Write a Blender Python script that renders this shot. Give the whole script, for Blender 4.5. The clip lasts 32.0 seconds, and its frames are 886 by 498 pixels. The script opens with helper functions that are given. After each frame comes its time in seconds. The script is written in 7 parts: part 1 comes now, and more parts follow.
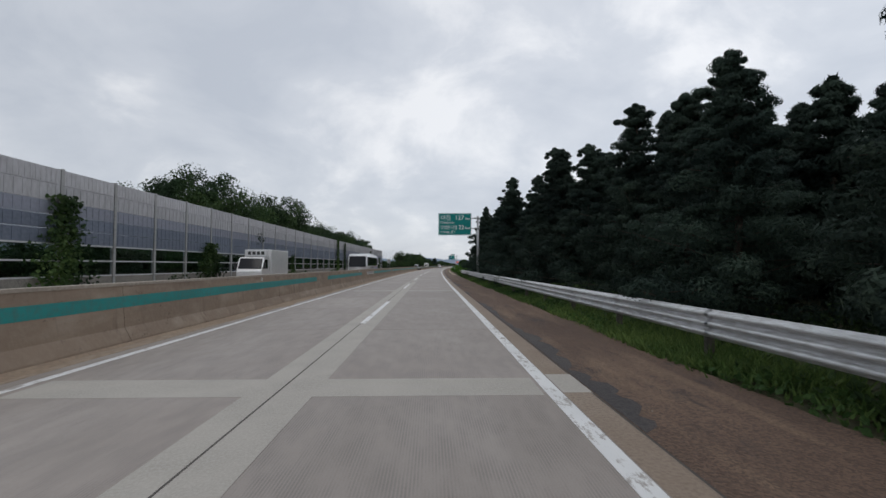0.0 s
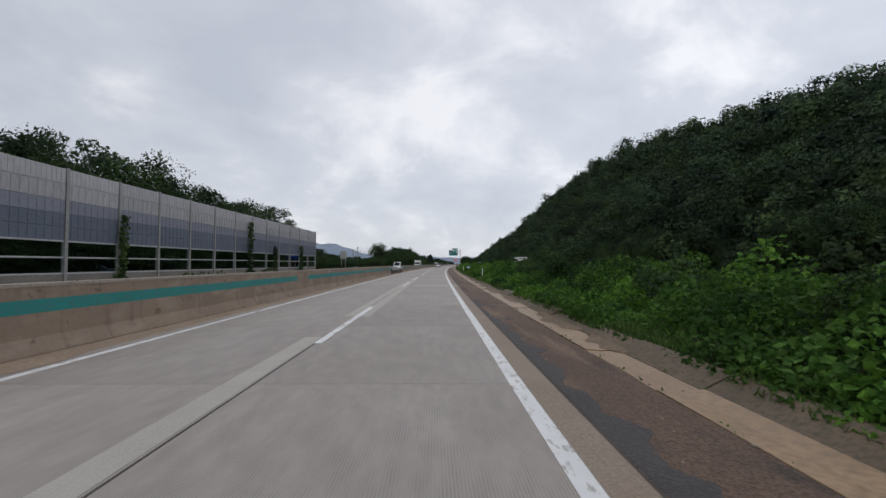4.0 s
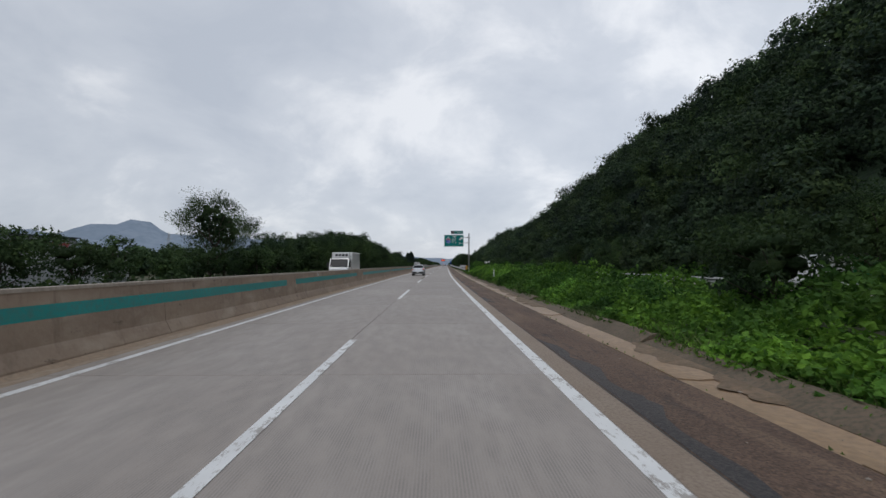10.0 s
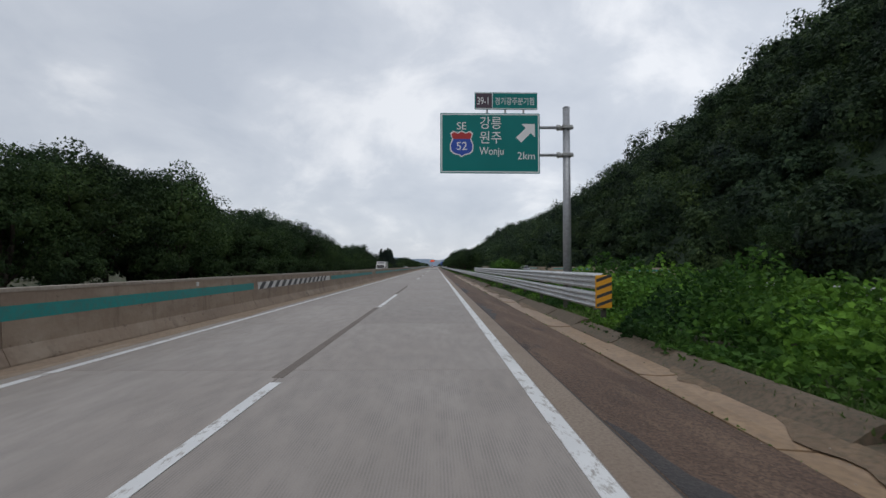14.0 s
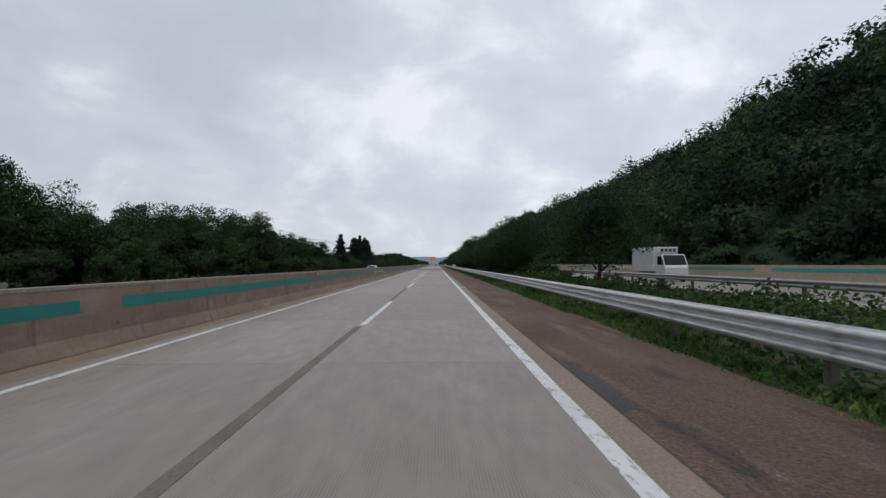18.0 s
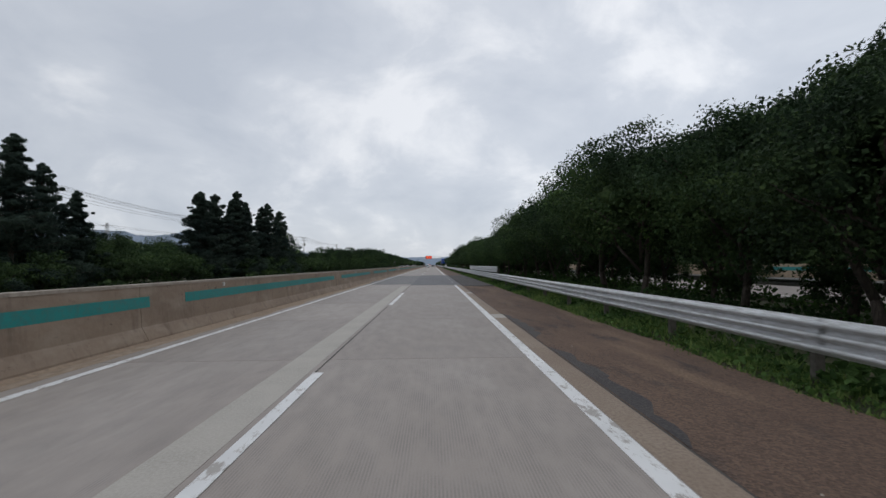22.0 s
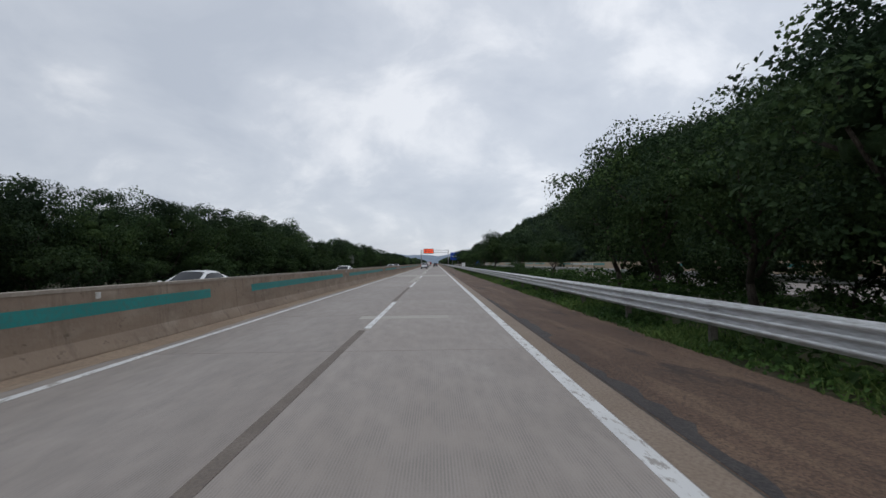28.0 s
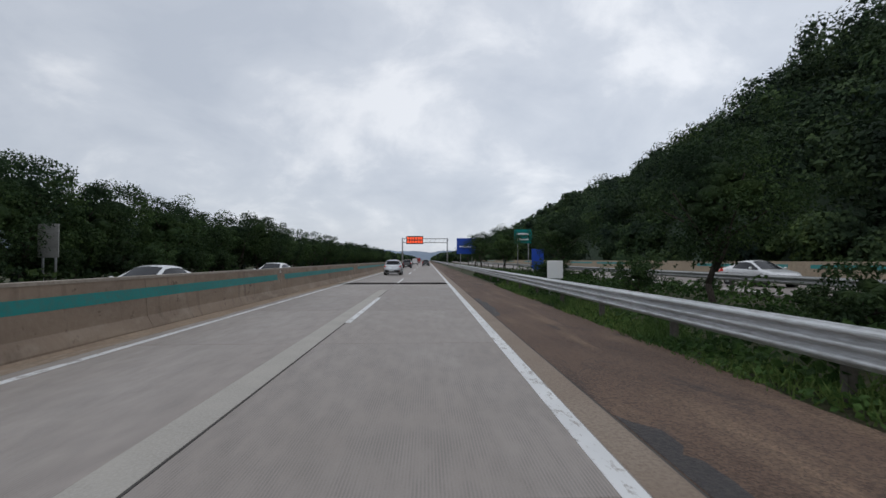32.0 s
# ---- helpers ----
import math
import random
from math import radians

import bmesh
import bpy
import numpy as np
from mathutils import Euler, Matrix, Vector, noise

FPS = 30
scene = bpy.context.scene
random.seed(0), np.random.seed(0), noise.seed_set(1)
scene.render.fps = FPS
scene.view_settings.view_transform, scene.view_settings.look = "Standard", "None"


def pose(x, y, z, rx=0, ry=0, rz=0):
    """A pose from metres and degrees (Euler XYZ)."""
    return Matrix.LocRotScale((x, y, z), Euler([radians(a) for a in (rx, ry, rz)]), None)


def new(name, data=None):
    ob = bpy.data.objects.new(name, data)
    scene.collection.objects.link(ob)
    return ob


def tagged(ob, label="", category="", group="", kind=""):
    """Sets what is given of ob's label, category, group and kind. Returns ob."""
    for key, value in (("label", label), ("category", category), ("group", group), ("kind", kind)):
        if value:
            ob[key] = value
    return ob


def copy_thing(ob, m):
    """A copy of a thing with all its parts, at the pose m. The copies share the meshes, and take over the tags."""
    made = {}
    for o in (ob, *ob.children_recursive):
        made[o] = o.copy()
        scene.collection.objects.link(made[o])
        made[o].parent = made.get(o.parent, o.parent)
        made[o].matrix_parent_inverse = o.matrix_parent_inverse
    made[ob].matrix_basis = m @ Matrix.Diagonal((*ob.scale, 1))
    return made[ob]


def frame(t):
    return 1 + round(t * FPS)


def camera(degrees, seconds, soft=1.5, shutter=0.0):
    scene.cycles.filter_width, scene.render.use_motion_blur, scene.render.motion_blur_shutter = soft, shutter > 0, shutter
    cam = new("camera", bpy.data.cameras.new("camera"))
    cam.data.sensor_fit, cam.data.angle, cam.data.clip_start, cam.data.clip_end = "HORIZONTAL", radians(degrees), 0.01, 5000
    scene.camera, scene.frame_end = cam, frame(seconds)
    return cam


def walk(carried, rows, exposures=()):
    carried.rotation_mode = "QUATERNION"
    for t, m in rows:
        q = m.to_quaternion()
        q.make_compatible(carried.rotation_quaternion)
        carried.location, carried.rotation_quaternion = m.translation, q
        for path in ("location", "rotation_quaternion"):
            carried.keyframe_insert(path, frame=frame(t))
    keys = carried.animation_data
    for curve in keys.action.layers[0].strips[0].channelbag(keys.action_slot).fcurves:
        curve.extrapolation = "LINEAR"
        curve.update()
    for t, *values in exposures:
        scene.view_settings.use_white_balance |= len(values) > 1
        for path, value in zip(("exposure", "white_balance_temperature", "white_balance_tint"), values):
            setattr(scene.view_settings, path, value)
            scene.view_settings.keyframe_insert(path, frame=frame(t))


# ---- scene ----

# A rainy expressway: distances s run along the carriageway, d to the right of the lane line.
BEND_FROM, BEND_LENGTH, BEND = 30.0, 270.0, radians(4.4)
RADIUS = BEND_LENGTH / BEND
SPEED = 20.9


def road_turn(s):
    """The road's heading at s, in radians to the right."""
    return min(max((s - BEND_FROM) / BEND_LENGTH, 0.0), 1.0) * BEND


def W(s, d, z=0.0):
    """The place at s along the road and d to the right of its lane line."""
    s, d, z = float(s), float(d), float(z)
    if s <= BEND_FROM:
        return Vector((d, s, z))
    a = road_turn(s)
    p = Vector((RADIUS - (RADIUS - d) * math.cos(a), BEND_FROM + (RADIUS - d) * math.sin(a), z))
    if s > BEND_FROM + BEND_LENGTH:
        p += (s - BEND_FROM - BEND_LENGTH) * Vector((math.sin(a), math.cos(a), 0))
    return p


def WN(s, d):
    """The same for whole arrays: x and y."""
    s, d = np.asarray(s, float), np.asarray(d, float)
    a = np.clip((s - BEND_FROM) / BEND_LENGTH, 0, 1) * BEND
    after = np.maximum(s - BEND_FROM - BEND_LENGTH, 0)
    before = np.minimum(s - BEND_FROM, 0)
    x = RADIUS - (RADIUS - d) * np.cos(a) + after * np.sin(a)
    y = BEND_FROM + (RADIUS - d) * np.sin(a) + after * np.cos(a) + before
    return x, y


def at(s, d, z=0.0, turn=0.0):
    """A pose on the road whose y axis runs along it; turn: degrees to the left."""
    p = W(s, d, z)
    return pose(p.x, p.y, p.z, 0, 0, turn - math.degrees(road_turn(s)))


# ---- camera ----
cam = camera(87.8, 32.0, soft=1.5, shutter=0.02)
EYE = 1.655
# seconds, metres right of the lane line, degrees to the right, up, roll
DRIVE = [
    (0.0, 2.00, 1.48, 2.04, 0.00),
    (0.5, 2.09, 1.25, 1.90, 0.00),
    (1.0, 2.19, 1.12, 1.76, 0.00),
    (1.5, 2.27, 1.22, 1.81, 0.00),
    (2.0, 2.36, 1.43, 1.73, -0.10),
    (2.5, 2.43, 1.71, 1.70, -0.30),
    (3.0, 2.51, 1.80, 1.71, -0.30),
    (3.5, 2.50, 1.88, 1.77, -0.20),
    (4.5, 2.41, 2.15, 1.86, -0.35),
    (5.5, 2.26, 2.43, 1.94, -0.50),
    (6.0, 2.10, 2.65, 1.97, -0.50),
    (6.5, 1.99, 2.74, 2.00, -0.30),
    (7.0, 1.88, 2.82, 2.07, -0.20),
    (7.5, 1.86, 2.82, 2.00, -0.10),
    (8.0, 1.84, 2.81, 1.82, -0.20),
    (8.5, 1.81, 3.09, 1.86, -0.10),
    (9.0, 1.77, 3.41, 1.86, 0.00),
    (9.5, 1.81, 3.68, 1.90, 0.00),
    (10.0, 1.85, 3.96, 1.93, 0.00),
    (10.5, 1.93, 4.19, 1.84, -0.10),
    (11.0, 2.00, 4.38, 1.84, -0.10),
    (11.5, 2.07, 4.58, 1.86, -0.30),
    (12.0, 2.14, 4.78, 1.92, -0.50),
    (12.5, 2.20, 5.04, 2.04, -0.50),
    (13.0, 2.26, 5.24, 2.04, -0.30),
    (13.5, 2.29, 5.32, 2.05, -0.30),
    (14.0, 2.31, 5.29, 2.10, -0.10),
    (14.5, 2.30, 5.25, 2.10, -0.10),
    (15.5, 2.28, 5.19, 2.08, -0.05),
    (16.5, 2.21, 5.14, 2.05, 0.00),
    (17.0, 2.18, 5.05, 2.01, 0.00),
    (17.5, 2.12, 5.13, 1.91, 0.00),
    (18.0, 2.06, 5.22, 1.86, 0.20),
    (18.5, 2.00, 5.18, 1.82, 0.40),
    (19.0, 1.93, 5.15, 1.83, 0.40),
    (19.5, 1.89, 5.33, 1.95, 0.40),
    (20.0, 1.84, 5.62, 1.98, 0.50),
    (20.5, 1.83, 5.64, 1.98, 0.60),
    (21.0, 1.82, 5.77, 2.02, 0.60),
    (21.5, 1.83, 5.75, 1.94, 0.60),
    (22.0, 1.84, 5.63, 1.94, 0.50),
    (22.5, 1.88, 5.65, 1.93, 0.40),
    (23.0, 1.92, 5.63, 1.92, 0.40),
    (23.5, 1.93, 5.49, 1.81, 0.20),
    (24.0, 1.94, 5.50, 1.83, 0.20),
    (24.5, 1.93, 5.67, 1.76, 0.30),
    (25.0, 1.92, 5.63, 1.69, 0.60),
    (25.5, 1.90, 5.55, 1.65, 0.50),
    (26.5, 1.86, 5.48, 1.62, 0.50),
    (27.5, 1.83, 5.41, 1.60, 0.50),
    (28.0, 1.82, 5.32, 1.71, 0.70),
    (28.5, 1.83, 5.34, 1.69, 0.60),
    (29.0, 1.84, 5.46, 1.67, 0.50),
    (29.5, 1.90, 5.51, 1.74, 0.40),
    (30.0, 1.95, 5.56, 1.69, 0.50),
    (30.5, 2.02, 5.72, 1.80, 0.40),
    (31.0, 2.09, 5.74, 1.82, 0.40),
    (31.5, 2.12, 6.06, 1.49, 0.10),
    (32.0, 2.15, 6.34, 1.32, 0.10),
]
ROWS = []
for t, lateral, right, up, lean in DRIVE:
    p = W(SPEED * t, lateral, EYE)
    ROWS.append((t, pose(p.x, p.y, p.z, 90 + up, lean, -right)))
# the film's white balance is warmer at the start and for a moment near the end
walk(cam, ROWS, [(0.0, 0.06, 6550, 10), (1.0, 0.06, 6620, 12.5), (3.0, 0.15, 6650, 13), (5.0, 0.0, 6450, 10), (13.0, 0.0, 6450, 10), (17.0, 0.07, 6450, 10), (19.5, 0.0, 6550, 10), (22.5, 0.02, 6480, 10), (24.0, 0.10, 6500, 10), (25.0, 0.05, 6750, 10), (27.0, 0.0, 6400, 10), (32.0, 0.0, 6400, 10)])

# ---- sky and light ----
world = bpy.data.worlds.new("overcast_sky")
scene.world = world
world.use_nodes = True
wn, wl = world.node_tree.nodes, world.node_tree.links
wn.clear()
w_out = wn.new("ShaderNodeOutputWorld")
w_bg = wn.new("ShaderNodeBackground")
w_sky = wn.new("ShaderNodeTexSky")
w_sky.sky_type, w_sky.sun_disc = "NISHITA", False
w_sky.sun_elevation, w_sky.sun_rotation = radians(52), radians(10)
w_co = wn.new("ShaderNodeTexCoord")
w_sep = wn.new("ShaderNodeSeparateXYZ")
wl.new(w_co.outputs["Generated"], w_sep.inputs[0])


def wmath(op, a, b=None, c=None):
    n = wn.new("ShaderNodeMath")
    n.operation = op
    for i, v in enumerate((a, b, c)):
        if v is None:
            continue
        if isinstance(v, (int, float)):
            n.inputs[i].default_value = v
        else:
            wl.new(v, n.inputs[i])
    return n.outputs[0]


# clouds lie on a flat sheet overhead: divide the direction by its height
w_h = wmath("ADD", wmath("MAXIMUM", w_sep.outputs[2], 0.0), 0.46)
w_cmb = wn.new("ShaderNodeCombineXYZ")
wl.new(wmath("DIVIDE", w_sep.outputs[0], w_h), w_cmb.inputs[0])
wl.new(wmath("DIVIDE", w_sep.outputs[1], w_h), w_cmb.inputs[1])
w_noise = wn.new("ShaderNodeTexNoise")
w_noise.inputs["Scale"].default_value = 2.5
w_noise.inputs["Detail"].default_value = 7.0
w_noise.inputs["Roughness"].default_value = 0.56
w_noise.inputs["Distortion"].default_value = 0.35
w_map = wn.new("ShaderNodeMapping")
w_map.inputs["Location"].default_value = (2.2, 1.7, 0.4)
wl.new(w_cmb.outputs[0], w_map.inputs[0])
wl.new(w_map.outputs[0], w_noise.inputs["Vector"])
w_ramp = wn.new("ShaderNodeValToRGB")
e = w_ramp.color_ramp.elements
e[0].position, e[0].color = 0.34, (0.525, 0.57, 0.645, 1)
e[1].position, e[1].color = 0.66, (0.84, 0.862, 0.90, 1)
mid = e.new(0.52)
mid.color = (0.625, 0.665, 0.73, 1)
wl.new(w_noise.outputs["Fac"], w_ramp.inputs[0])
# the clear sky's share above the clouds
w_skyk = wn.new("ShaderNodeMixRGB")
w_skyk.blend_type, w_skyk.inputs[0].default_value = "MULTIPLY", 1.0
w_skyk.inputs[2].default_value = (0.1, 0.1, 0.1, 1)
wl.new(w_sky.outputs[0], w_skyk.inputs[1])
w_mix = wn.new("ShaderNodeMixRGB")
w_mix.inputs[0].default_value = 0.93
wl.new(w_skyk.outputs[0], w_mix.inputs[1])
wl.new(w_ramp.outputs[0], w_mix.inputs[2])
# the cloud sheet is thinner, and brighter, to the right of the road
w_side = wn.new("ShaderNodeMixRGB")
w_side.blend_type, w_side.inputs[0].default_value = "MULTIPLY", 1.0
w_grade = wmath("MULTIPLY_ADD", w_sep.outputs[0], 0.13, 0.985)
w_col = wn.new("ShaderNodeCombineXYZ")
for i in range(3):
    wl.new(w_grade, w_col.inputs[i])
wl.new(w_mix.outputs[0], w_side.inputs[1])
wl.new(w_col.outputs[0], w_side.inputs[2])
wl.new(w_side.outputs[0], w_bg.inputs[0])
w_bg.inputs[1].default_value = 1.0
wl.new(w_bg.outputs[0], w_out.inputs[0])

sun = new("sun", bpy.data.lights.new("sun", "SUN"))
sun.data.energy, sun.data.angle, sun.data.color = 0.4, radians(30), (1.0, 0.97, 0.93)
sun.matrix_world = pose(0, 0, 200, 38, 0, -10)

# ---- materials ----
def shader(name, rough=0.6, metal=0.0, spec=0.5):
    m = bpy.data.materials.new(name)
    m.use_nodes = True
    b = m.node_tree.nodes["Principled BSDF"]
    b.inputs["Roughness"].default_value = rough
    b.inputs["Metallic"].default_value = metal
    b.inputs["Specular IOR Level"].default_value = spec
    return m, m.node_tree.nodes, m.node_tree.links, b


def noise_fac(n, l, scale, detail=4.0, stretch=(1, 1, 1), lo=0.35, hi=0.65, rough=0.55, coords="Object"):
    tc = n.new("ShaderNodeTexCoord")
    mp = n.new("ShaderNodeMapping")
    mp.inputs["Scale"].default_value = stretch
    nz = n.new("ShaderNodeTexNoise")
    nz.inputs["Scale"].default_value = scale
    nz.inputs["Detail"].default_value = detail
    nz.inputs["Roughness"].default_value = rough
    rg = n.new("ShaderNodeMapRange")
    rg.inputs["From Min"].default_value, rg.inputs["From Max"].default_value = lo, hi
    l.new(tc.outputs[coords], mp.inputs[0])
    l.new(mp.outputs[0], nz.inputs["Vector"])
    l.new(nz.outputs["Fac"], rg.inputs["Value"])
    return rg.outputs[0]


def mix(n, l, fac, a, b, blend="MIX"):
    m = n.new("ShaderNodeMixRGB")
    m.blend_type = blend
    for i, v in enumerate((fac, a, b)):
        if isinstance(v, (int, float)):
            m.inputs[i].default_value = v
        elif isinstance(v, tuple):
            m.inputs[i].default_value = (*v, 1) if len(v) == 3 else v
        else:
            l.new(v, m.inputs[i])
    return m.outputs[0]


def bump(n, l, b, height, strength=0.3, dist=0.01):
    bp = n.new("ShaderNodeBump")
    bp.inputs["Strength"].default_value, bp.inputs["Distance"].default_value = strength, dist
    l.new(height, bp.inputs["Height"])
    l.new(bp.outputs[0], b.inputs["Normal"])


def surface(name, a, b, c=None, rough=0.7, metal=0.0, big=0.4, small=12.0, grain=0.3, relief=0.01, stretch=(1, 1, 1), spec=0.5, vary=0.0):
    """Two colours in large patches, a third in fine specks, and a fine relief."""
    m, n, l, bs = shader(name, rough, metal, spec)
    f1 = noise_fac(n, l, big, 5.0, stretch)
    f2 = noise_fac(n, l, small, 6.0, stretch, 0.4, 0.72)
    col = mix(n, l, f1, a, b)
    if c:
        col = mix(n, l, f2, col, c)
    if vary:
        oi = n.new("ShaderNodeObjectInfo")
        rg = n.new("ShaderNodeMapRange")
        rg.inputs["To Min"].default_value, rg.inputs["To Max"].default_value = 1 - vary, 1 + vary
        l.new(oi.outputs["Random"], rg.inputs["Value"])
        cb = n.new("ShaderNodeCombineColor")
        for i in range(3):
            l.new(rg.outputs[0], cb.inputs[i])
        col = mix(n, l, 1.0, col, cb.outputs[0], "MULTIPLY")
    l.new(col, bs.inputs["Base Color"])
    if grain:
        bump(n, l, bs, f2, grain, relief)
    return m


def leaf_shader(name, dark, light, spread=1.0, cell=0.0, through_light=0.35):
    m, n, l, bs = shader(name, 0.75, 0.0, 0.18)
    g = n.new("ShaderNodeNewGeometry")
    oi = n.new("ShaderNodeObjectInfo")
    f = noise_fac(n, l, 0.22, 3.0, lo=0.36, hi=0.64)
    c1 = mix(n, l, g.outputs["Random Per Island"], dark, light)
    c2 = mix(n, l, f, tuple(v * (0.85 if spread == 1 else 0.7) for v in dark), mix(n, l, 1.0, c1, (1.25 * spread, 1.2 * spread, 1.1), "MULTIPLY"))
    f3 = noise_fac(n, l, 5.5, 4.0, lo=0.38, hi=0.62)
    c2 = mix(n, l, f3, mix(n, l, 1.0, c2, (0.62, 0.66, 0.68), "MULTIPLY"), c2)
    if cell:
        # one tree differs from the next in tone and in how yellow its green is
        tc, vo, sp = n.new("ShaderNodeTexCoord"), n.new("ShaderNodeTexVoronoi"), n.new("ShaderNodeSeparateColor")
        vo.inputs["Scale"].default_value = cell
        l.new(tc.outputs["Object"], vo.inputs["Vector"])
        l.new(vo.outputs["Color"], sp.inputs[0])
        c2 = mix(n, l, sp.outputs[0], mix(n, l, 1.0, c2, (0.62, 0.66, 0.74), "MULTIPLY"), mix(n, l, 1.0, c2, (1.22, 1.25, 1.05), "MULTIPLY"))
        c2 = mix(n, l, sp.outputs[1], c2, mix(n, l, 1.0, c2, (1.14, 1.04, 0.8), "MULTIPLY"))
    bump(n, l, bs, f3, 0.5, 0.1)
    hs = n.new("ShaderNodeHueSaturation")
    rg = n.new("ShaderNodeMapRange")
    rg.inputs["To Min"].default_value, rg.inputs["To Max"].default_value = 0.75, 1.2
    l.new(oi.outputs["Random"], rg.inputs["Value"])
    l.new(rg.outputs[0], hs.inputs["Value"])
    l.new(c2, hs.inputs["Color"])
    l.new(hs.outputs[0], bs.inputs["Base Color"])
    # light passes through the leaves
    tr = n.new("ShaderNodeBsdfTranslucent")
    l.new(hs.outputs[0], tr.inputs["Color"])
    ms = n.new("ShaderNodeMixShader")
    ms.inputs[0].default_value = through_light
    l.new(bs.outputs[0], ms.inputs[1])
    l.new(tr.outputs[0], ms.inputs[2])
    l.new(ms.outputs[0], n["Material Output"].inputs["Surface"])
    return m


def concrete_slab(name, tone=1.0):
    """Grooved road concrete with oily wheel tracks, fine grain and stains, slab by slab."""
    m, n, l, bs = shader(name, 0.62, 0.0, 0.4)
    f1 = noise_fac(n, l, 0.45, 6.0, (1, 0.35, 1), 0.3, 0.7)
    f2 = noise_fac(n, l, 60.0, 3.0, lo=0.35, hi=0.7)
    f3 = noise_fac(n, l, 3.0, 5.0, (1, 0.25, 1), 0.45, 0.75)
    a = tuple(v * tone for v in (0.342, 0.288, 0.250))
    b = tuple(v * tone for v in (0.428, 0.376, 0.338))
    col = mix(n, l, f1, a, b)
    col = mix(n, l, mix(n, l, f3, (0, 0, 0), (0.45, 0.45, 0.45)), col, tuple(v * tone for v in (0.25, 0.215, 0.185)))
    tc = n.new("ShaderNodeTexCoord")
    wv = n.new("ShaderNodeTexWave")
    wv.wave_type, wv.bands_direction, wv.wave_profile = "BANDS", "X", "SIN"
    wv.inputs["Scale"].default_value = 11.0
    wv.inputs["Distortion"].default_value = 0.35
    wv.inputs["Detail Scale"].default_value = 2.0
    l.new(tc.outputs["Object"], wv.inputs["Vector"])
    brk = noise_fac(n, l, 2.2, 4.0, (2.5, 0.7, 1), 0.36, 0.62)
    groove = n.new("ShaderNodeMath")
    groove.operation = "MULTIPLY"
    l.new(wv.outputs["Fac"], groove.inputs[0])
    l.new(brk, groove.inputs[1])
    dim = n.new("ShaderNodeMath")
    dim.operation = "MULTIPLY"
    dim.inputs[1].default_value = 0.55
    l.new(groove.outputs[0], dim.inputs[0])
    col = mix(n, l, dim.outputs[0], col, tuple(v * tone for v in (0.17, 0.155, 0.14)))
    col = mix(n, l, mix(n, l, f2, (0, 0, 0), (0.3, 0.3, 0.3)), col, tuple(v * tone for v in (0.47, 0.45, 0.43)))
    oi = n.new("ShaderNodeObjectInfo")
    rg = n.new("ShaderNodeMapRange")
    rg.inputs["To Min"].default_value, rg.inputs["To Max"].default_value = 0.93, 1.07
    l.new(oi.outputs["Random"], rg.inputs["Value"])
    hs = n.new("ShaderNodeHueSaturation")
    l.new(rg.outputs[0], hs.inputs["Value"])
    l.new(col, hs.inputs["Color"])
    l.new(hs.outputs[0], bs.inputs["Base Color"])
    bump(n, l, bs, groove.outputs[0], 0.35, 0.004)
    return m


def paint_line(name, c, worn):
    """Road paint with bare concrete showing through where it is worn."""
    m, n, l, bs = shader(name, 0.55)
    f = noise_fac(n, l, 5.0, 6.0, (2, 0.7, 1), 0.55, 0.64, 0.7)
    f2 = noise_fac(n, l, 0.8, 3.0, lo=0.3, hi=0.7)
    f3 = noise_fac(n, l, 1.6, 5.0, (2.5, 1, 1), 0.56, 0.62, 0.75)
    col = mix(n, l, f2, c, tuple(v * 0.82 for v in c))
    col = mix(n, l, f, col, worn)
    l.new(mix(n, l, f3, col, tuple(v * 0.9 for v in worn)), bs.inputs["Base Color"])
    bump(n, l, bs, f, 0.3, 0.004)
    return m


def metal_zinc(name, a=(0.66, 0.67, 0.68), b=(0.54, 0.56, 0.57)):
    return surface(name, a, b, (0.40, 0.40, 0.39), 0.45, 0.25, 1.2, 9.0, 0.15, 0.003, (1, 0.4, 3))


def worn_asphalt(name):
    """Brown shoulder asphalt: coarse stones showing, sand washed along it in streaks, darker worn-through patches."""
    m, n, l, bs = shader(name, 0.8, 0.0, 0.4)
    col = mix(n, l, noise_fac(n, l, 0.45, 5.0, (1, 0.6, 1)), (0.104, 0.066, 0.047), (0.150, 0.097, 0.068))
    col = mix(n, l, noise_fac(n, l, 1.3, 6.0, (1.4, 0.16, 1), 0.52, 0.72), col, (0.215, 0.145, 0.098))
    col = mix(n, l, noise_fac(n, l, 0.9, 7.0, (1.2, 0.4, 1), 0.56, 0.66, 0.7), col, (0.062, 0.047, 0.040))
    stones = n.new("ShaderNodeTexVoronoi")
    stones.inputs["Scale"].default_value = 42.0
    tc = n.new("ShaderNodeTexCoord")
    l.new(tc.outputs["Object"], stones.inputs["Vector"])
    sp = n.new("ShaderNodeSeparateColor")
    l.new(stones.outputs["Color"], sp.inputs[0])
    col = mix(n, l, sp.outputs[0], mix(n, l, 1.0, col, (0.60, 0.60, 0.62), "MULTIPLY"), mix(n, l, 1.0, col, (1.36, 1.34, 1.32), "MULTIPLY"))
    l.new(col, bs.inputs["Base Color"])
    bump(n, l, bs, stones.outputs["Distance"], 0.8, 0.02)
    return m


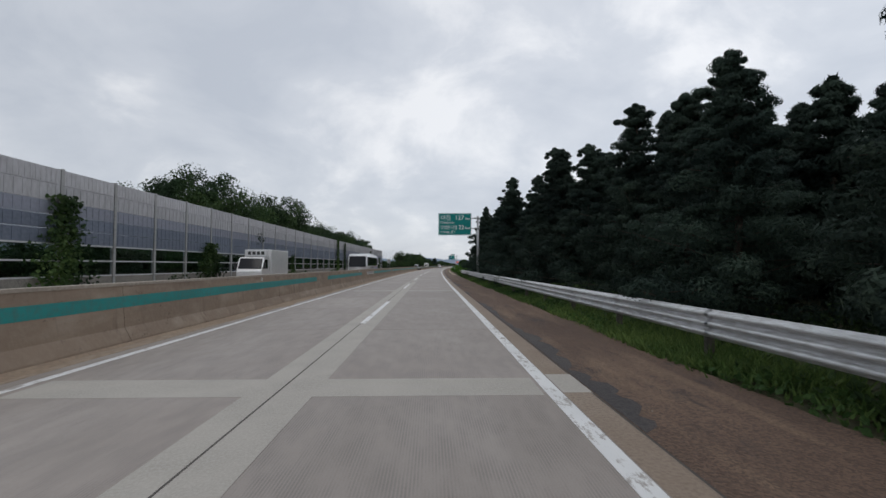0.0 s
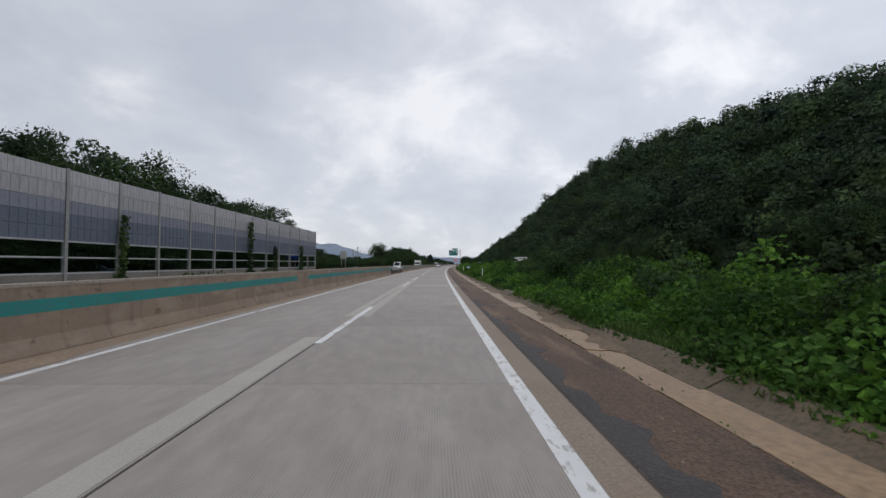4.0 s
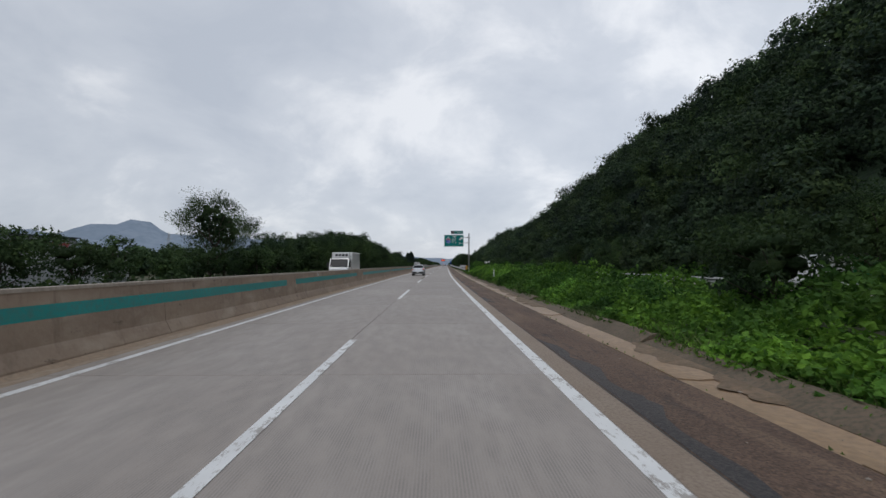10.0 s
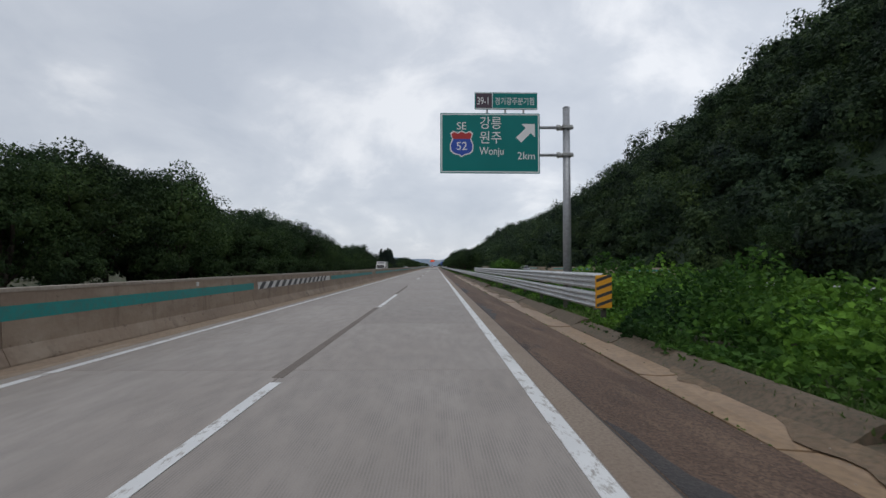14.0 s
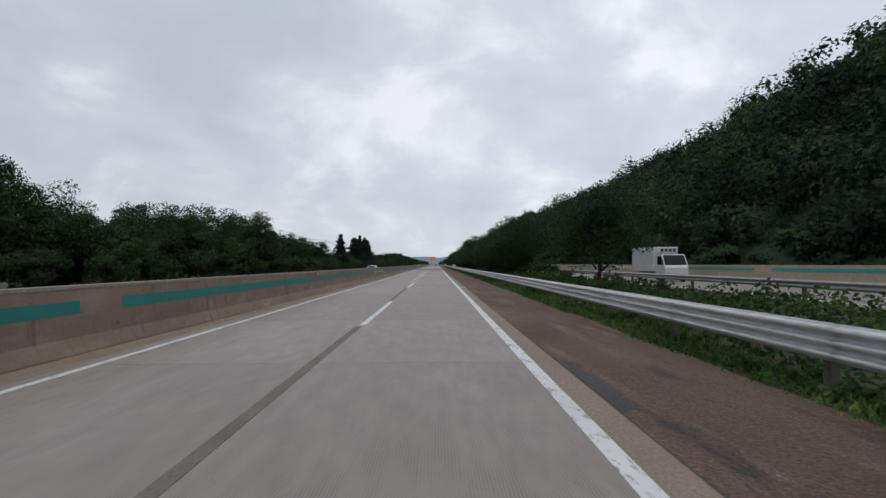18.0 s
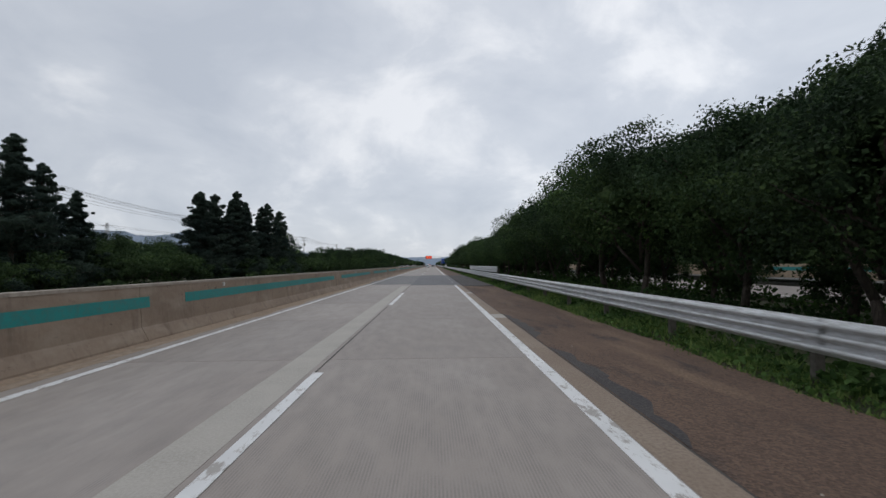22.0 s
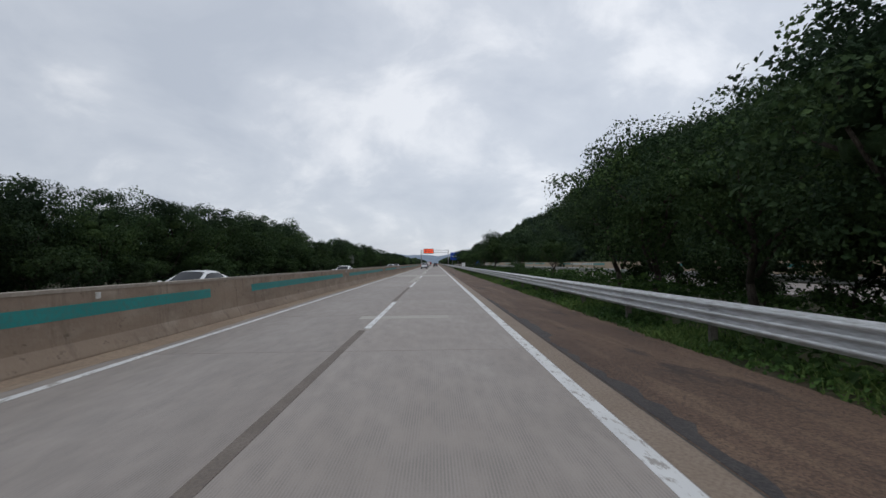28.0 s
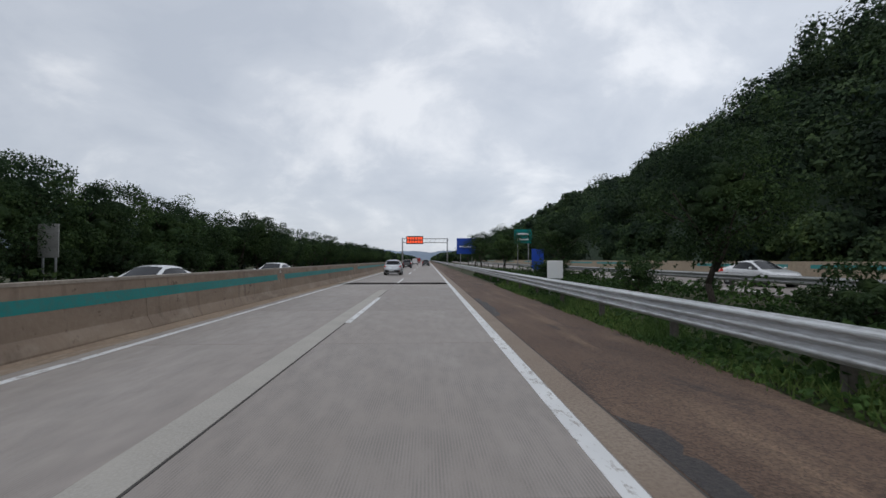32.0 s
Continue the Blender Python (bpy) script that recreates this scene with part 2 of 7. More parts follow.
def streaked_concrete(name, a, b, pale, dark):
    """Weathered barrier concrete: blotches, pale scours and dark rain streaks and cracks."""
    m, n, l, bs = shader(name, 0.82, 0.0, 0.4)
    grain = noise_fac(n, l, 9.0, 6.0, lo=0.4, hi=0.72)
    col = mix(n, l, noise_fac(n, l, 0.7, 5.0, (1, 0.5, 1.6)), a, b)
    col = mix(n, l, noise_fac(n, l, 1.8, 6.0, (1, 0.5, 1.2), 0.5, 0.72), col, pale)
    col = mix(n, l, noise_fac(n, l, 2.6, 5.0, (1, 1, 0.14), 0.55, 0.72, 0.65), col, tuple((x + y) / 2 for x, y in zip(b, dark)))
    col = mix(n, l, noise_fac(n, l, 3.4, 8.0, (1, 0.55, 1), 0.60, 0.66, 0.75), col, dark)
    col = mix(n, l, mix(n, l, grain, (0, 0, 0), (0.25, 0.25, 0.25)), col, pale)
    l.new(col, bs.inputs["Base Color"])
    bump(n, l, bs, grain, 0.4, 0.01)
    return m


CONCRETE_ROAD = concrete_slab("road_concrete", 0.82)
CONCRETE_FAR = concrete_slab("road_concrete_far", 0.78)
CONCRETE_PATCH = surface("new_road_concrete", (0.40, 0.37, 0.325), (0.335, 0.31, 0.272), (0.45, 0.42, 0.38), 0.7, big=1.2, small=40, grain=0.25, relief=0.004)
JOINT_FILL = surface("joint_filler", (0.16, 0.13, 0.105), (0.21, 0.175, 0.145), (0.12, 0.10, 0.09), 0.8, big=1.5, small=30)
JOINT_DARK = surface("joint_gap", (0.06, 0.055, 0.05), (0.09, 0.08, 0.07), None, 0.9)
EDGE_CONCRETE = surface("stained_concrete", (0.245, 0.185, 0.137), (0.30, 0.238, 0.183), (0.19, 0.14, 0.103), 0.75, big=0.8, small=25, grain=0.4)
SHOULDER = worn_asphalt("worn_shoulder_asphalt")
SAND = surface("wet_sand", (0.37, 0.245, 0.142), (0.29, 0.190, 0.112), (0.21, 0.14, 0.088), 0.5, big=0.9, small=9, grain=0.3, relief=0.01)
SAND_EARTH = surface("washed_earth", (0.22, 0.150, 0.095), (0.16, 0.108, 0.07), (0.11, 0.085, 0.05), 0.85, big=1.4, small=10, grain=0.7, relief=0.02)
KERB = surface("kerb_concrete", (0.115, 0.082, 0.054), (0.165, 0.118, 0.08), (0.07, 0.065, 0.04), 0.85, big=0.9, small=14, grain=0.5)
ASPHALT = surface("fresh_asphalt", (0.054, 0.054, 0.061), (0.094, 0.091, 0.098), (0.16, 0.16, 0.165), 0.62, big=0.6, small=45, grain=0.7, relief=0.01)
ASPHALT_OLD = surface("grey_asphalt", (0.165, 0.162, 0.163), (0.235, 0.229, 0.225), (0.09, 0.09, 0.093), 0.72, big=0.7, small=40, grain=0.6, relief=0.01)
ASPHALT_ROUGH = surface("rough_shoulder_asphalt", (0.046, 0.042, 0.044), (0.070, 0.063, 0.062), (0.105, 0.092, 0.085), 0.8, big=0.6, small=26, grain=1.0, relief=0.02)
SANDY = surface("sandy_strip", (0.32, 0.245, 0.175), (0.25, 0.185, 0.13), (0.38, 0.31, 0.24), 0.8, big=0.7, small=9, grain=0.6, relief=0.012, stretch=(1, 0.4, 1))
STONE = surface("loose_stone", (0.30, 0.24, 0.19), (0.18, 0.15, 0.125), (0.42, 0.38, 0.33), 0.85, big=4, small=20, grain=0.4)
WHITE_LINE = paint_line("white_road_paint", (0.78, 0.78, 0.77), (0.40, 0.37, 0.34))
BARRIER = streaked_concrete("barrier_concrete", (0.30, 0.225, 0.165), (0.235, 0.175, 0.13), (0.36, 0.29, 0.225), (0.13, 0.095, 0.07))
BARRIER_TOP = surface("barrier_top_concrete", (0.40, 0.35, 0.29), (0.33, 0.28, 0.23), (0.26, 0.22, 0.18), 0.8, big=1.0, small=12)
TEAL = surface("teal_barrier_paint", (0.010, 0.23, 0.215), (0.014, 0.27, 0.255), (0.05, 0.19, 0.18), 0.5, big=0.9, small=10, grain=0.1)
STRIPE_WHITE = surface("hazard_white", (0.72, 0.72, 0.70), (0.62, 0.62, 0.60), (0.45, 0.43, 0.4), 0.5, small=9, grain=0.1)
STRIPE_BLACK = surface("hazard_black", (0.03, 0.03, 0.035), (0.05, 0.05, 0.05), None, 0.5, grain=0.0)
ZINC = metal_zinc("galvanised_steel")
ZINC_DULL = metal_zinc("weathered_galvanised_steel", (0.36, 0.36, 0.35), (0.26, 0.26, 0.25))
SOIL = surface("soil_and_weeds", (0.055, 0.065, 0.025), (0.10, 0.085, 0.05), (0.035, 0.05, 0.02), 0.95, big=0.15, small=3.0, grain=0.8, relief=0.05)
HILL_SOIL = surface("forest_floor", (0.028, 0.052, 0.026), (0.040, 0.070, 0.034), (0.02, 0.036, 0.02), 0.95, big=0.08, small=1.0, grain=0.8, relief=0.2)
BARK = surface("bark", (0.060, 0.047, 0.036), (0.095, 0.078, 0.06), (0.03, 0.024, 0.02), 0.95, big=2.0, small=14, grain=0.9, relief=0.03, stretch=(2, 2, 0.4))
LEAF = leaf_shader("broad_leaves", (0.040, 0.078, 0.036), (0.090, 0.142, 0.055), 1.2, 0.0, 0.25)
# bluish green: a little distance haze is painted into the ridge leaves
LEAF_HILL = leaf_shader("hill_leaves", (0.032, 0.063, 0.049), (0.086, 0.135, 0.088), 1.3, 0.15, 0.25)
LEAF_PINE = leaf_shader("pine_needles", (0.030, 0.052, 0.043), (0.066, 0.098, 0.074))
LEAF_VINE = leaf_shader("vine_leaves", (0.053, 0.138, 0.038), (0.172, 0.345, 0.088), 1.35, 0.45)
GRASS = leaf_shader("grass_blades", (0.080, 0.145, 0.040), (0.20, 0.275, 0.09))
LEAF_VERGE = leaf_shader("verge_leaves", (0.046, 0.098, 0.030), (0.13, 0.235, 0.065))

# ---- mesh helpers ----
def mesh_ob(name, verts, faces, material, parent=None, label=""):
    me = bpy.data.meshes.new(name)
    me.from_pydata([tuple(v) for v in verts], [], faces)
    me.materials.append(material)
    me.update()
    ob = new(name, me)
    if parent:
        ob.parent = parent
    if label:
        ob["label"] = label
    return ob


def part(name, bm, material, parent=None, label="", smooth=False):
    """Links a bmesh as one mesh object under a thing or a part."""
    me = bpy.data.meshes.new(name)
    bmesh.ops.recalc_face_normals(bm, faces=bm.faces)
    bm.to_mesh(me)
    bm.free()
    me.materials.append(material)
    if smooth:
        for f in me.polygons:
            f.use_smooth = True
    ob = new(name, me)
    if parent:
        ob.parent = parent
    if label:
        ob["label"] = label
    return ob


def shared(name, me, m, parent=None):
    ob = new(name, me)
    ob.matrix_basis = m
    if parent:
        ob.parent = parent
    return ob


def empty(name, m=None):
    ob = new(name)
    ob.empty_display_size = 0.2
    if m is not None:
        ob.matrix_basis = m
    return ob


def box(bm, x0, x1, y0, y1, z0, z1, bevel=0.0):
    r = bmesh.ops.create_cube(bm, size=1.0, matrix=Matrix.LocRotScale(((x0 + x1) / 2, (y0 + y1) / 2, (z0 + z1) / 2), None, (x1 - x0, y1 - y0, z1 - z0)))
    if bevel:
        es = {e for v in r["verts"] for e in v.link_edges}
        bmesh.ops.bevel(bm, geom=list(es), offset=bevel, segments=2, affect="EDGES", profile=0.6)
    return bm


def rod(bm, a, b, r0, r1=None, n=10):
    a, b = Vector(a), Vector(b)
    r1 = r0 if r1 is None else r1
    q = (b - a).to_track_quat("Z", "Y").to_matrix().to_4x4()
    bmesh.ops.create_cone(bm, cap_ends=True, segments=n, radius1=r0, radius2=r1, depth=(b - a).length, matrix=Matrix.Translation((a + b) / 2) @ q)
    return bm


def tube(points, r, n=5):
    """One bent tube along the points, as a bmesh."""
    bm = bmesh.new()
    rings = []
    for i, p in enumerate(points):
        q = (points[min(i + 1, len(points) - 1)] - points[max(i - 1, 0)]).to_track_quat("Z", "Y")
        rings.append([bm.verts.new(p + q @ Vector((r * math.cos(6.2832 * k / n), r * math.sin(6.2832 * k / n), 0))) for k in range(n)])
    for a, b in zip(rings, rings[1:]):
        for k in range(n):
            bm.faces.new((a[k], a[(k + 1) % n], b[(k + 1) % n], b[k]))
    bm.faces.new(rings[-1])
    bm.faces.new(rings[0][::-1])
    return bm


def bm_new():
    return bmesh.new()


def sweep(name, profile, s0, s1, step, material, parent=None, label="", closed=True):
    """A profile of (d, z) points drawn along the road from s0 to s1."""
    count = max(1, round((s1 - s0) / step))
    vs, fs, k = [], [], len(profile)
    for i in range(count + 1):
        s = s0 + (s1 - s0) * i / count
        vs += [W(s, d, z) for d, z in profile]
    for i in range(count):
        for j in range(k if closed else k - 1):
            a, b = i * k + j, i * k + (j + 1) % k
            fs.append((a, a + k, b + k, b))
    if closed:
        fs.append(tuple(range(k)))
        fs.append(tuple(count * k + j for j in reversed(range(k))))
    return mesh_ob(name, vs, fs, material, parent, label)


def ribbon(name, d0, d1, s0, s1, z0, z1, material, parent=None, label="", step=10.0):
    """A flat strip with thickness."""
    return sweep(name, [(d0, z0), (d0, z1), (d1, z1), (d1, z0)], s0, s1, step, material, parent, label)


def ico(sub):
    bm = bmesh.new()
    bmesh.ops.create_icosphere(bm, subdivisions=sub, radius=1.0)
    bm.verts.index_update()
    v = np.array([x.co[:] for x in bm.verts])
    f = np.array([[x.index for x in y.verts] for y in bm.faces])
    bm.free()
    return v, f


ICO = {1: ico(1), 2: ico(2), 0: (np.array([(1, 0, 0), (-1, 0, 0), (0, 1, 0), (0, -1, 0), (0, 0, 1), (0, 0, -1)], float),
                                np.array([(0, 2, 4), (2, 1, 4), (1, 3, 4), (3, 0, 4), (2, 0, 5), (1, 2, 5), (3, 1, 5), (0, 3, 5)]))}


def cards(name, centres, sizes, material, parent=None, up=0.3, seed=0, long=1.5, lumps=None, lump_r=None, lump_sub=1, squash=0.7, out=None, loose=0.6, slim=False):
    """Many small leaves as one mesh, folded ones of two triangles or slim ones of one; lumps: centres of solid blobs,
    which fill crowns and block light behind the leaves;
    out: the way each leaf faces, which it follows loosely."""
    rng = np.random.default_rng(seed)
    centres = np.asarray(centres, float)
    k = len(centres)
    nrm = rng.normal(size=(k, 3))
    nrm[:, 2] += up
    if out is not None:
        nrm = np.asarray(out) + nrm * loose
    nrm /= np.linalg.norm(nrm, axis=1)[:, None]
    t = np.cross(nrm, rng.normal(size=(k, 3)))
    t /= np.linalg.norm(t, axis=1)[:, None] + 1e-9
    b = np.cross(nrm, t)
    s = np.asarray(sizes)[:, None]
    if slim:
        q = np.empty((k, 3, 3))
        q[:, 0] = centres + t * s * 0.6 * long
        q[:, 1] = centres + (b * 0.5 - t * 0.3 * long) * s
        q[:, 2] = centres - (b * 0.5 + t * 0.3 * long) * s
        tri = np.arange(k * 3).reshape(k, 3)
    else:
        q = np.empty((k, 4, 3))
        q[:, 0] = centres - t * s * 0.5 * long
        q[:, 1] = centres + b * s * 0.5 + nrm * s * 0.12
        q[:, 2] = centres + t * s * 0.5 * long
        q[:, 3] = centres - b * s * 0.5 + nrm * s * 0.12
        tri = np.arange(k * 4).reshape(k, 4)[:, [0, 1, 2, 0, 2, 3]].reshape(-1, 3)
    verts = q.reshape(-1, 3)
    n_leaf = len(tri)
    if lumps is not None and len(lumps):
        lumps = np.asarray(lumps, float)
        iv, fi = ICO[lump_sub]
        m, nv = len(lumps), len(iv)
        wob = rng.uniform(0.68, 1.18, (m, nv, 1))
        lv = lumps[:, None, :] + iv[None] * wob * np.asarray(lump_r).reshape(m, 1, 1) * np.array([1, 1, squash])
        lf = (np.arange(m) * nv)[:, None, None] + fi[None] + len(verts)
        verts = np.concatenate([verts, lv.reshape(-1, 3)])
        tri = np.concatenate([tri, lf.reshape(-1, 3)])
    me = bpy.data.meshes.new(name)
    me.vertices.add(len(verts))
    me.vertices.foreach_set("co", verts.reshape(-1))
    me.loops.add(len(tri) * 3)
    me.loops.foreach_set("vertex_index", tri.reshape(-1).astype(np.int32))
    me.polygons.add(len(tri))
    me.polygons.foreach_set("loop_start", np.arange(0, len(tri) * 3, 3, dtype=np.int32))
    smooth = np.zeros(len(tri), dtype=bool)
    smooth[n_leaf:] = lump_sub > 0
    me.polygons.foreach_set("use_smooth", smooth)
    me.update(calc_edges=True)
    me.materials.append(material)
    ob = new(name, me)
    if parent:
        ob.parent = parent
    return ob


def shell(rng, centres, radii, n, flat=0.7):
    """n leaf places round each lump, and the way that each faces."""
    u = rng.normal(size=(len(centres), n, 3))
    u[..., 2] += 0.25
    u /= np.linalg.norm(u, axis=2)[..., None]
    r = np.asarray(radii).reshape(-1, 1, 1) * rng.uniform(0.7, 1.3, (len(centres), n, 1))
    return (np.asarray(centres)[:, None, :] + u * r * np.array([1, 1, flat])).reshape(-1, 3), u.reshape(-1, 3)

# ---- ground and carriageways ----
SAND_DRY = surface("dry_sand", (0.36, 0.27, 0.19), (0.29, 0.21, 0.15), (0.24, 0.18, 0.13), 0.85, big=0.8, small=12, grain=0.6, relief=0.012)
S0, S1 = -40.0, 1500.0
HILL_S = [-500, 40, 75, 110, 150, 200, 230, 276, 340, 370, 430, 460, 540, 600, 640, 690, 742, 790, 914, 1100, 1300, 1700]
HILL_H = [0, 0, 6, 17, 28, 33.5, 39.5, 44.5, 44, 43.5, 36.5, 31.5, 28.5, 29.5, 31, 32, 36, 27.5, 21.5, 17, 12, 0]


def lie(s, d):
    """Height of the land at s, d: flat by the road, a wooded ridge on the right, rolling ground far off."""
    s, d = np.asarray(s, float), np.asarray(d, float)
    top = np.interp(s, HILL_S, HILL_H)
    k = np.clip((d - 29.0) / 48.0, 0, 1)
    h = top * (0.55 * k + 0.45 * np.sin(k * np.pi / 2))
    h = np.where(d > 77, top * (1 - 0.3 * np.clip((d - 77) / 120.0, 0, 1)), h)
    h += np.where(k > 0.05, 1.4 * np.sin(s * 0.055) * np.sin(d * 0.09 + s * 0.02) * k, 0)
    return h - 0.12


g_d = np.concatenate([np.array([-1900, -1200, -700, -400, -250, -150, -100, -60, -40, -25, -17.5, -16.4, 6.4, 7.5, 10, 14, 20, 26]), np.arange(29, 80, 4.0), np.array([90, 120, 160, 220, 320, 500, 900, 1900])])
g_s = np.concatenate([np.array([-1500, -800, -400, -200, -100]), np.arange(-60, 1220, 12.0), np.array([1260, 1320, 1400, 1550, 1800, 2200, 3000, 4200])])
gs, gd = np.meshgrid(g_s, g_d, indexing="ij")
gx, gy = WN(gs, gd)
gz = lie(gs, gd)
gz = np.where((gd > -17) & (gd < 6.5), -0.35, gz)
gv = np.stack([gx, gy, gz], -1).reshape(-1, 3)
nd = len(g_d)
gf = [(i * nd + j, i * nd + j + 1, (i + 1) * nd + j + 1, (i + 1) * nd + j) for i in range(len(g_s) - 1) for j in range(nd - 1)]
ground = mesh_ob("ground", gv, gf, SOIL)
ground.data.materials.append(HILL_SOIL)
flags = np.zeros(len(gf), dtype=np.int32)
for i in range(len(g_s) - 1):
    for j in range(nd - 1):
        if g_d[j] >= 29 or g_d[j] < -100:
            flags[i * (nd - 1) + j] = 1
ground.data.polygons.foreach_set("material_index", flags)
tagged(ground, "weedy brown and green soil rising to a wooded ridge", "ground", kind="structure")

road = empty("road")
tagged(road, "two-lane grooved concrete expressway carriageway with worn white lines", "road", kind="structure")
ribbon("roadbed", -4.32, 4.05, S0, S1, -0.3, -0.012, JOINT_DARK, road, "dark joint base under the slabs", 12)
ribbon("far_lane_slabs", -3.98, 4.05, 700, S1, -0.2, 0.0, CONCRETE_FAR, road, "", 20)
SLAB = 6.0


def slab_mesh(name, x0, x1):
    bm = bm_new()
    box(bm, x0, x1, 0.006, SLAB - 0.006, -0.2, 0.0)
    es = [e for e in bm.edges if all(v.co.z > -0.01 for v in e.verts)]
    bmesh.ops.bevel(bm, geom=es, offset=0.008, segments=1, affect="EDGES")
    me = bpy.data.meshes.new(name)
    bm.to_mesh(me)
    bm.free()
    me.materials.append(CONCRETE_ROAD)
    return me


right_slab, left_slab = slab_mesh("right_slab", 0.006, 4.05), slab_mesh("left_slab", -3.98, -0.006)
for i in range(-5, 117):
    for me in (right_slab, left_slab):
        shared("slab", me, at(i * SLAB, 0), road)

# lines
lines = empty("road_markings")
tagged(lines, "worn white painted lane lines on grey concrete", "road marking", kind="structure")
for a in range(-40, 1500, 20):
    if a + 20 <= 495 or a >= 535:
        ribbon("edge_line", 3.50, 3.70, a, a + 20, 0.0, 0.005, WHITE_LINE, lines)
    ribbon("median_edge_line", -3.68, -3.53, a, a + 20, 0.0, 0.005, WHITE_LINE, lines)
ribbon("edge_line", 3.50, 3.70, 480, 496.8, 0.0, 0.005, WHITE_LINE, lines)
ribbon("edge_line", 3.50, 3.70, 531.4, 540, 0.0, 0.005, WHITE_LINE, lines)
DASHES = [(-40, 95, 1.2), (95, 128, 5.0), (130, 330, 19.2), (330, 415, 16.8), (415, 530, 7.0), (530, 640, 5.0), (640, 1480, 9.0)]
dash_ends = []
for lo, hi, phase in DASHES:
    dash_ends += [e for e in np.arange(-60 + phase, 1500, 20) if lo <= e - 8 and e <= hi + 8]
dash_ends += [46.4, 427.0]
dash_ends = [e for i, e in enumerate(dash_ends) if not any(0 <= e - b < 12.5 for b in dash_ends[:i])]
for e in dash_ends:
    if not (490 < e - 4 < 534):
        ribbon("lane_dash", -0.02, 0.14, e - 8, e, 0.004, 0.009, WHITE_LINE, lines, step=4)

# light repairs along the lane joint and across the lanes, dark filler in the joint
repairs = empty("road_repairs")
tagged(repairs, "pale concrete repair strips and dark joint filler in the road", "repair patch", kind="structure")
for a, b, l0, l1 in ((-30, 47, -0.38, 0.50), (50, 62, -0.30, 0.38), (64, 94, -0.42, -0.05), (98, 137, -0.36, 0.42), (166, 196, -0.40, 0.16), (416, 440, -0.42, 0.12), (440, 496, -0.62, -0.10), (624, 642, -0.5, 0.2), (648, 662, -0.3, 0.15), (663, 694, -0.46, -0.02)):
    ribbon("joint_repair", l0, l1, a, b, -0.02, 0.004, CONCRETE_PATCH, repairs, step=6)
    ribbon("joint_crack", -0.012, 0.012, a, b, 0.0, 0.0055, JOINT_DARK, repairs, step=6)
for a, w, l0, l1 in ((5.9, 0.9, -3.4, 3.45), (29.6, 0.9, -3.0, 3.45), (53.9, 0.8, -2.6, 1.9), (68.4, 1.2, 0.4, 3.0), (117.7, 1.6, 0.9, 3.45), (129.9, 1.2, 0.9, 3.45), (408.4, 0.7, 0.6, 2.0), (642, 7, -3.3, 3.3), (599, 0.8, -0.5, 2.2), (346, 0.5, 0.5, 3.4)):
    ribbon("slab_repair", l0, l1, a, a + w, -0.02, 0.0035, CONCRETE_PATCH, repairs, step=3)
for a in (-24, 6, 54, 118, 408, 420, 474, 486, 640):
    ribbon("edge_repair", 3.72, 4.1, a, a + 1.0, -0.02, 0.006, CONCRETE_PATCH, repairs, step=2)
for e in dash_ends:
    if 255 < e < 412 or 560 < e < 615:
        ribbon("joint_filler", -0.10, 0.07, e + 0.3, e + 11.7, -0.02, 0.0045, JOINT_FILL, repairs, step=4)
asphalt_patch = ribbon("asphalt_patch", 0.0, 4.08, 497, 531, -0.1, 0.006, ASPHALT, None, "", 5)
tagged(asphalt_patch, "dark fresh asphalt patch across the lane and shoulder", "asphalt patch", kind="structure")
rough_patch = ribbon("shoulder_asphalt_patch", 4.10, 6.5, 495.5, 530.2, -0.1, 0.004, ASPHALT_ROUGH, None, "", 5)
tagged(rough_patch, "rough dark asphalt patch on the shoulder", "asphalt patch", kind="structure")
grey_patch = ribbon("grey_asphalt_patch", -4.2, -0.004, 499, 529.5, -0.1, 0.0045, ASPHALT_OLD, None, "", 5)
tagged(grey_patch, "weathered grey asphalt patch in the passing lane", "asphalt patch", kind="structure")
for a, d in ((503, 3.55), (510.5, 3.5), (517, 3.52), (524, 3.45), (528.6, 3.5)):
    ribbon("line_remnant", d, d + 0.16, a, a + 0.45, 0.0, 0.011, WHITE_LINE, lines, step=1)

shoulder = empty("shoulder")
tagged(shoulder, "brown worn shoulder with stained concrete edge and sandy gutter", "road shoulder", kind="structure")
sweep("edge_strip", [(3.72, -0.2), (3.72, 0.003), (4.06, 0.003), (4.10, -0.012), (4.10, -0.2)], S0, S1, 8, EDGE_CONCRETE, shoulder, "brown-stained concrete edge strip")


def gutter_d(s):
    """How far the gutter lies from the lane line."""
    return 5.54 + 0.02 * math.sin(s * 0.05)


def ragged_asphalt(name, s0, s1, edge, rag, seed):
    """The worn asphalt of the shoulder with a broken outer edge."""
    rp_ = random.Random(seed)
    n, vs, fs = int((s1 - s0) / 0.45), [], []
    w = 0.0
    for i in range(n + 1):
        q = s0 + (s1 - s0) * i / n
        w = 0.72 * w + rp_.uniform(-rag, rag)
        e = edge(q) + w
        vs += [W(q, 4.13, -0.3), W(q, 4.13, -0.010), W(q, (4.13 + e) / 2, -0.034), W(q, e - 0.03, -0.062), W(q, e, -0.085), W(q, e + 0.02, -0.3)]
    for i in range(n):
        for j in range(5):
            k = i * 6 + j
            fs.append((k, k + 6, k + 7, k + 1))
    return mesh_ob(name, vs, fs, SHOULDER, shoulder, "brown worn asphalt")


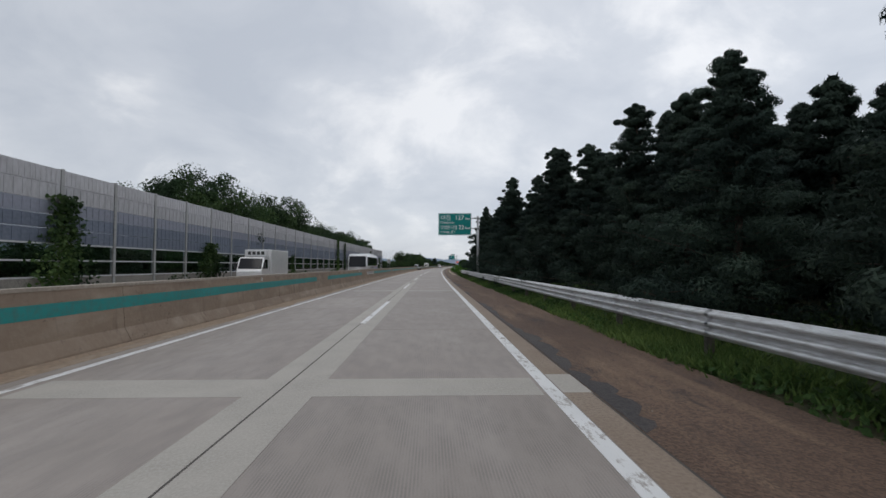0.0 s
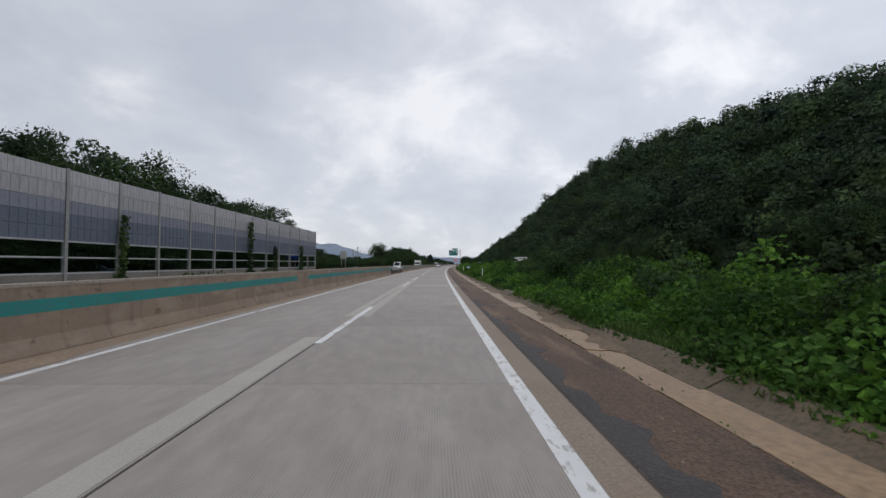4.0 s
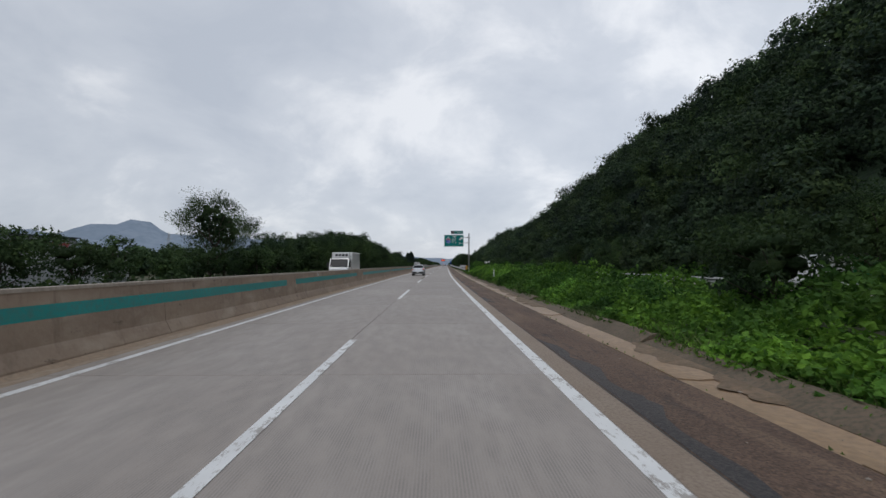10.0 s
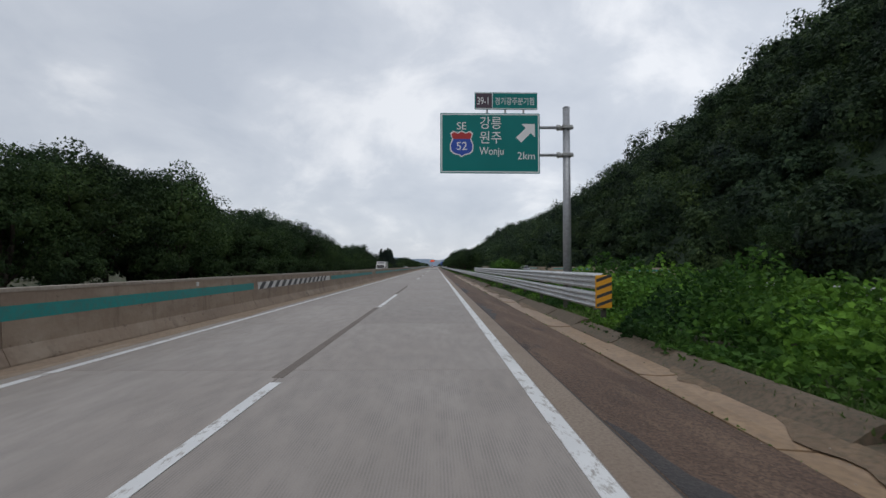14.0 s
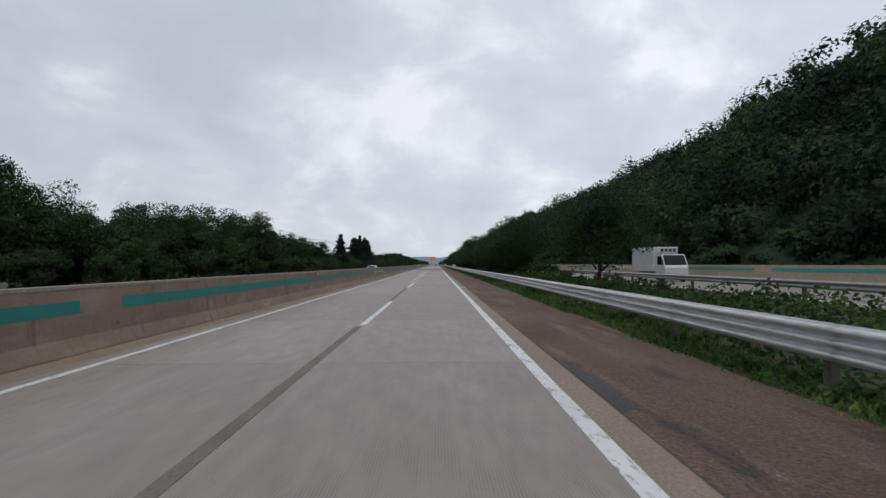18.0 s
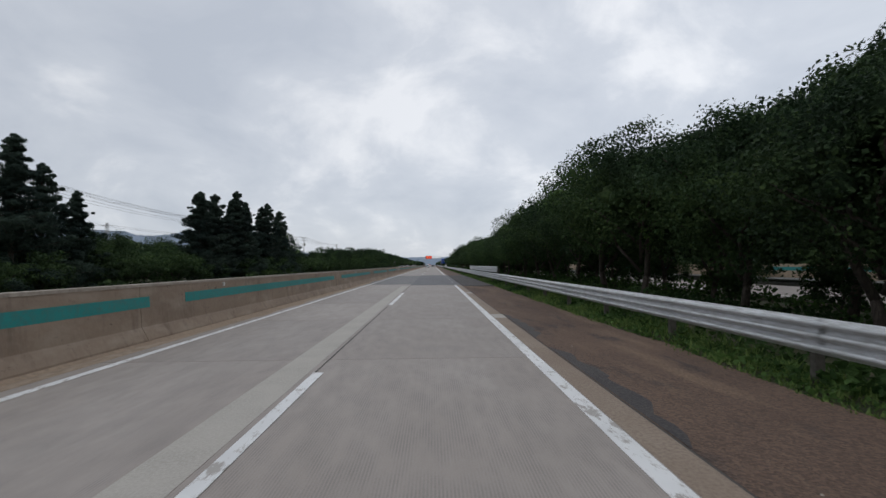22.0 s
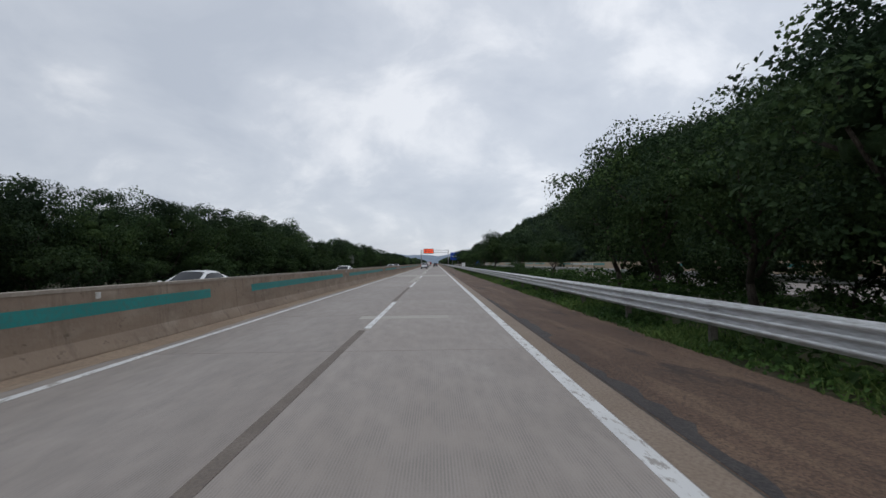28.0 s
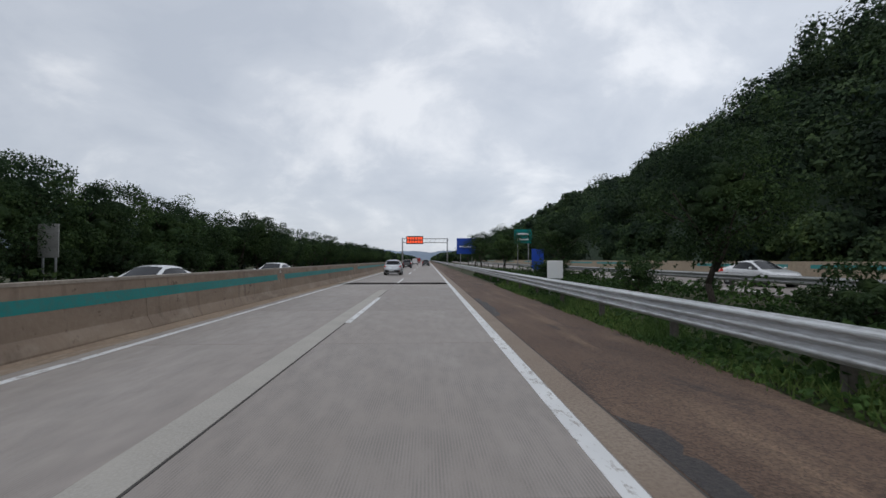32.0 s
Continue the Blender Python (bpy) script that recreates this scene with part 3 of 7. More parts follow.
ragged_asphalt("shoulder_asphalt", S0, 84, lambda q: 6.42, 0.05, 1)
ragged_asphalt("shoulder_asphalt", 84, 376, gutter_d, 0.022, 2)
ragged_asphalt("shoulder_asphalt", 376, 720, lambda q: 6.72, 0.06, 3)
sweep("shoulder_asphalt", [(4.13, -0.3), (4.13, -0.010), (6.72, -0.07), (6.9, -0.3)], 720, S1, 8, SHOULDER, shoulder, "brown worn asphalt")
gutter = empty("gutter")
tagged(gutter, "tan stained concrete gutter slabs with cracked joints", "gutter", kind="structure")
kerb = empty("kerb")
tagged(kerb, "mossy stained concrete kerb behind the gutter", "kerb", kind="structure")
for i, a in enumerate(np.arange(84, 378, 3.0)):
    g = gutter_d(a + 1.5)
    o, e = 0.012 * math.sin(i * 2.3), 0.012 * math.sin(i * 5.1)
    sweep("gutter_bed", [(g - 0.06, -0.4), (g - 0.06, -0.14), (g + 0.8, -0.16), (g + 0.8, -0.4)], a, a + 3.0, 3, JOINT_DARK, gutter)
    sweep("gutter_slab", [(g + 0.025 + e, -0.3), (g + 0.025 + e, -0.080 + o), (g + 0.35, -0.105 + o), (g + 0.70, -0.085 + o), (g + 0.70, -0.3)], a + 0.012, a + 2.985, 3, SAND, gutter)
    h = 0.10 + 0.025 * math.sin(i * 1.7) + 0.02 * math.sin(i * 4.1)
    if i % 11 == 4:
        h -= 0.07
    k = g + 0.02 * math.sin(i * 2.9)
    sweep("kerb_stone", [(g + 0.66, -0.3), (g + 0.67, -0.09), (k + 0.74, -0.06), (k + 1.02, h - 0.03), (k + 1.10, h), (k + 1.24, h), (k + 1.28, h - 0.03), (k + 1.28, -0.3)], a + 0.02, a + 2.98, 3, KERB, kerb)
# earth washed down over the gutter in tongues
wash_rng = random.Random(8)
for i in range(95):
    a, ln = wash_rng.uniform(86, 370), wash_rng.uniform(1.2, 5.0)
    g, wd = gutter_d(a), wash_rng.uniform(0.25, 0.6)
    n, vs, fs = 14, [], []
    for j in range(n + 1):
        u = j / n
        e = wd * math.sin(math.pi * u) ** 0.7 * (0.85 + 0.25 * math.sin(u * 17 + i))
        q = a + ln * u
        vs += [W(q, g + 0.76 - e, -0.088), W(q, g + 0.76 - e * 0.5, -0.062), W(q, g + 0.80, -0.035), W(q, g + 0.80, -0.2), W(q, g + 0.76 - e, -0.2)]
    for j in range(n):
        for k in range(4):
            fs.append((j * 5 + k, j * 5 + 5 + k, j * 5 + 6 + k, j * 5 + 1 + k))
    mesh_ob("washed_earth", vs, fs, SAND_EARTH, gutter)
worn_rng = random.Random(14)
for i in range(110):
    a, ln, wd = worn_rng.uniform(-6, 690), worn_rng.uniform(1.0, 7.0), worn_rng.uniform(0.12, 0.5)
    if 490 < a + ln and a < 534:
        continue
    n, vs, fs = 16, [], []
    for j in range(n + 1):
        u = j / n
        e = wd * math.sin(math.pi * u) ** 0.6 * (0.8 + 0.3 * math.sin(u * 23 + i) + 0.12 * math.sin(u * 57 + 2 * i)) + 0.01
        q = a + ln * u
        vs += [W(q, 4.14, -0.2), W(q, 4.14, -0.006), W(q, 4.14 + e, -0.0065 - e * 0.031), W(q, 4.145 + e, -0.2)]
    for j in range(n):
        for k in range(3):
            fs.append((j * 4 + k, j * 4 + 4 + k, j * 4 + 5 + k, j * 4 + 1 + k))
    mesh_ob("worn_patch", vs, fs, ASPHALT_ROUGH, shoulder, "dark worn-through asphalt")
ribbon("shoulder_seam", 4.095, 4.14, S0, S1, -0.3, -0.014, JOINT_DARK, shoulder, "dark open seam", 8)

inner = ribbon("median_strip", -4.36, -3.96, S0, S1, -0.3, 0.004, SANDY, None, "", 10)
tagged(inner, "sandy stained concrete strip along the median barrier", "median strip", kind="structure")
vs, fs = [], []
for i in range(1041):
    s = -26 + i * 0.7
    w = 0.20 + 0.12 * math.sin(s * 0.37 + math.sin(s * 0.11)) + 0.08 * math.sin(s * 1.1 + 2 * math.sin(s * 0.29)) + 0.04 * math.sin(s * 2.7)
    d_in = -4.30 + max(0.03, w) * 1.25
    vs += [W(s, d_in, 0.0055), W(s, (d_in - 4.36) / 2, 0.018), W(s, -4.37, 0.05)]
for i in range(1040):
    for j in range(2):
        a = i * 3 + j
        fs.append((a, a + 3, a + 4, a + 1))
drift = mesh_ob("median_sand", vs, fs, SAND_DRY, None)
for f in drift.data.polygons:
    f.use_smooth = True
tagged(drift, "pale sand drifted along the foot of the median barrier", "sand", kind="structure")
opposite = empty("opposite_road")
tagged(opposite, "oncoming concrete carriageway beyond the median barrier", "road", kind="structure")
ribbon("opposite_slabs", -16.4, -4.9, S0, S1, -0.3, 0.0, CONCRETE_FAR, opposite, "", 12)
ribbon("edge_line", -6.1, -5.95, S0, S1, 0.0, 0.005, WHITE_LINE, opposite, "", 12)
ribbon("edge_line", -13.5, -13.3, S0, S1, 0.0, 0.005, WHITE_LINE, opposite, "", 12)
for a in range(-40, 800, 20):
    ribbon("lane_dash", -9.85, -9.7, a, a + 8, 0.0, 0.005, WHITE_LINE, opposite, step=8)

# ---- median barrier ----
barrier = empty("median_barrier")
tagged(barrier, "brown-stained concrete median barrier with teal and hazard-striped bands", "barrier", kind="structure")
BARRIER_PROFILE = [(-5.02, -0.1), (-5.0, 0.08), (-4.86, 0.34), (-4.79, 1.25), (-4.76, 1.27), (-4.60, 1.27), (-4.57, 1.25), (-4.50, 0.34), (-4.36, 0.08), (-4.34, -0.1)]
for a in np.arange(-40, 150, 10.0):
    sweep("barrier_section", BARRIER_PROFILE, a + 0.008, min(a + 10, 153) - 0.008, 10, BARRIER, barrier)
for a in np.arange(170, 720, 10.0):
    sweep("barrier_section", BARRIER_PROFILE, a + 0.008, a + 10 - 0.008, 10, BARRIER, barrier)
sweep("barrier_far", BARRIER_PROFILE, 720, S1, 20, BARRIER, barrier)
for a, b in ((-40, 153), (170, 900)):
    sweep("barrier_cap", [(-4.805, 1.22), (-4.80, 1.282), (-4.56, 1.282), (-4.555, 1.22)], a, b, 10, BARRIER_TOP, barrier, "pale concrete top edge")


def face_d(z):
    return -4.57 + (1.25 - z) / 0.91 * 0.07


def band(name, s0, s1, z0, z1, material, slant=0.0):
    """A painted piece on the barrier's road face."""
    vs = []
    for s, z in ((s0, z0), (s1, z0), (s1 + slant, z1), (s0 + slant, z1)):
        vs += [W(s, face_d(z) + 0.004, z), W(s, face_d(z) - 0.02, z)]
    return mesh_ob(name, vs, [(0, 2, 4, 6), (1, 7, 5, 3), (0, 1, 3, 2), (2, 3, 5, 4), (4, 5, 7, 6), (6, 7, 1, 0)], material, barrier)


HAZARDS = [(47, 52), (201.5, 207.5), (310.5, 322.5), (425.5, 433), (538.5, 548.5), (660, 669), (772, 780)]
s = -38.0
rng = random.Random(5)
while s < 860:
    e = s + rng.uniform(14, 22)
    for h0, h1 in HAZARDS + [(152, 171)]:
        if s < h1 and e > h0:
            e = h0 - 0.4 if s < h0 - 2 else h1
            s = s if s < h0 - 2 else e
    if e - s > 1.0:
        n = max(1, round((e - s) / 5))
        for i in range(n):
            band("teal_band", s + (e - s) * i / n, s + (e - s) * (i + 1) / n, 0.76, 1.0, TEAL)
    s = e + rng.uniform(0.8, 3.0) if e - s > 1 else e + 0.4
for h0, h1 in HAZARDS:
    band("hazard_ground", h0, h1, 0.74, 1.02, STRIPE_WHITE)
    s = h0 + 0.1
    while s < h1 - 0.9:
        b = band("hazard_stripe", s, s + 0.42, 0.745, 1.015, STRIPE_BLACK, 0.42)
        b.location = (0.004, 0, 0)
        s += 0.85

# small reflectors on the barrier's face
for s in np.arange(-30, 720, 24.0):
    if not 150 < s < 172:
        bm = bm_new()
        box(bm, 0, 0.05, -0.05, 0.05, -0.06, 0.06, 0.012)
        r_ = part("reflector", bm, STRIPE_WHITE, barrier, "small white reflector")
        r_.matrix_basis = at(s, -4.575, 1.12)

# ---- woods on the ridge ----
rng = np.random.default_rng(3)


def crown_template(rng, n_clump, n_leaf):
    """One crown of unit radius: the centres and radii of its leaf masses, and its leaves."""
    u = rng.normal(size=(n_clump, 3))
    u /= np.linalg.norm(u, axis=1)[:, None]
    u[:, 2] = u[:, 2] * 0.95 + 0.1
    c = u * rng.uniform(0.45, 0.85, (n_clump, 1))
    r = rng.uniform(0.22, 0.42, n_clump)
    lf, out = shell(rng, c, r, n_leaf)
    round_out = lf / (np.linalg.norm(lf, axis=1)[:, None] + 1e-6)
    return c, r, lf, out * 0.55 + round_out * 0.75


near_temps = [crown_template(rng, 22, 80) for _ in range(8)]
far_temps = [crown_template(rng, 16, 44) for _ in range(6)]
under_temps = [crown_template(rng, 7, 46) for _ in range(5)]


class Woods:
    def __init__(self):
        self.leaf, self.out, self.size, self.lump, self.lump_r = [], [], [], [], []

    def add(self, s, d, r, temps, size, z, tall=1.0):
        x, y = WN(s, d)
        c, cr, lf, out = temps[rng.integers(len(temps))]
        a = rng.uniform(0, 6.28)
        rot = np.array([[math.cos(a), -math.sin(a), 0], [math.sin(a), math.cos(a), 0], [0, 0, 1]])
        k, o = r * np.array([1, 1, tall]), np.array([float(x), float(y), z])
        self.lump.append((c @ rot.T) * k + o)
        self.lump_r.append(cr * r)
        self.leaf.append((lf @ rot.T) * k + o)
        self.out.append(out @ rot.T)
        self.size.append(size * rng.uniform(0.55, 1.25, len(lf)))

    def build(self, name, label, seed):
        ob = cards(name, np.concatenate(self.leaf), np.concatenate(self.size), LEAF_HILL, None, 0.5, seed, 1.4, np.concatenate(self.lump), np.concatenate(self.lump_r) * 0.36, 0, 0.8, np.concatenate(self.out), 0.5, True)
        return tagged(ob, label, "woods", kind="stuff")


ridge = Woods()
for s in np.arange(58, 800, 6.0):
    for d in np.arange(29.5, 80, 4.4):
        s_, d_ = s + rng.uniform(-2.4, 2.4), d + rng.uniform(-2.4, 2.4)
        r = 2.7 + 3.0 * rng.uniform() ** 1.6
        if d < 33:
            r *= 0.6
        ridge.add(s_, d_, r, near_temps if d < 54 else far_temps, 0.33 if d < 54 else 0.48, float(lie(s_, d_)) + rng.uniform(0.35, 0.95) * r, rng.uniform(0.95, 1.35))
for s in np.arange(84, 700, 3.6):
    for d in np.arange(29, 50, 3.6):
        s_, d_ = s + rng.uniform(-1.5, 1.5), d + rng.uniform(-1.5, 1.5)
        ridge.add(s_, d_, rng.uniform(1.5, 2.3), under_temps, 0.30, float(lie(s_, d_)) + 0.8, 1.0)
for s in np.arange(800, 1350, 8.0):
    for d in np.arange(30, 84, 8.5):
        s_, d_ = s + rng.uniform(-4, 4), d + rng.uniform(-4, 4)
        r = rng.uniform(4.2, 6.0)
        ridge.add(s_, d_, r, far_temps, 1.3, float(lie(s_, d_)) + rng.uniform(0.4, 0.9) * r, rng.uniform(0.85, 1.2))
ridge.build("hill_woods", "dense dark green broadleaf woods covering the ridge", 1)

# ---- guardrails ----
def w_beam(d, zc, face=-1.0, h=0.35, waves=2):
    """Outline of a corrugated rail: the waves bulge towards face."""
    pts = [(-0.5, 0.05)]
    for k in range(waves):
        m, q = -0.5 + (k + 0.5) / waves, 0.5 / waves
        pts += [(m - q * 0.62, 0.22), (m - q * 0.38, 0.88), (m - q * 0.12, 1.0), (m + q * 0.12, 1.0), (m + q * 0.38, 0.88), (m + q * 0.62, 0.22)]
        if k < waves - 1:
            pts.append((m + q, 0.0))
    pts.append((0.5, 0.05))
    front = [(d + face * 0.095 * b, zc + a * h) for a, b in pts]
    back = [(d + face * (0.095 * b - 0.012), zc + a * h) for a, b in reversed(pts)]
    return front + back


POST_STEEL = surface("stained_post_steel", (0.12, 0.11, 0.095), (0.075, 0.068, 0.058), (0.05, 0.045, 0.035), 0.85, big=2.0, small=12)


def post_mesh(name, top, w=0.14, l=0.11):
    bm = bm_new()
    box(bm, -w / 2, w / 2, -l / 2, l / 2, -0.5, top, 0.012)
    me = bpy.data.meshes.new(name)
    bm.to_mesh(me)
    bm.free()
    me.materials.append(POST_STEEL)
    return me


def guardrail(name, d, s0, s1, label, zc=0.76, face=-1.0, section=4.0, each=4.0, material=ZINC, z=0.0, upper=(), h=0.35, waves=2):
    g = empty(name)
    tagged(g, label, "guardrail", "roadside guardrails")
    n = round((s1 - s0) / section)
    for i in range(n):
        a = s0 + i * section
        sweep("rail", w_beam(d, zc + z, face, h, waves), a, a + section + 0.12, section, material, g)
        if any(u0 <= a < u1 for u0, u1 in upper):
            sweep("rail", w_beam(d, zc + z + 0.58, face, h, waves), a, a + section + 0.12, section, material, g)
    low, high = post_mesh("post", zc + 0.14), post_mesh("tall_post", zc + 0.66)
    for s in np.arange(s0 + 0.3, s1, each):
        tall = any(u0 <= s < u1 for u0, u1 in upper)
        shared("post", high if tall else low, at(s, d - face * 0.11, z), g)
    return g


def rail_end(g, s, d, zc, zh):
    """A plate over the rail's end with slanted warning stripes."""
    bm = bm_new()
    box(bm, -0.26, 0.20, -0.06, 0.04, -zh / 2, zh / 2, 0.02)
    e = part("end_plate", bm, WARN_YELLOW, g, "yellow end plate with black slanted stripes")
    e.matrix_basis = at(s, d, zc)
    for k in range(4):
        z = -zh / 2 + 0.03 + k * zh / 4
        st = mesh_ob("stripe", [(-0.25, -0.066, z), (0.19, -0.066, z + 0.16), (0.19, -0.066, z + 0.25), (-0.25, -0.066, z + 0.09), (-0.25, -0.05, z), (0.19, -0.05, z + 0.16), (0.19, -0.05, z + 0.25), (-0.25, -0.05, z + 0.09)],
                     [(0, 1, 2, 3), (7, 6, 5, 4), (0, 4, 5, 1), (1, 5, 6, 2), (2, 6, 7, 3), (3, 7, 4, 0)], STRIPE_BLACK, e)


WARN_YELLOW = surface("warning_yellow", (0.75, 0.36, 0.02), (0.68, 0.31, 0.02), None, 0.5, grain=0.0)
rail_a = guardrail("guardrail", 6.95, -40, 82, "galvanised three-wave steel guardrail in the grass verge", 0.63, h=0.50, waves=3)
bm = bm_new()
box(bm, -0.45, 0.45, -0.35, 0.35, -0.2, 0.85, 0.05)
block = part("concrete_block", bm, BARRIER_TOP)
block.matrix_basis = at(87.5, 7.4, 0)
tagged(block, "pale weathered concrete block in the weeds", "concrete block")
rail_b = guardrail("guardrail", 7.20, 306, 722, "galvanised three-wave steel guardrail along the shoulder", 0.62, upper=((305, 350), (497, 523)), h=0.50, waves=3)
rail_end(rail_b, 305.9, 7.20, 0.92, 0.95)
far_rail = sweep("far_guardrail", w_beam(7.20, 0.62, -1.0, 0.5, 3), 722, 1150, 20, ZINC)
tagged(far_rail, "distant galvanised steel guardrail", "guardrail", "roadside guardrails")
# steel rails in the opening of the median
for d, face in ((-4.55, 1.0), (-5.6, 1.0)):
    gate = guardrail("median_gate_rail", d, 153, 170.5, "dull weathered steel rail closing the median opening", 0.78 if d > -5 else 0.95, face, 3.5, 1.75, ZINC_DULL)
bed = ribbon("median_opening_slab", -5.1, -4.3, 153, 170, -0.2, 0.002, EDGE_CONCRETE)
tagged(bed, "stained concrete floor of the median opening", "pavement", kind="structure")

# ---- parallel road on the right ----
TAN_CONCRETE = surface("tan_barrier_concrete", (0.42, 0.335, 0.235), (0.36, 0.285, 0.20), (0.29, 0.23, 0.165), 0.8, big=0.5, small=6)
ramp = empty("parallel_road")
tagged(ramp, "concrete side road beyond the trees with a striped barrier", "road", kind="structure")
ribbon("side_lane", 16.8, 25.6, 120, 1250, -0.4, 0.12, CONCRETE_FAR, ramp, "", 20)
ribbon("side_edge_line", 17.5, 17.68, 338, 1000, 0.1, 0.126, WHITE_LINE, ramp, "", 20)
ribbon("side_edge_line", 24.6, 24.75, 338, 1000, 0.1, 0.126, WHITE_LINE, ramp, "", 20)
for a in np.arange(338, 900, 12.0):
    sweep("barrier_section", [(25.6, -0.2), (25.62, 0.3), (25.78, 0.5), (25.86, 1.50), (26.1, 1.50), (26.3, -0.2)], a + 0.01, a + 11.99, 12, TAN_CONCRETE, ramp)
    if int((a - 338) / 12) % 3 != 1:
        sweep("teal_band", [(25.81, 1.06), (25.835, 1.30), (25.9, 1.30), (25.9, 1.06)], a + 0.3, a + 10.5, 12, TEAL, ramp)
for h0, h1 in ((425, 437), (540, 550), (655, 667)):
    for s in np.arange(h0, h1, 1.0):
        sweep("hazard_stripe", [(25.79, 1.05), (25.82, 1.32), (25.9, 1.32), (25.9, 1.05)], s, s + 0.5, 1, STRIPE_WHITE, ramp)
rail_c = guardrail("guardrail", 16.55, 138, 826, "dark weathered guardrail beside the side road", 0.72, -1.0, 8.0, 8.0, ZINC_DULL, 0.1)

# ---- noise barrier on the left ----
PANEL_GREY = surface("grey_noise_panel", (0.40, 0.395, 0.41), (0.46, 0.455, 0.47), (0.34, 0.335, 0.34), 0.6, 0.0, 0.3, 6.0, 0.2, 0.004, (1, 1, 0.35), vary=0.05)
PANEL_LIGHT = surface("pale_noise_panel", (0.47, 0.465, 0.48), (0.52, 0.515, 0.53), (0.40, 0.39, 0.40), 0.6, 0.0, 0.3, 6.0, 0.2, 0.004, (1, 1, 0.35), vary=0.05)
PANEL_BLUE = surface("blue_noise_panel", (0.14, 0.165, 0.215), (0.165, 0.19, 0.24), (0.11, 0.13, 0.17), 0.55, 0.0, 0.4, 7.0, 0.2, 0.004, vary=0.06)
PLINTH = surface("plinth_concrete", (0.22, 0.20, 0.175), (0.28, 0.255, 0.225), (0.15, 0.14, 0.12), 0.85)
GLASS, gn, gl, gb = shader("tinted_glass", 0.04)
gb.inputs["Base Color"].default_value = (0.55, 0.66, 0.70, 1)
gb.inputs["Transmission Weight"].default_value = 1.0
gb.inputs["IOR"].default_value = 1.12
PANEL_MID = surface("bluish_noise_panel", (0.235, 0.25, 0.30), (0.27, 0.285, 0.335), (0.20, 0.21, 0.25), 0.55, 0.0, 0.4, 7.0, 0.2, 0.004, vary=0.06)
noise_wall = empty("noise_barrier")
tagged(noise_wall, "tall noise barrier, grey and blue panels over dark glass", "noise barrier", kind="structure")
WALL_D = -17.0


def panel_mesh(name, z0, z1, material, ribs):
    bm = bm_new()
    box(bm, -0.05, 0.05, 0.1, 3.9, z0 + 0.01, z1 - 0.01)
    for k in range(ribs):
        y = 0.35 + k * 3.3 / max(1, ribs - 1)
        box(bm, 0.05, 0.075, y - 0.05, y + 0.05, z0 + 0.06, z1 - 0.06)
    me = bpy.data.meshes.new(name)
    bm.to_mesh(me)
    bm.free()
    me.materials.append(material)
    return me


WALL_PARTS = [(panel_mesh("plinth", -0.3, 1.05, PLINTH, 0), "plinth"), (panel_mesh("blue_panel", 2.78, 3.5, PANEL_BLUE, 8), "blue_panel"), (panel_mesh("blue_panel", 3.5, 4.2, PANEL_BLUE, 8), "blue_panel"),
              (panel_mesh("bluish_panel", 4.2, 4.9, PANEL_MID, 8), "bluish_panel"), (panel_mesh("grey_panel", 4.9, 5.75, PANEL_GREY, 8), "grey_panel"), (panel_mesh("pale_panel", 5.75, 6.55, PANEL_LIGHT, 12), "pale_panel")]
bm = bm_new()
box(bm, -0.012, 0.012, 0.12, 3.88, 1.1, 2.72)
pane_me = bpy.data.meshes.new("pane")
bm.to_mesh(pane_me)
bm.free()
pane_me.materials.append(GLASS)
bm = bm_new()
for z in (1.07, 1.9, 2.75):
    box(bm, -0.05, 0.06, 0.1, 3.9, z - 0.04, z + 0.04)
frame_me = bpy.data.meshes.new("pane_frame")
bm.to_mesh(frame_me)
bm.free()
frame_me.materials.append(ZINC)
bm = bm_new()
box(bm, -0.1, 0.1, -0.012, 0.012, -0.3, 6.6)
box(bm, 0.09, 0.105, -0.1, 0.1, -0.3, 6.6)
box(bm, -0.105, -0.09, -0.1, 0.1, -0.3, 6.6)
wall_post = bpy.data.meshes.new("post")
bm.to_mesh(wall_post)
bm.free()
wall_post.materials.append(ZINC_DULL)
for s in np.arange(-36, 156, 4.0):
    m = at(s, WALL_D)
    for me, nm in WALL_PARTS:
        shared(nm, me, m, noise_wall)
    p = shared("pane", pane_me, m, noise_wall)
    p.visible_shadow = False
    shared("pane_frame", frame_me, m, noise_wall)
    shared("post", wall_post, m, noise_wall)
shared("post", wall_post, at(156, WALL_D), noise_wall)

# ---- signs ----
SIGN_GREEN = surface("sign_green", (0.004, 0.180, 0.168), (0.005, 0.20, 0.188), None, 0.45, grain=0.0, spec=0.2)
SIGN_WHITE = surface("sign_white", (0.80, 0.81, 0.81), (0.74, 0.75, 0.75), None, 0.4, grain=0.0)
SIGN_BLUE = surface("sign_blue", (0.01, 0.055, 0.38), (0.012, 0.07, 0.42), None, 0.35, grain=0.0)
SIGN_RED = surface("sign_red", (0.50, 0.02, 0.02), (0.42, 0.02, 0.02), None, 0.35, grain=0.0)
SIGN_BROWN = surface("sign_dark", (0.05, 0.025, 0.04), (0.06, 0.03, 0.05), None, 0.4, grain=0.0)
POLE = surface("painted_grey_pole", (0.42, 0.43, 0.45), (0.36, 0.37, 0.39), (0.30, 0.30, 0.31), 0.4, 0.4, 0.8, 8.0, 0.1, 0.002)


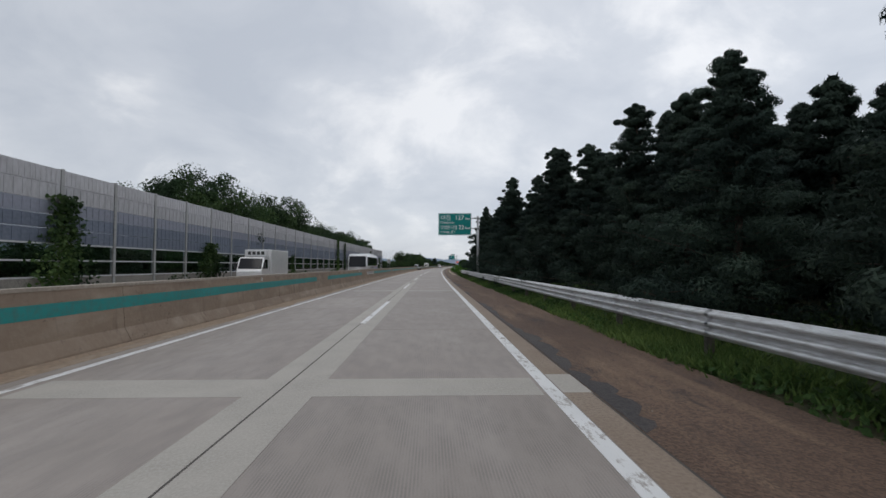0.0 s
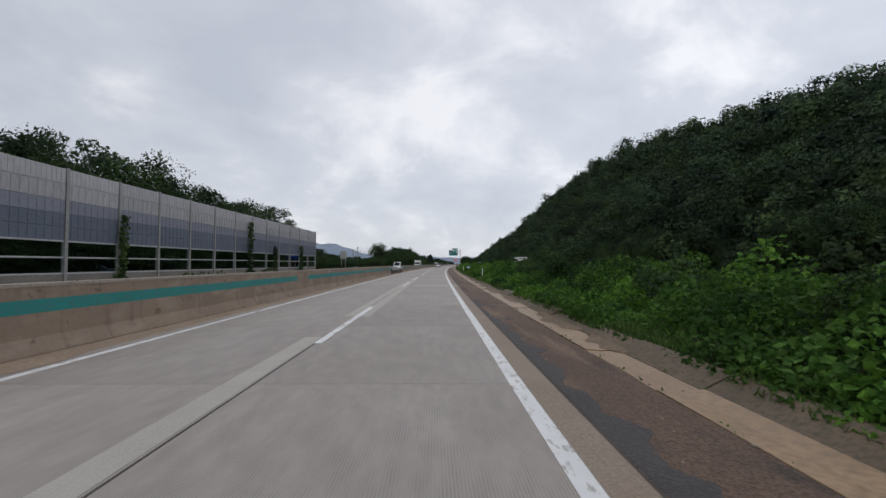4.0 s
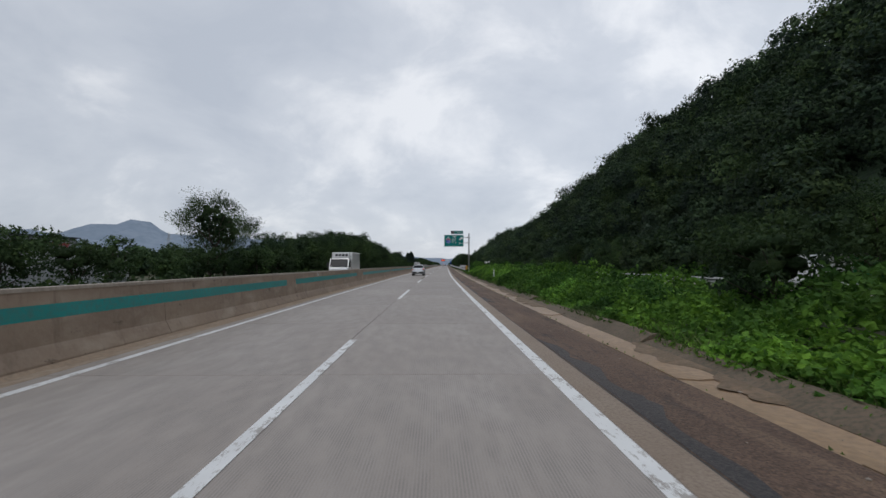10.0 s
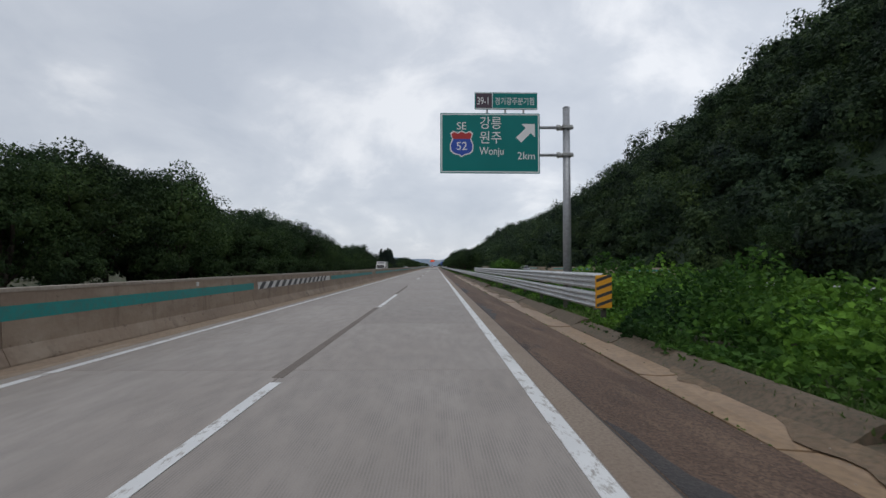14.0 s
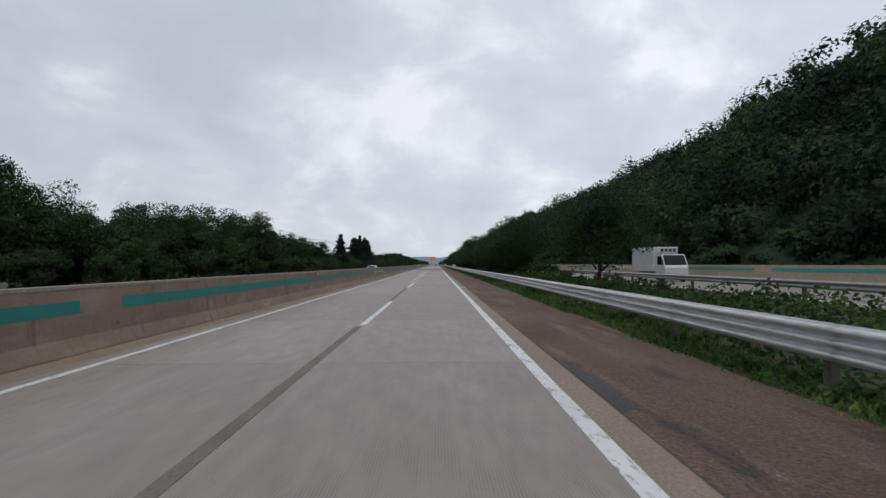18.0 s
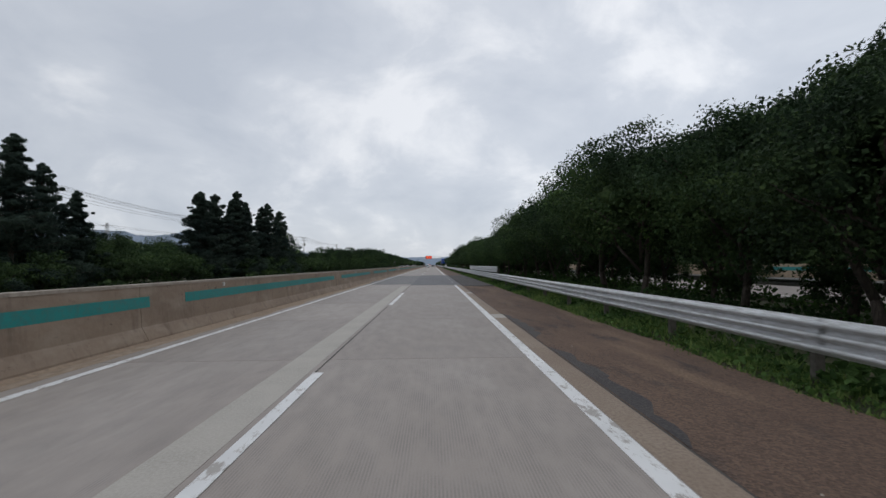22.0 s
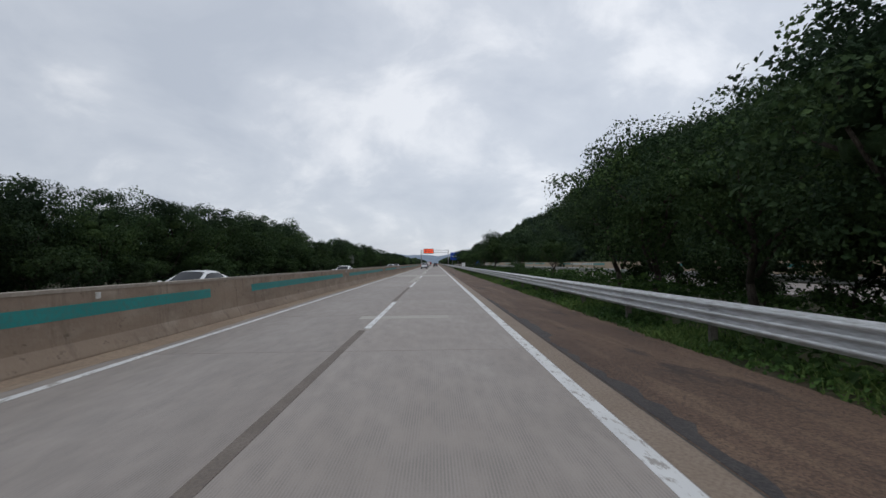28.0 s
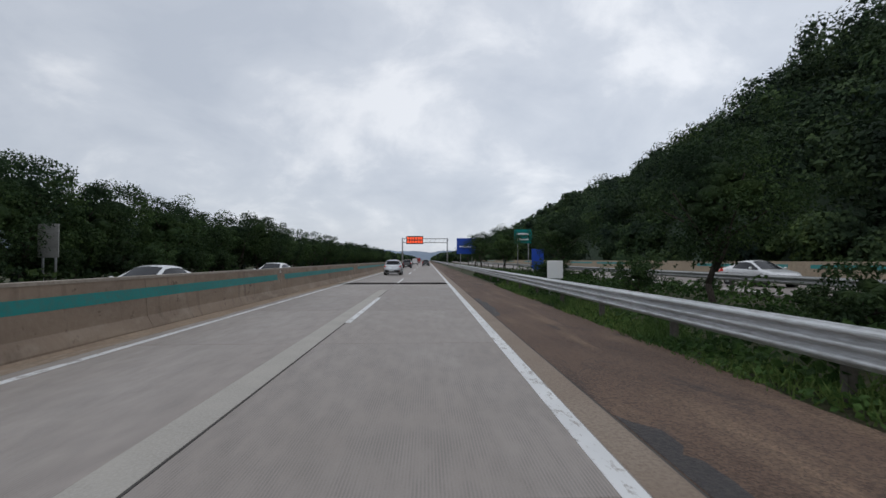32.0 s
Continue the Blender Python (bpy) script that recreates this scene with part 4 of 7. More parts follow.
def words(text, x, z, size, material, parent, name="lettering", y=-0.045, align="LEFT", squeeze=1.0):
    cu = bpy.data.curves.new(name, "FONT")
    cu.body, cu.size, cu.align_x, cu.extrude = text, size, align, 0.003
    cu.materials.append(material)
    ob = new(name, cu)
    ob.parent = parent
    ob.matrix_basis = pose(x, y, z, 90, 0, 0) @ Matrix.Diagonal((squeeze, 1, 1, 1))
    return ob


def plate(name, x0, x1, z0, z1, material, parent, y0=-0.03, y1=0.03, bevel=0.02, label=""):
    bm = bm_new()
    box(bm, x0, x1, y0, y1, z0, z1, bevel)
    return part(name, bm, material, parent, label)


def flat_shape(name, pts, y, material, parent, thick=0.004):
    n = len(pts)
    vs = [(x, y, z) for x, z in pts] + [(x, y + thick, z) for x, z in pts]
    fs = [tuple(range(n)), tuple(reversed(range(n, 2 * n)))] + [(i, (i + 1) % n, n + (i + 1) % n, n + i) for i in range(n)]
    return mesh_ob(name, vs, fs, material, parent)


def cantilever(name, label, s, d_pole, top, z0, z1, x0, x1):
    """A pole with two arms that carry a panel over the shoulder."""
    g = empty(name, at(s, d_pole, 0))
    tagged(g, label, "road sign", "overhead direction signs")
    bm = bm_new()
    rod(bm, (0, 0, -0.3), (0, 0, top), 0.19, 0.15, 20)
    rod(bm, (0, 0, top), (0, 0, top + 0.05), 0.16, 0.1, 20)
    part("pole", bm, POLE, g, "", True)
    for z in (z0 + (z1 - z0) * 0.32, z0 + (z1 - z0) * 0.78):
        bm = bm_new()
        rod(bm, (0.3, 0, z), (x1 - 1.4, 0, z), 0.07, 0.06, 12)
        part("arm", bm, POLE, g, "", True)
        bm = bm_new()
        rod(bm, (-0.42, 0, z), (-0.30, 0, z), 0.13, 0.13, 12)
        rod(bm, (-0.30, 0, z), (-0.24, 0, z), 0.10, 0.10, 12)
        box(bm, -0.22, 0.22, -0.22, 0.22, z - 0.07, z + 0.07, 0.02)
        part("clamp", bm, ZINC_DULL, g)
    p = plate("panel", x0, x1, z0, z1, SIGN_GREEN, g, -0.14, -0.08)
    for b in ((x0 + 0.04, x1 - 0.04, z0 + 0.04, z0 + 0.085), (x0 + 0.04, x1 - 0.04, z1 - 0.085, z1 - 0.04), (x0 + 0.04, x0 + 0.085, z0 + 0.085, z1 - 0.085), (x1 - 0.085, x1 - 0.04, z0 + 0.085, z1 - 0.085)):
        plate("border", *b, SIGN_WHITE, p, -0.146, -0.13, 0.0)
    return g, p


S_SIGN1, S_SIGN2 = 60.3, 312.6
g1, p1 = cantilever("direction_sign", "green overhead sign with white Korean lettering on a grey pole", S_SIGN1, 8.0, 8.1, 5.60, 8.50, -5.17, -0.86)
TX = -0.15
words("대전", -4.88, 7.64, 0.72, SIGN_WHITE, p1, y=TX)
words("127", -3.02, 7.64, 0.80, SIGN_WHITE, p1, y=TX)
words("km", -1.66, 7.64, 0.50, SIGN_WHITE, p1, y=TX)
words("Daejeon", -4.90, 7.14, 0.50, SIGN_WHITE, p1, y=TX, squeeze=1.05)
words("호법분기점", -4.90, 6.42, 0.58, SIGN_WHITE, p1, y=TX, squeeze=0.82)
words("22", -2.55, 6.40, 0.74, SIGN_WHITE, p1, y=TX)
words("km", -1.66, 6.40, 0.50, SIGN_WHITE, p1, y=TX)
words("Hobeop JCT", -4.90, 5.90, 0.44, SIGN_WHITE, p1, y=TX, squeeze=0.85)

g2, p2 = cantilever("direction_sign", "green overhead exit sign with a route shield and arrow", S_SIGN2, 8.05, 8.75, 5.80, 8.45, -5.55, -1.2)
g2.location.z -= 0.12
words("강릉", -3.85, 7.80, 0.60, SIGN_WHITE, p2, y=TX, squeeze=0.9)
words("원주", -3.85, 7.15, 0.60, SIGN_WHITE, p2, y=TX, squeeze=0.9)
words("Wonju", -3.85, 6.62, 0.48, SIGN_WHITE, p2, y=TX, squeeze=0.8)
words("2km", -2.2, 6.42, 0.46, SIGN_WHITE, p2, y=TX)
words("SE", -4.85, 7.72, 0.46, SIGN_WHITE, p2, y=TX)
shield = [(-0.5, 0.48), (-0.36, 0.58), (-0.18, 0.50), (0, 0.60), (0.18, 0.50), (0.36, 0.58), (0.5, 0.48), (0.42, 0.22), (0.52, -0.05), (0.50, -0.30), (0.36, -0.44), (0.12, -0.50), (0, -0.58), (-0.12, -0.50), (-0.36, -0.44), (-0.50, -0.30), (-0.52, -0.05), (-0.42, 0.22)]
sh = flat_shape("route_shield", [(-4.62 + x, 7.08 + z) for x, z in shield], -0.150, SIGN_WHITE, p2)
flat_shape("shield_field", [(-4.62 + x * 0.9, 7.08 + z * 0.9) for x, z in shield], -0.154, SIGN_BLUE, p2)
flat_shape("shield_band", [(-4.62 + x * 0.9, 7.08 + max(z * 0.9, 0.22)) for x, z in shield if z > 0.2], -0.158, SIGN_RED, p2)
words("52", -4.62, 6.82, 0.5, SIGN_WHITE, p2, y=-0.162, align="CENTER")
flat_shape("arrow", [(-2.0, 7.98), (-1.42, 7.98), (-1.42, 7.40), (-1.60, 7.58), (-2.02, 7.16), (-2.24, 7.38), (-1.82, 7.80)], -0.150, SIGN_WHITE, p2)
up = plate("upper_panel", -4.05, -1.3, 8.62, 9.38, SIGN_GREEN, g2, -0.14, -0.08)
for b in ((-4.02, -1.33, 8.64, 8.67), (-4.02, -1.33, 9.33, 9.36), (-3.29, -3.26, 8.67, 9.33)):
    plate("border", *b, SIGN_WHITE, up, -0.146, -0.13, 0.0)
plate("number_field", -4.0, -3.3, 8.68, 9.32, SIGN_BROWN, up, -0.146, -0.13, 0.0)
words("39-1", -3.96, 8.83, 0.46, SIGN_WHITE, up, y=TX, squeeze=0.68)
words("경기광주분기점", -3.18, 8.85, 0.36, SIGN_WHITE, up, y=TX, squeeze=0.76)
for x in (-3.5, -2.7, -1.9):
    plate("strut", x - 0.04, x + 0.04, 8.44, 8.64, POLE, up, -0.08, -0.02, 0.0)

# distance post
post = empty("distance_post", at(153.5, 7.0, 0))
tagged(post, "small green and white kilometre marker on a thin post", "marker post")
bm = bm_new()
rod(bm, (0, 0, -0.2), (0, 0, 1.2), 0.03, 0.03, 8)
part("post", bm, SIGN_WHITE, post, "", True)
plate("lower_plate", -0.25, 0.25, 0.98, 1.19, SIGN_WHITE, post, -0.05, -0.035, 0.006)
plate("upper_plate", -0.25, 0.25, 1.19, 1.40, SIGN_GREEN, post, -0.05, -0.035, 0.006)
words("346", 0, 1.22, 0.22, SIGN_WHITE, post, y=-0.053, align="CENTER")
words(".0", 0.03, 1.00, 0.24, STRIPE_BLACK, post, y=-0.053, align="CENTER")


def delineator(s, d, z=0.0):
    g = empty("delineator_post", at(s, d, z))
    tagged(g, "slim white reflector post at the road edge", "marker post", "delineator posts")
    bm = bm_new()
    rod(bm, (0, 0, -0.3), (0, 0, 0.82), 0.035, 0.03, 10)
    part("post", bm, SIGN_WHITE, g, "", True)
    bm = bm_new()
    box(bm, -0.06, 0.06, -0.03, 0.03, 0.80, 0.94, 0.02)
    part("reflector", bm, STRIPE_WHITE, g, "pale round-cornered reflector head")


for s, d in ((133.0, 7.3), (171, 6.95), (211, 6.95), (251, 7.0), (291, 7.0)):
    delineator(s, d, 0.25)

ORANGE = surface("orange_board", (0.80, 0.22, 0.02), (0.72, 0.19, 0.02), None, 0.45, grain=0.0)
# ---- gantry and signs far ahead ----
gantry = empty("message_gantry", at(795, 0, 0))
tagged(gantry, "steel gantry carrying a red lit message board", "gantry")
for x in (7.6, -4.68):
    bm = bm_new()
    rod(bm, (x, 0, -0.2 if x > 0 else 1.2), (x, 0, 7.6), 0.2, 0.18, 14)
    part("leg", bm, POLE, gantry, "", True)
bm = bm_new()
for z in (6.3, 7.4):
    box(bm, -4.9, 7.8, -0.15, 0.15, z - 0.1, z + 0.1)
for x in np.arange(-4.5, 7.6, 1.2):
    rod(bm, (x, 0, 6.3), (x + 0.6, 0, 7.4), 0.05, 0.05, 6)
part("beam", bm, ZINC, gantry)
plate("board", -3.6, 1.0, 5.9, 8.1, STRIPE_BLACK, gantry, -0.5, -0.2)
LED, ln, ll, lb = shader("red_led", 0.5)
lb.inputs["Base Color"].default_value = (0.5, 0.05, 0.02, 1)
lb.inputs["Emission Color"].default_value = (1.0, 0.10, 0.03, 1)
lb.inputs["Emission Strength"].default_value = 0.9
for i in range(2):
    for k in range(6):
        plate("lit_bar", -3.4 + k * 0.73, -2.85 + k * 0.73, 6.2 + i * 0.95, 6.85 + i * 0.95, LED, gantry, -0.51, -0.49, 0.0)


def roadside_sign(name, label, s, d, z0, z1, w, material, bars=0):
    g = empty(name, at(s, d, 0))
    tagged(g, label, "road sign")
    for x in (-w * 0.3, w * 0.3):
        bm = bm_new()
        rod(bm, (x, 0.05, -0.3), (x, 0.05, z1), 0.06, 0.06, 10)
        part("post", bm, POLE, g, "", True)
    plate("panel", -w / 2, w / 2, z0, z1, material, g, -0.06, 0.0)
    for k in range(bars):
        z = z0 + (z1 - z0) * (k + 0.7) / (bars + 0.5)
        plate("bar", -w * 0.36, w * 0.30, z - 0.12, z + 0.12, SIGN_WHITE, g, -0.066, -0.05, 0.0)


roadside_sign("blue_sign", "blue rectangular roadside sign with a white mark", 745, 8.6, 2.6, 5.2, 3.2, SIGN_BLUE, 1)
roadside_sign("blue_sign", "tall plain blue roadside board", 718, 14.0, 0.6, 2.8, 1.3, SIGN_BLUE)
roadside_sign("green_sign", "green direction sign beside the side road", 735, 16.0, 4.0, 6.0, 2.6, SIGN_GREEN, 2)
roadside_sign("orange_sign", "round-cornered orange warning board by the side road", 496.2, 16.0, 2.0, 2.75, 0.7, ORANGE)
roadside_sign("small_sign", "small white square sign in the verge", 690.5, 8.2, 0.75, 1.6, 0.75, SIGN_WHITE)
roadside_sign("blue_sign", "blue and white guide board seen from behind the barrier", 148.5, -18.2, 2.2, 4.4, 1.7, SIGN_BLUE, 2)
roadside_sign("sign_back", "grey back of a road sign by the oncoming lanes", 179, -17.6, 2.6, 4.2, 1.3, ZINC_DULL)
roadside_sign("sign_back", "grey back of a road sign by the oncoming lanes", 694, -18.0, 1.8, 3.6, 1.1, ZINC_DULL)

# ---- trees ----
def limb(bm, a, b, r0, r1, rng, bends=2, n=7):
    a, b = Vector(a), Vector(b)
    last, rl = a, r0
    for i in range(bends):
        k = (i + 1) / bends
        p = a.lerp(b, k) + (Vector((rng.uniform(-1, 1), rng.uniform(-1, 1), 0)) * (b - a).length * 0.06 if k < 1 else Vector())
        r = r0 + (r1 - r0) * k
        rod(bm, last, p, rl, r, n)
        last, rl = p, r


def make_tree(name, label, h, r, clear, seed, material, clumps=46, leaves=48, size=0.22, cat="tree", group="roadside trees", airy=0.0, slim=False):
    """A forked trunk with limbs and a ragged crown of leaf clumps; h height, r crown radius, clear height of the bare trunk."""
    rng = np.random.default_rng(seed)
    rp = random.Random(seed)
    t = empty(name)
    tagged(t, label, cat, group)
    bm = bm_new()
    limb(bm, (0, 0, -0.3), (rp.uniform(-0.1, 0.1) * h, rp.uniform(-0.05, 0.05) * h, h * 0.72), 0.022 * h, 0.006 * h, rp, 4)
    tips = []
    k = 7
    for i in range(k):
        a = i * 2.4 + rp.uniform(-0.4, 0.4)
        z0 = clear + (h * 0.6 - clear) * (i / k) * 0.9
        reach = r * rp.uniform(0.55, 0.9)
        z1 = z0 + (h - z0) * rp.uniform(0.3, 0.6)
        tip = (reach * math.cos(a), reach * math.sin(a), z1)
        limb(bm, (0, 0, z0), tip, 0.011 * h, 0.003 * h, rp, 3, 6)
        tips.append(tip)
    part("trunk", bm, BARK, t, "dark rough bark", True)
    zc, hh = (clear + h) / 2 + 0.1 * h, (h - clear)
    u = rng.normal(size=(clumps, 3))
    u /= np.linalg.norm(u, axis=1)[:, None]
    rad = rng.uniform(0.45 + 0.2 * airy, 1.0, (clumps, 1)) ** 0.7
    c = u * rad * np.array([r, r, hh * 0.48]) + np.array([0, 0, zc - 0.06 * h])
    c[:, 0] *= 1 + 0.18 * np.sin(c[:, 2] * 1.9 + seed)
    c[:, 1] *= 1 + 0.18 * np.cos(c[:, 2] * 1.6 + seed)
    c[: len(tips)] = np.array(tips)
    cl = r * rng.uniform(0.13, 0.25, clumps)
    c[:, 2] = np.maximum(c[:, 2], clear * 0.9 + cl * 0.5)
    pts, out = shell(rng, c, cl * (1.1 + 0.25 * airy), leaves)
    # solid blobs hidden well inside the crown, added to block light and darken its core
    core = np.array([0, 0, zc]) + (c[::3] - np.array([0, 0, zc])) * np.array([0.42, 0.42, 0.48])
    cards("crown", pts, size * rng.uniform(0.55, 1.3, len(pts)), material, t, 0.5, seed, 1.5, core, r * (0.18 - 0.15 * airy) * np.ones(len(core)), 1, 0.8, out, 0.75 + 0.35 * airy, slim)
    return t


def make_pine(name, label, h, r, seed, low=0.12, boughs=46, needles=150, size=0.055, group="roadside pines"):
    """A pine: a slightly bent trunk with uneven boughs, each carrying a few flat pads of needles."""
    rng = np.random.default_rng(seed)
    rp = random.Random(seed)
    t = empty(name)
    tagged(t, label, "tree", group)
    bend = (rp.uniform(-0.04, 0.04) * h, rp.uniform(-0.04, 0.04) * h)

    def stem(z):
        k = z / h
        return Vector((bend[0] * math.sin(k * 3.0), bend[1] * math.sin(k * 2.4), z))

    bm = bm_new()
    for i in range(5):
        z0, z1 = -0.3 + h * 0.98 * i / 5, -0.3 + h * 0.98 * (i + 1) / 5
        rod(bm, stem(z0), stem(z1), 0.02 * h * (1 - i * 0.18), 0.02 * h * (1 - (i + 1) * 0.18), 7)
    pads, pad_r = [], []
    for i in range(boughs):
        k = (i + rp.uniform(0, 0.9)) / boughs
        z = h * (low + (0.95 - low) * k)
        reach = 1.15 * r * (1 - k) ** 0.8 * rp.uniform(0.5, 1.2) + 0.10
        a = i * 2.4 + rp.uniform(-0.5, 0.5)
        root = stem(z)
        tip = root + Vector((reach * math.cos(a), reach * math.sin(a), reach * rp.uniform(-0.08, 0.38)))
        rod(bm, root, tip, 0.025 + 0.03 * (1 - k), 0.01, 5)
        for f in (0.25, 0.5, 0.75, 1.0):
            p = root.lerp(tip, f) + Vector((rp.uniform(-0.3, 0.3), rp.uniform(-0.3, 0.3), rp.uniform(-0.2, 0.25)))
            pads.append(np.array(p))
            pad_r.append((0.20 + 0.52 * (1 - k)) * rp.uniform(0.6, 1.3) * (1.2 - 0.5 * f) * (r / 2.9))
    top = stem(h * 0.97)
    pads += [np.array(top), np.array(top) + np.array([0.15, -0.1, -0.35])]
    pad_r += [0.16, 0.26]
    part("trunk", bm, BARK, t, "dark rough bark", True)
    pads, pad_r = np.array(pads), np.array(pad_r)
    pts, out = shell(rng, pads, pad_r, needles, 0.6)
    cards("crown", pts, size * rng.uniform(0.6, 1.4, len(pts)), LEAF_PINE, t, 0.6, seed, 3.6, pads[:-2:4], pad_r[:-2:4] * 0.55, 1, 0.65, out, 0.9, True)
    return t


def plant(made, s, d, h, turn, z=0.0, first={}):
    """Sets the template (template, its height) down; later calls copy it."""
    t, th = made
    k = h / th
    p = W(s, d, z)
    m = Matrix.LocRotScale(p, Euler((0, 0, turn)), None)
    if t.name not in first:
        first[t.name] = True
        t.matrix_basis = Matrix.LocRotScale(p, Euler((0, 0, turn)), (k, k, k))
        return t
    c = copy_thing(t, m)
    c.scale = (k, k, k)
    return c


rp = random.Random(21)
ROW = "spreading broadleaf tree with dark trunk behind the guardrail"
LEFT = "leafy green tree beyond the oncoming carriageway"
row_kinds = [(make_tree("broadleaf_tree", ROW, 7.5, 3.3, 1.3, 30 + i, LEAF, 120, 140, 0.10), 7.5) for i in range(4)]
left_kinds = [(make_tree("roadside_tree", LEFT, 7.5, 3.1, 0.3, 50 + i, LEAF, 110, 110, 0.125, group="trees beyond the oncoming lanes", slim=True), 7.5) for i in range(4)]
airy = (make_tree("airy_tree", "tall airy tree with open crown beyond the oncoming lanes", 10.0, 3.9, 2.2, 71, LEAF, 120, 130, 0.10, airy=0.45, group="trees beyond the oncoming lanes"), 10.0)
pines = [(make_pine("pine_tree", "dark dense pine tree behind the roadside guardrail", 11.0, 3.4, 80 + i, 0.03, 62, 190, 0.06), 11.0) for i in range(4)]
back_pines = [(make_pine("pine_tree", "dark dense pine tree standing deep in the roadside wood", 11.0, 3.3, 85 + i, 0.02, 52, 80, 0.13), 11.0) for i in range(2)]
bushes = [(make_tree("bush", "dense green roadside bush", 2.6, 1.7, 0.15, 90 + i, LEAF, 40, 80, 0.10, "bush", "roadside bushes", slim=True), 2.6) for i in range(2)]

near_trees = [(make_tree("broadleaf_tree", ROW, 7.5, 3.3, 1.7, 130 + i, LEAF, 120, 96, 0.095), 7.5) for i in range(2)]
bright_bush = (make_tree("bush", "bright yellow-green bush by the side road", 3.2, 2.3, 0.1, 97, LEAF_VINE, 50, 60, 0.13, "bush", "roadside bushes"), 3.2)
# pines at the start, on the right
for s in np.arange(-14, 80, 4.2):
    for j, d in enumerate((9.7, 13.2, 17.5, 22.5, 27.5)):
        if s > 73:
            continue
        kinds = pines if j < 2 else back_pines
        h = np.interp(s, (0, 11, 22, 33, 50, 64, 80), (7.2, 7.6, 9.0, 9.2, 9.0, 9.4, 9.0)) * rp.uniform(0.9, 1.08) + j * 0.4
        plant(kinds[rp.randrange(len(kinds))], s + rp.uniform(-1.3, 1.3), d + rp.uniform(-0.8, 1.1), h, rp.uniform(0, 6.28))
for s, d, h in ((70.5, 9.7, 9.2), (74.5, 10.2, 8.0), (78.0, 12.8, 8.3), (76.0, 15.6, 9.0), (80.5, 16.5, 8.8), (79.0, 20.0, 9.6)):
    plant(pines[rp.randrange(4)], s, d, h, rp.uniform(0, 6.28))
# the row between the guardrail and the side road
ROW_S = [430, 452, 470, 480, 487, 492, 505, 514, 533, 548, 576, 597, 612]
ROW_H = [6.3, 5.7, 5.4, 7.2, 8.6, 7.2, 7.4, 6.2, 5.9, 6.3, 6.8, 6.6, 7.2]
row = [(401, 5.9), (424, 6.2), (428, 6.3)] + [(s, np.interp(s, ROW_S, ROW_H) * rp.uniform(0.9, 1.06)) for s in np.arange(431, 612, 5.4)] + [(622, 4.3), (638, 5.0), (655, 6.2), (659, 5.6), (669, 5.6), (683.5, 5.6), (702, 5.0), (722, 5.5), (741, 6.0), (760, 6), (775, 6)]
for s, h in row:
    plant(airy if 512 < s < 519 else near_trees[rp.randrange(2)] if s > 615 else row_kinds[rp.randrange(4)], s, 10.9 + rp.uniform(-0.5, 0.9), h, rp.uniform(0, 6.28))
for s in np.arange(445, 600, 5.6):
    plant(row_kinds[rp.randrange(4)], s, 13.6 + rp.uniform(-0.5, 0.9), rp.uniform(5.5, 7), rp.uniform(0, 6.28))
# behind the noise barrier
for s, h in ((45, 10.6), (50, 11.8), (55, 11), (60, 10.4), (65, 10), (69, 10.8), (74, 12.8), (77, 11), (81, 9.5), (86, 9.9), (91, 9.6), (96, 10.3), (101, 10), (106, 10.4), (111, 9.8), (116, 10.4), (121, 10.5), (126, 10.1), (131, 9.8), (136, 9.9), (142, 9.7), (148, 10), (156, 10)):
    plant(left_kinds[rp.randrange(4)], s, -22.6 + rp.uniform(-1.5, 0.4), h, rp.uniform(0, 6.28))
for s in np.arange(-20, 156, 3.0):
    plant(bushes[rp.randrange(2)], s, -19.3 + rp.uniform(-0.4, 0.2), rp.uniform(2.7, 3.4), rp.uniform(0, 6.28))
for s in (166, 169.5, 173, 176.5, 180):
    plant(left_kinds[rp.randrange(4)], s, -20.8 + rp.uniform(-0.5, 0.5), rp.uniform(3.6, 4.3), rp.uniform(0, 6.28))
for s in (161, 165, 167, 169, 171, 173, 175, 194, 206, 218, 228, 243, 251, 260, 267, 273, 279, 177, 181, 189, 200, 212, 224, 232, 238, 247, 256, 264, 270, 276, 282, 288):
    plant(bushes[rp.randrange(2)], s, -20.5 + rp.uniform(-2, 1), rp.uniform(2.6, 3.7), rp.uniform(0, 6.28))
plant(airy, 260, -23.0, 9.6, 0.4)
plant(airy, 267, -25.0, 8.4, 2.4)
LEFT_H_S = [276, 290, 318, 325, 334, 346, 374, 384, 398, 409, 417, 435, 445, 460, 470]
LEFT_H = [5.5, 7.5, 8.2, 10.2, 11.4, 9.2, 9.4, 7.6, 8.8, 6.2, 7.0, 8.0, 7, 6.6, 5.8]
for s in np.arange(277, 474, 4.6):
    plant(left_kinds[rp.randrange(4)], s, -21.5 + rp.uniform(-2.5, 1.0), np.interp(s, LEFT_H_S, LEFT_H) * rp.uniform(0.85, 1.04), rp.uniform(0, 6.28))
for s, h in ((484.5, 9.0), (487.2, 8.0), (490, 6.8), (506, 9.2), (509.5, 9.6), (513, 10.5), (517, 9.8), (523, 10.4), (504, 9.0), (508, 8.6), (511.5, 9.4), (515.5, 9.0), (520, 9.6), (526.8, 9.8), (563, 5.8)):
    t = plant(pines[rp.randrange(4)], s, -20.6 + rp.uniform(-1, 0.4), h, rp.uniform(0, 6.28))
    tagged(t, "dark conifer standing beyond the oncoming lanes", group="trees beyond the oncoming lanes")
plant(airy, 530, -21.5, 7.2, 1.0)
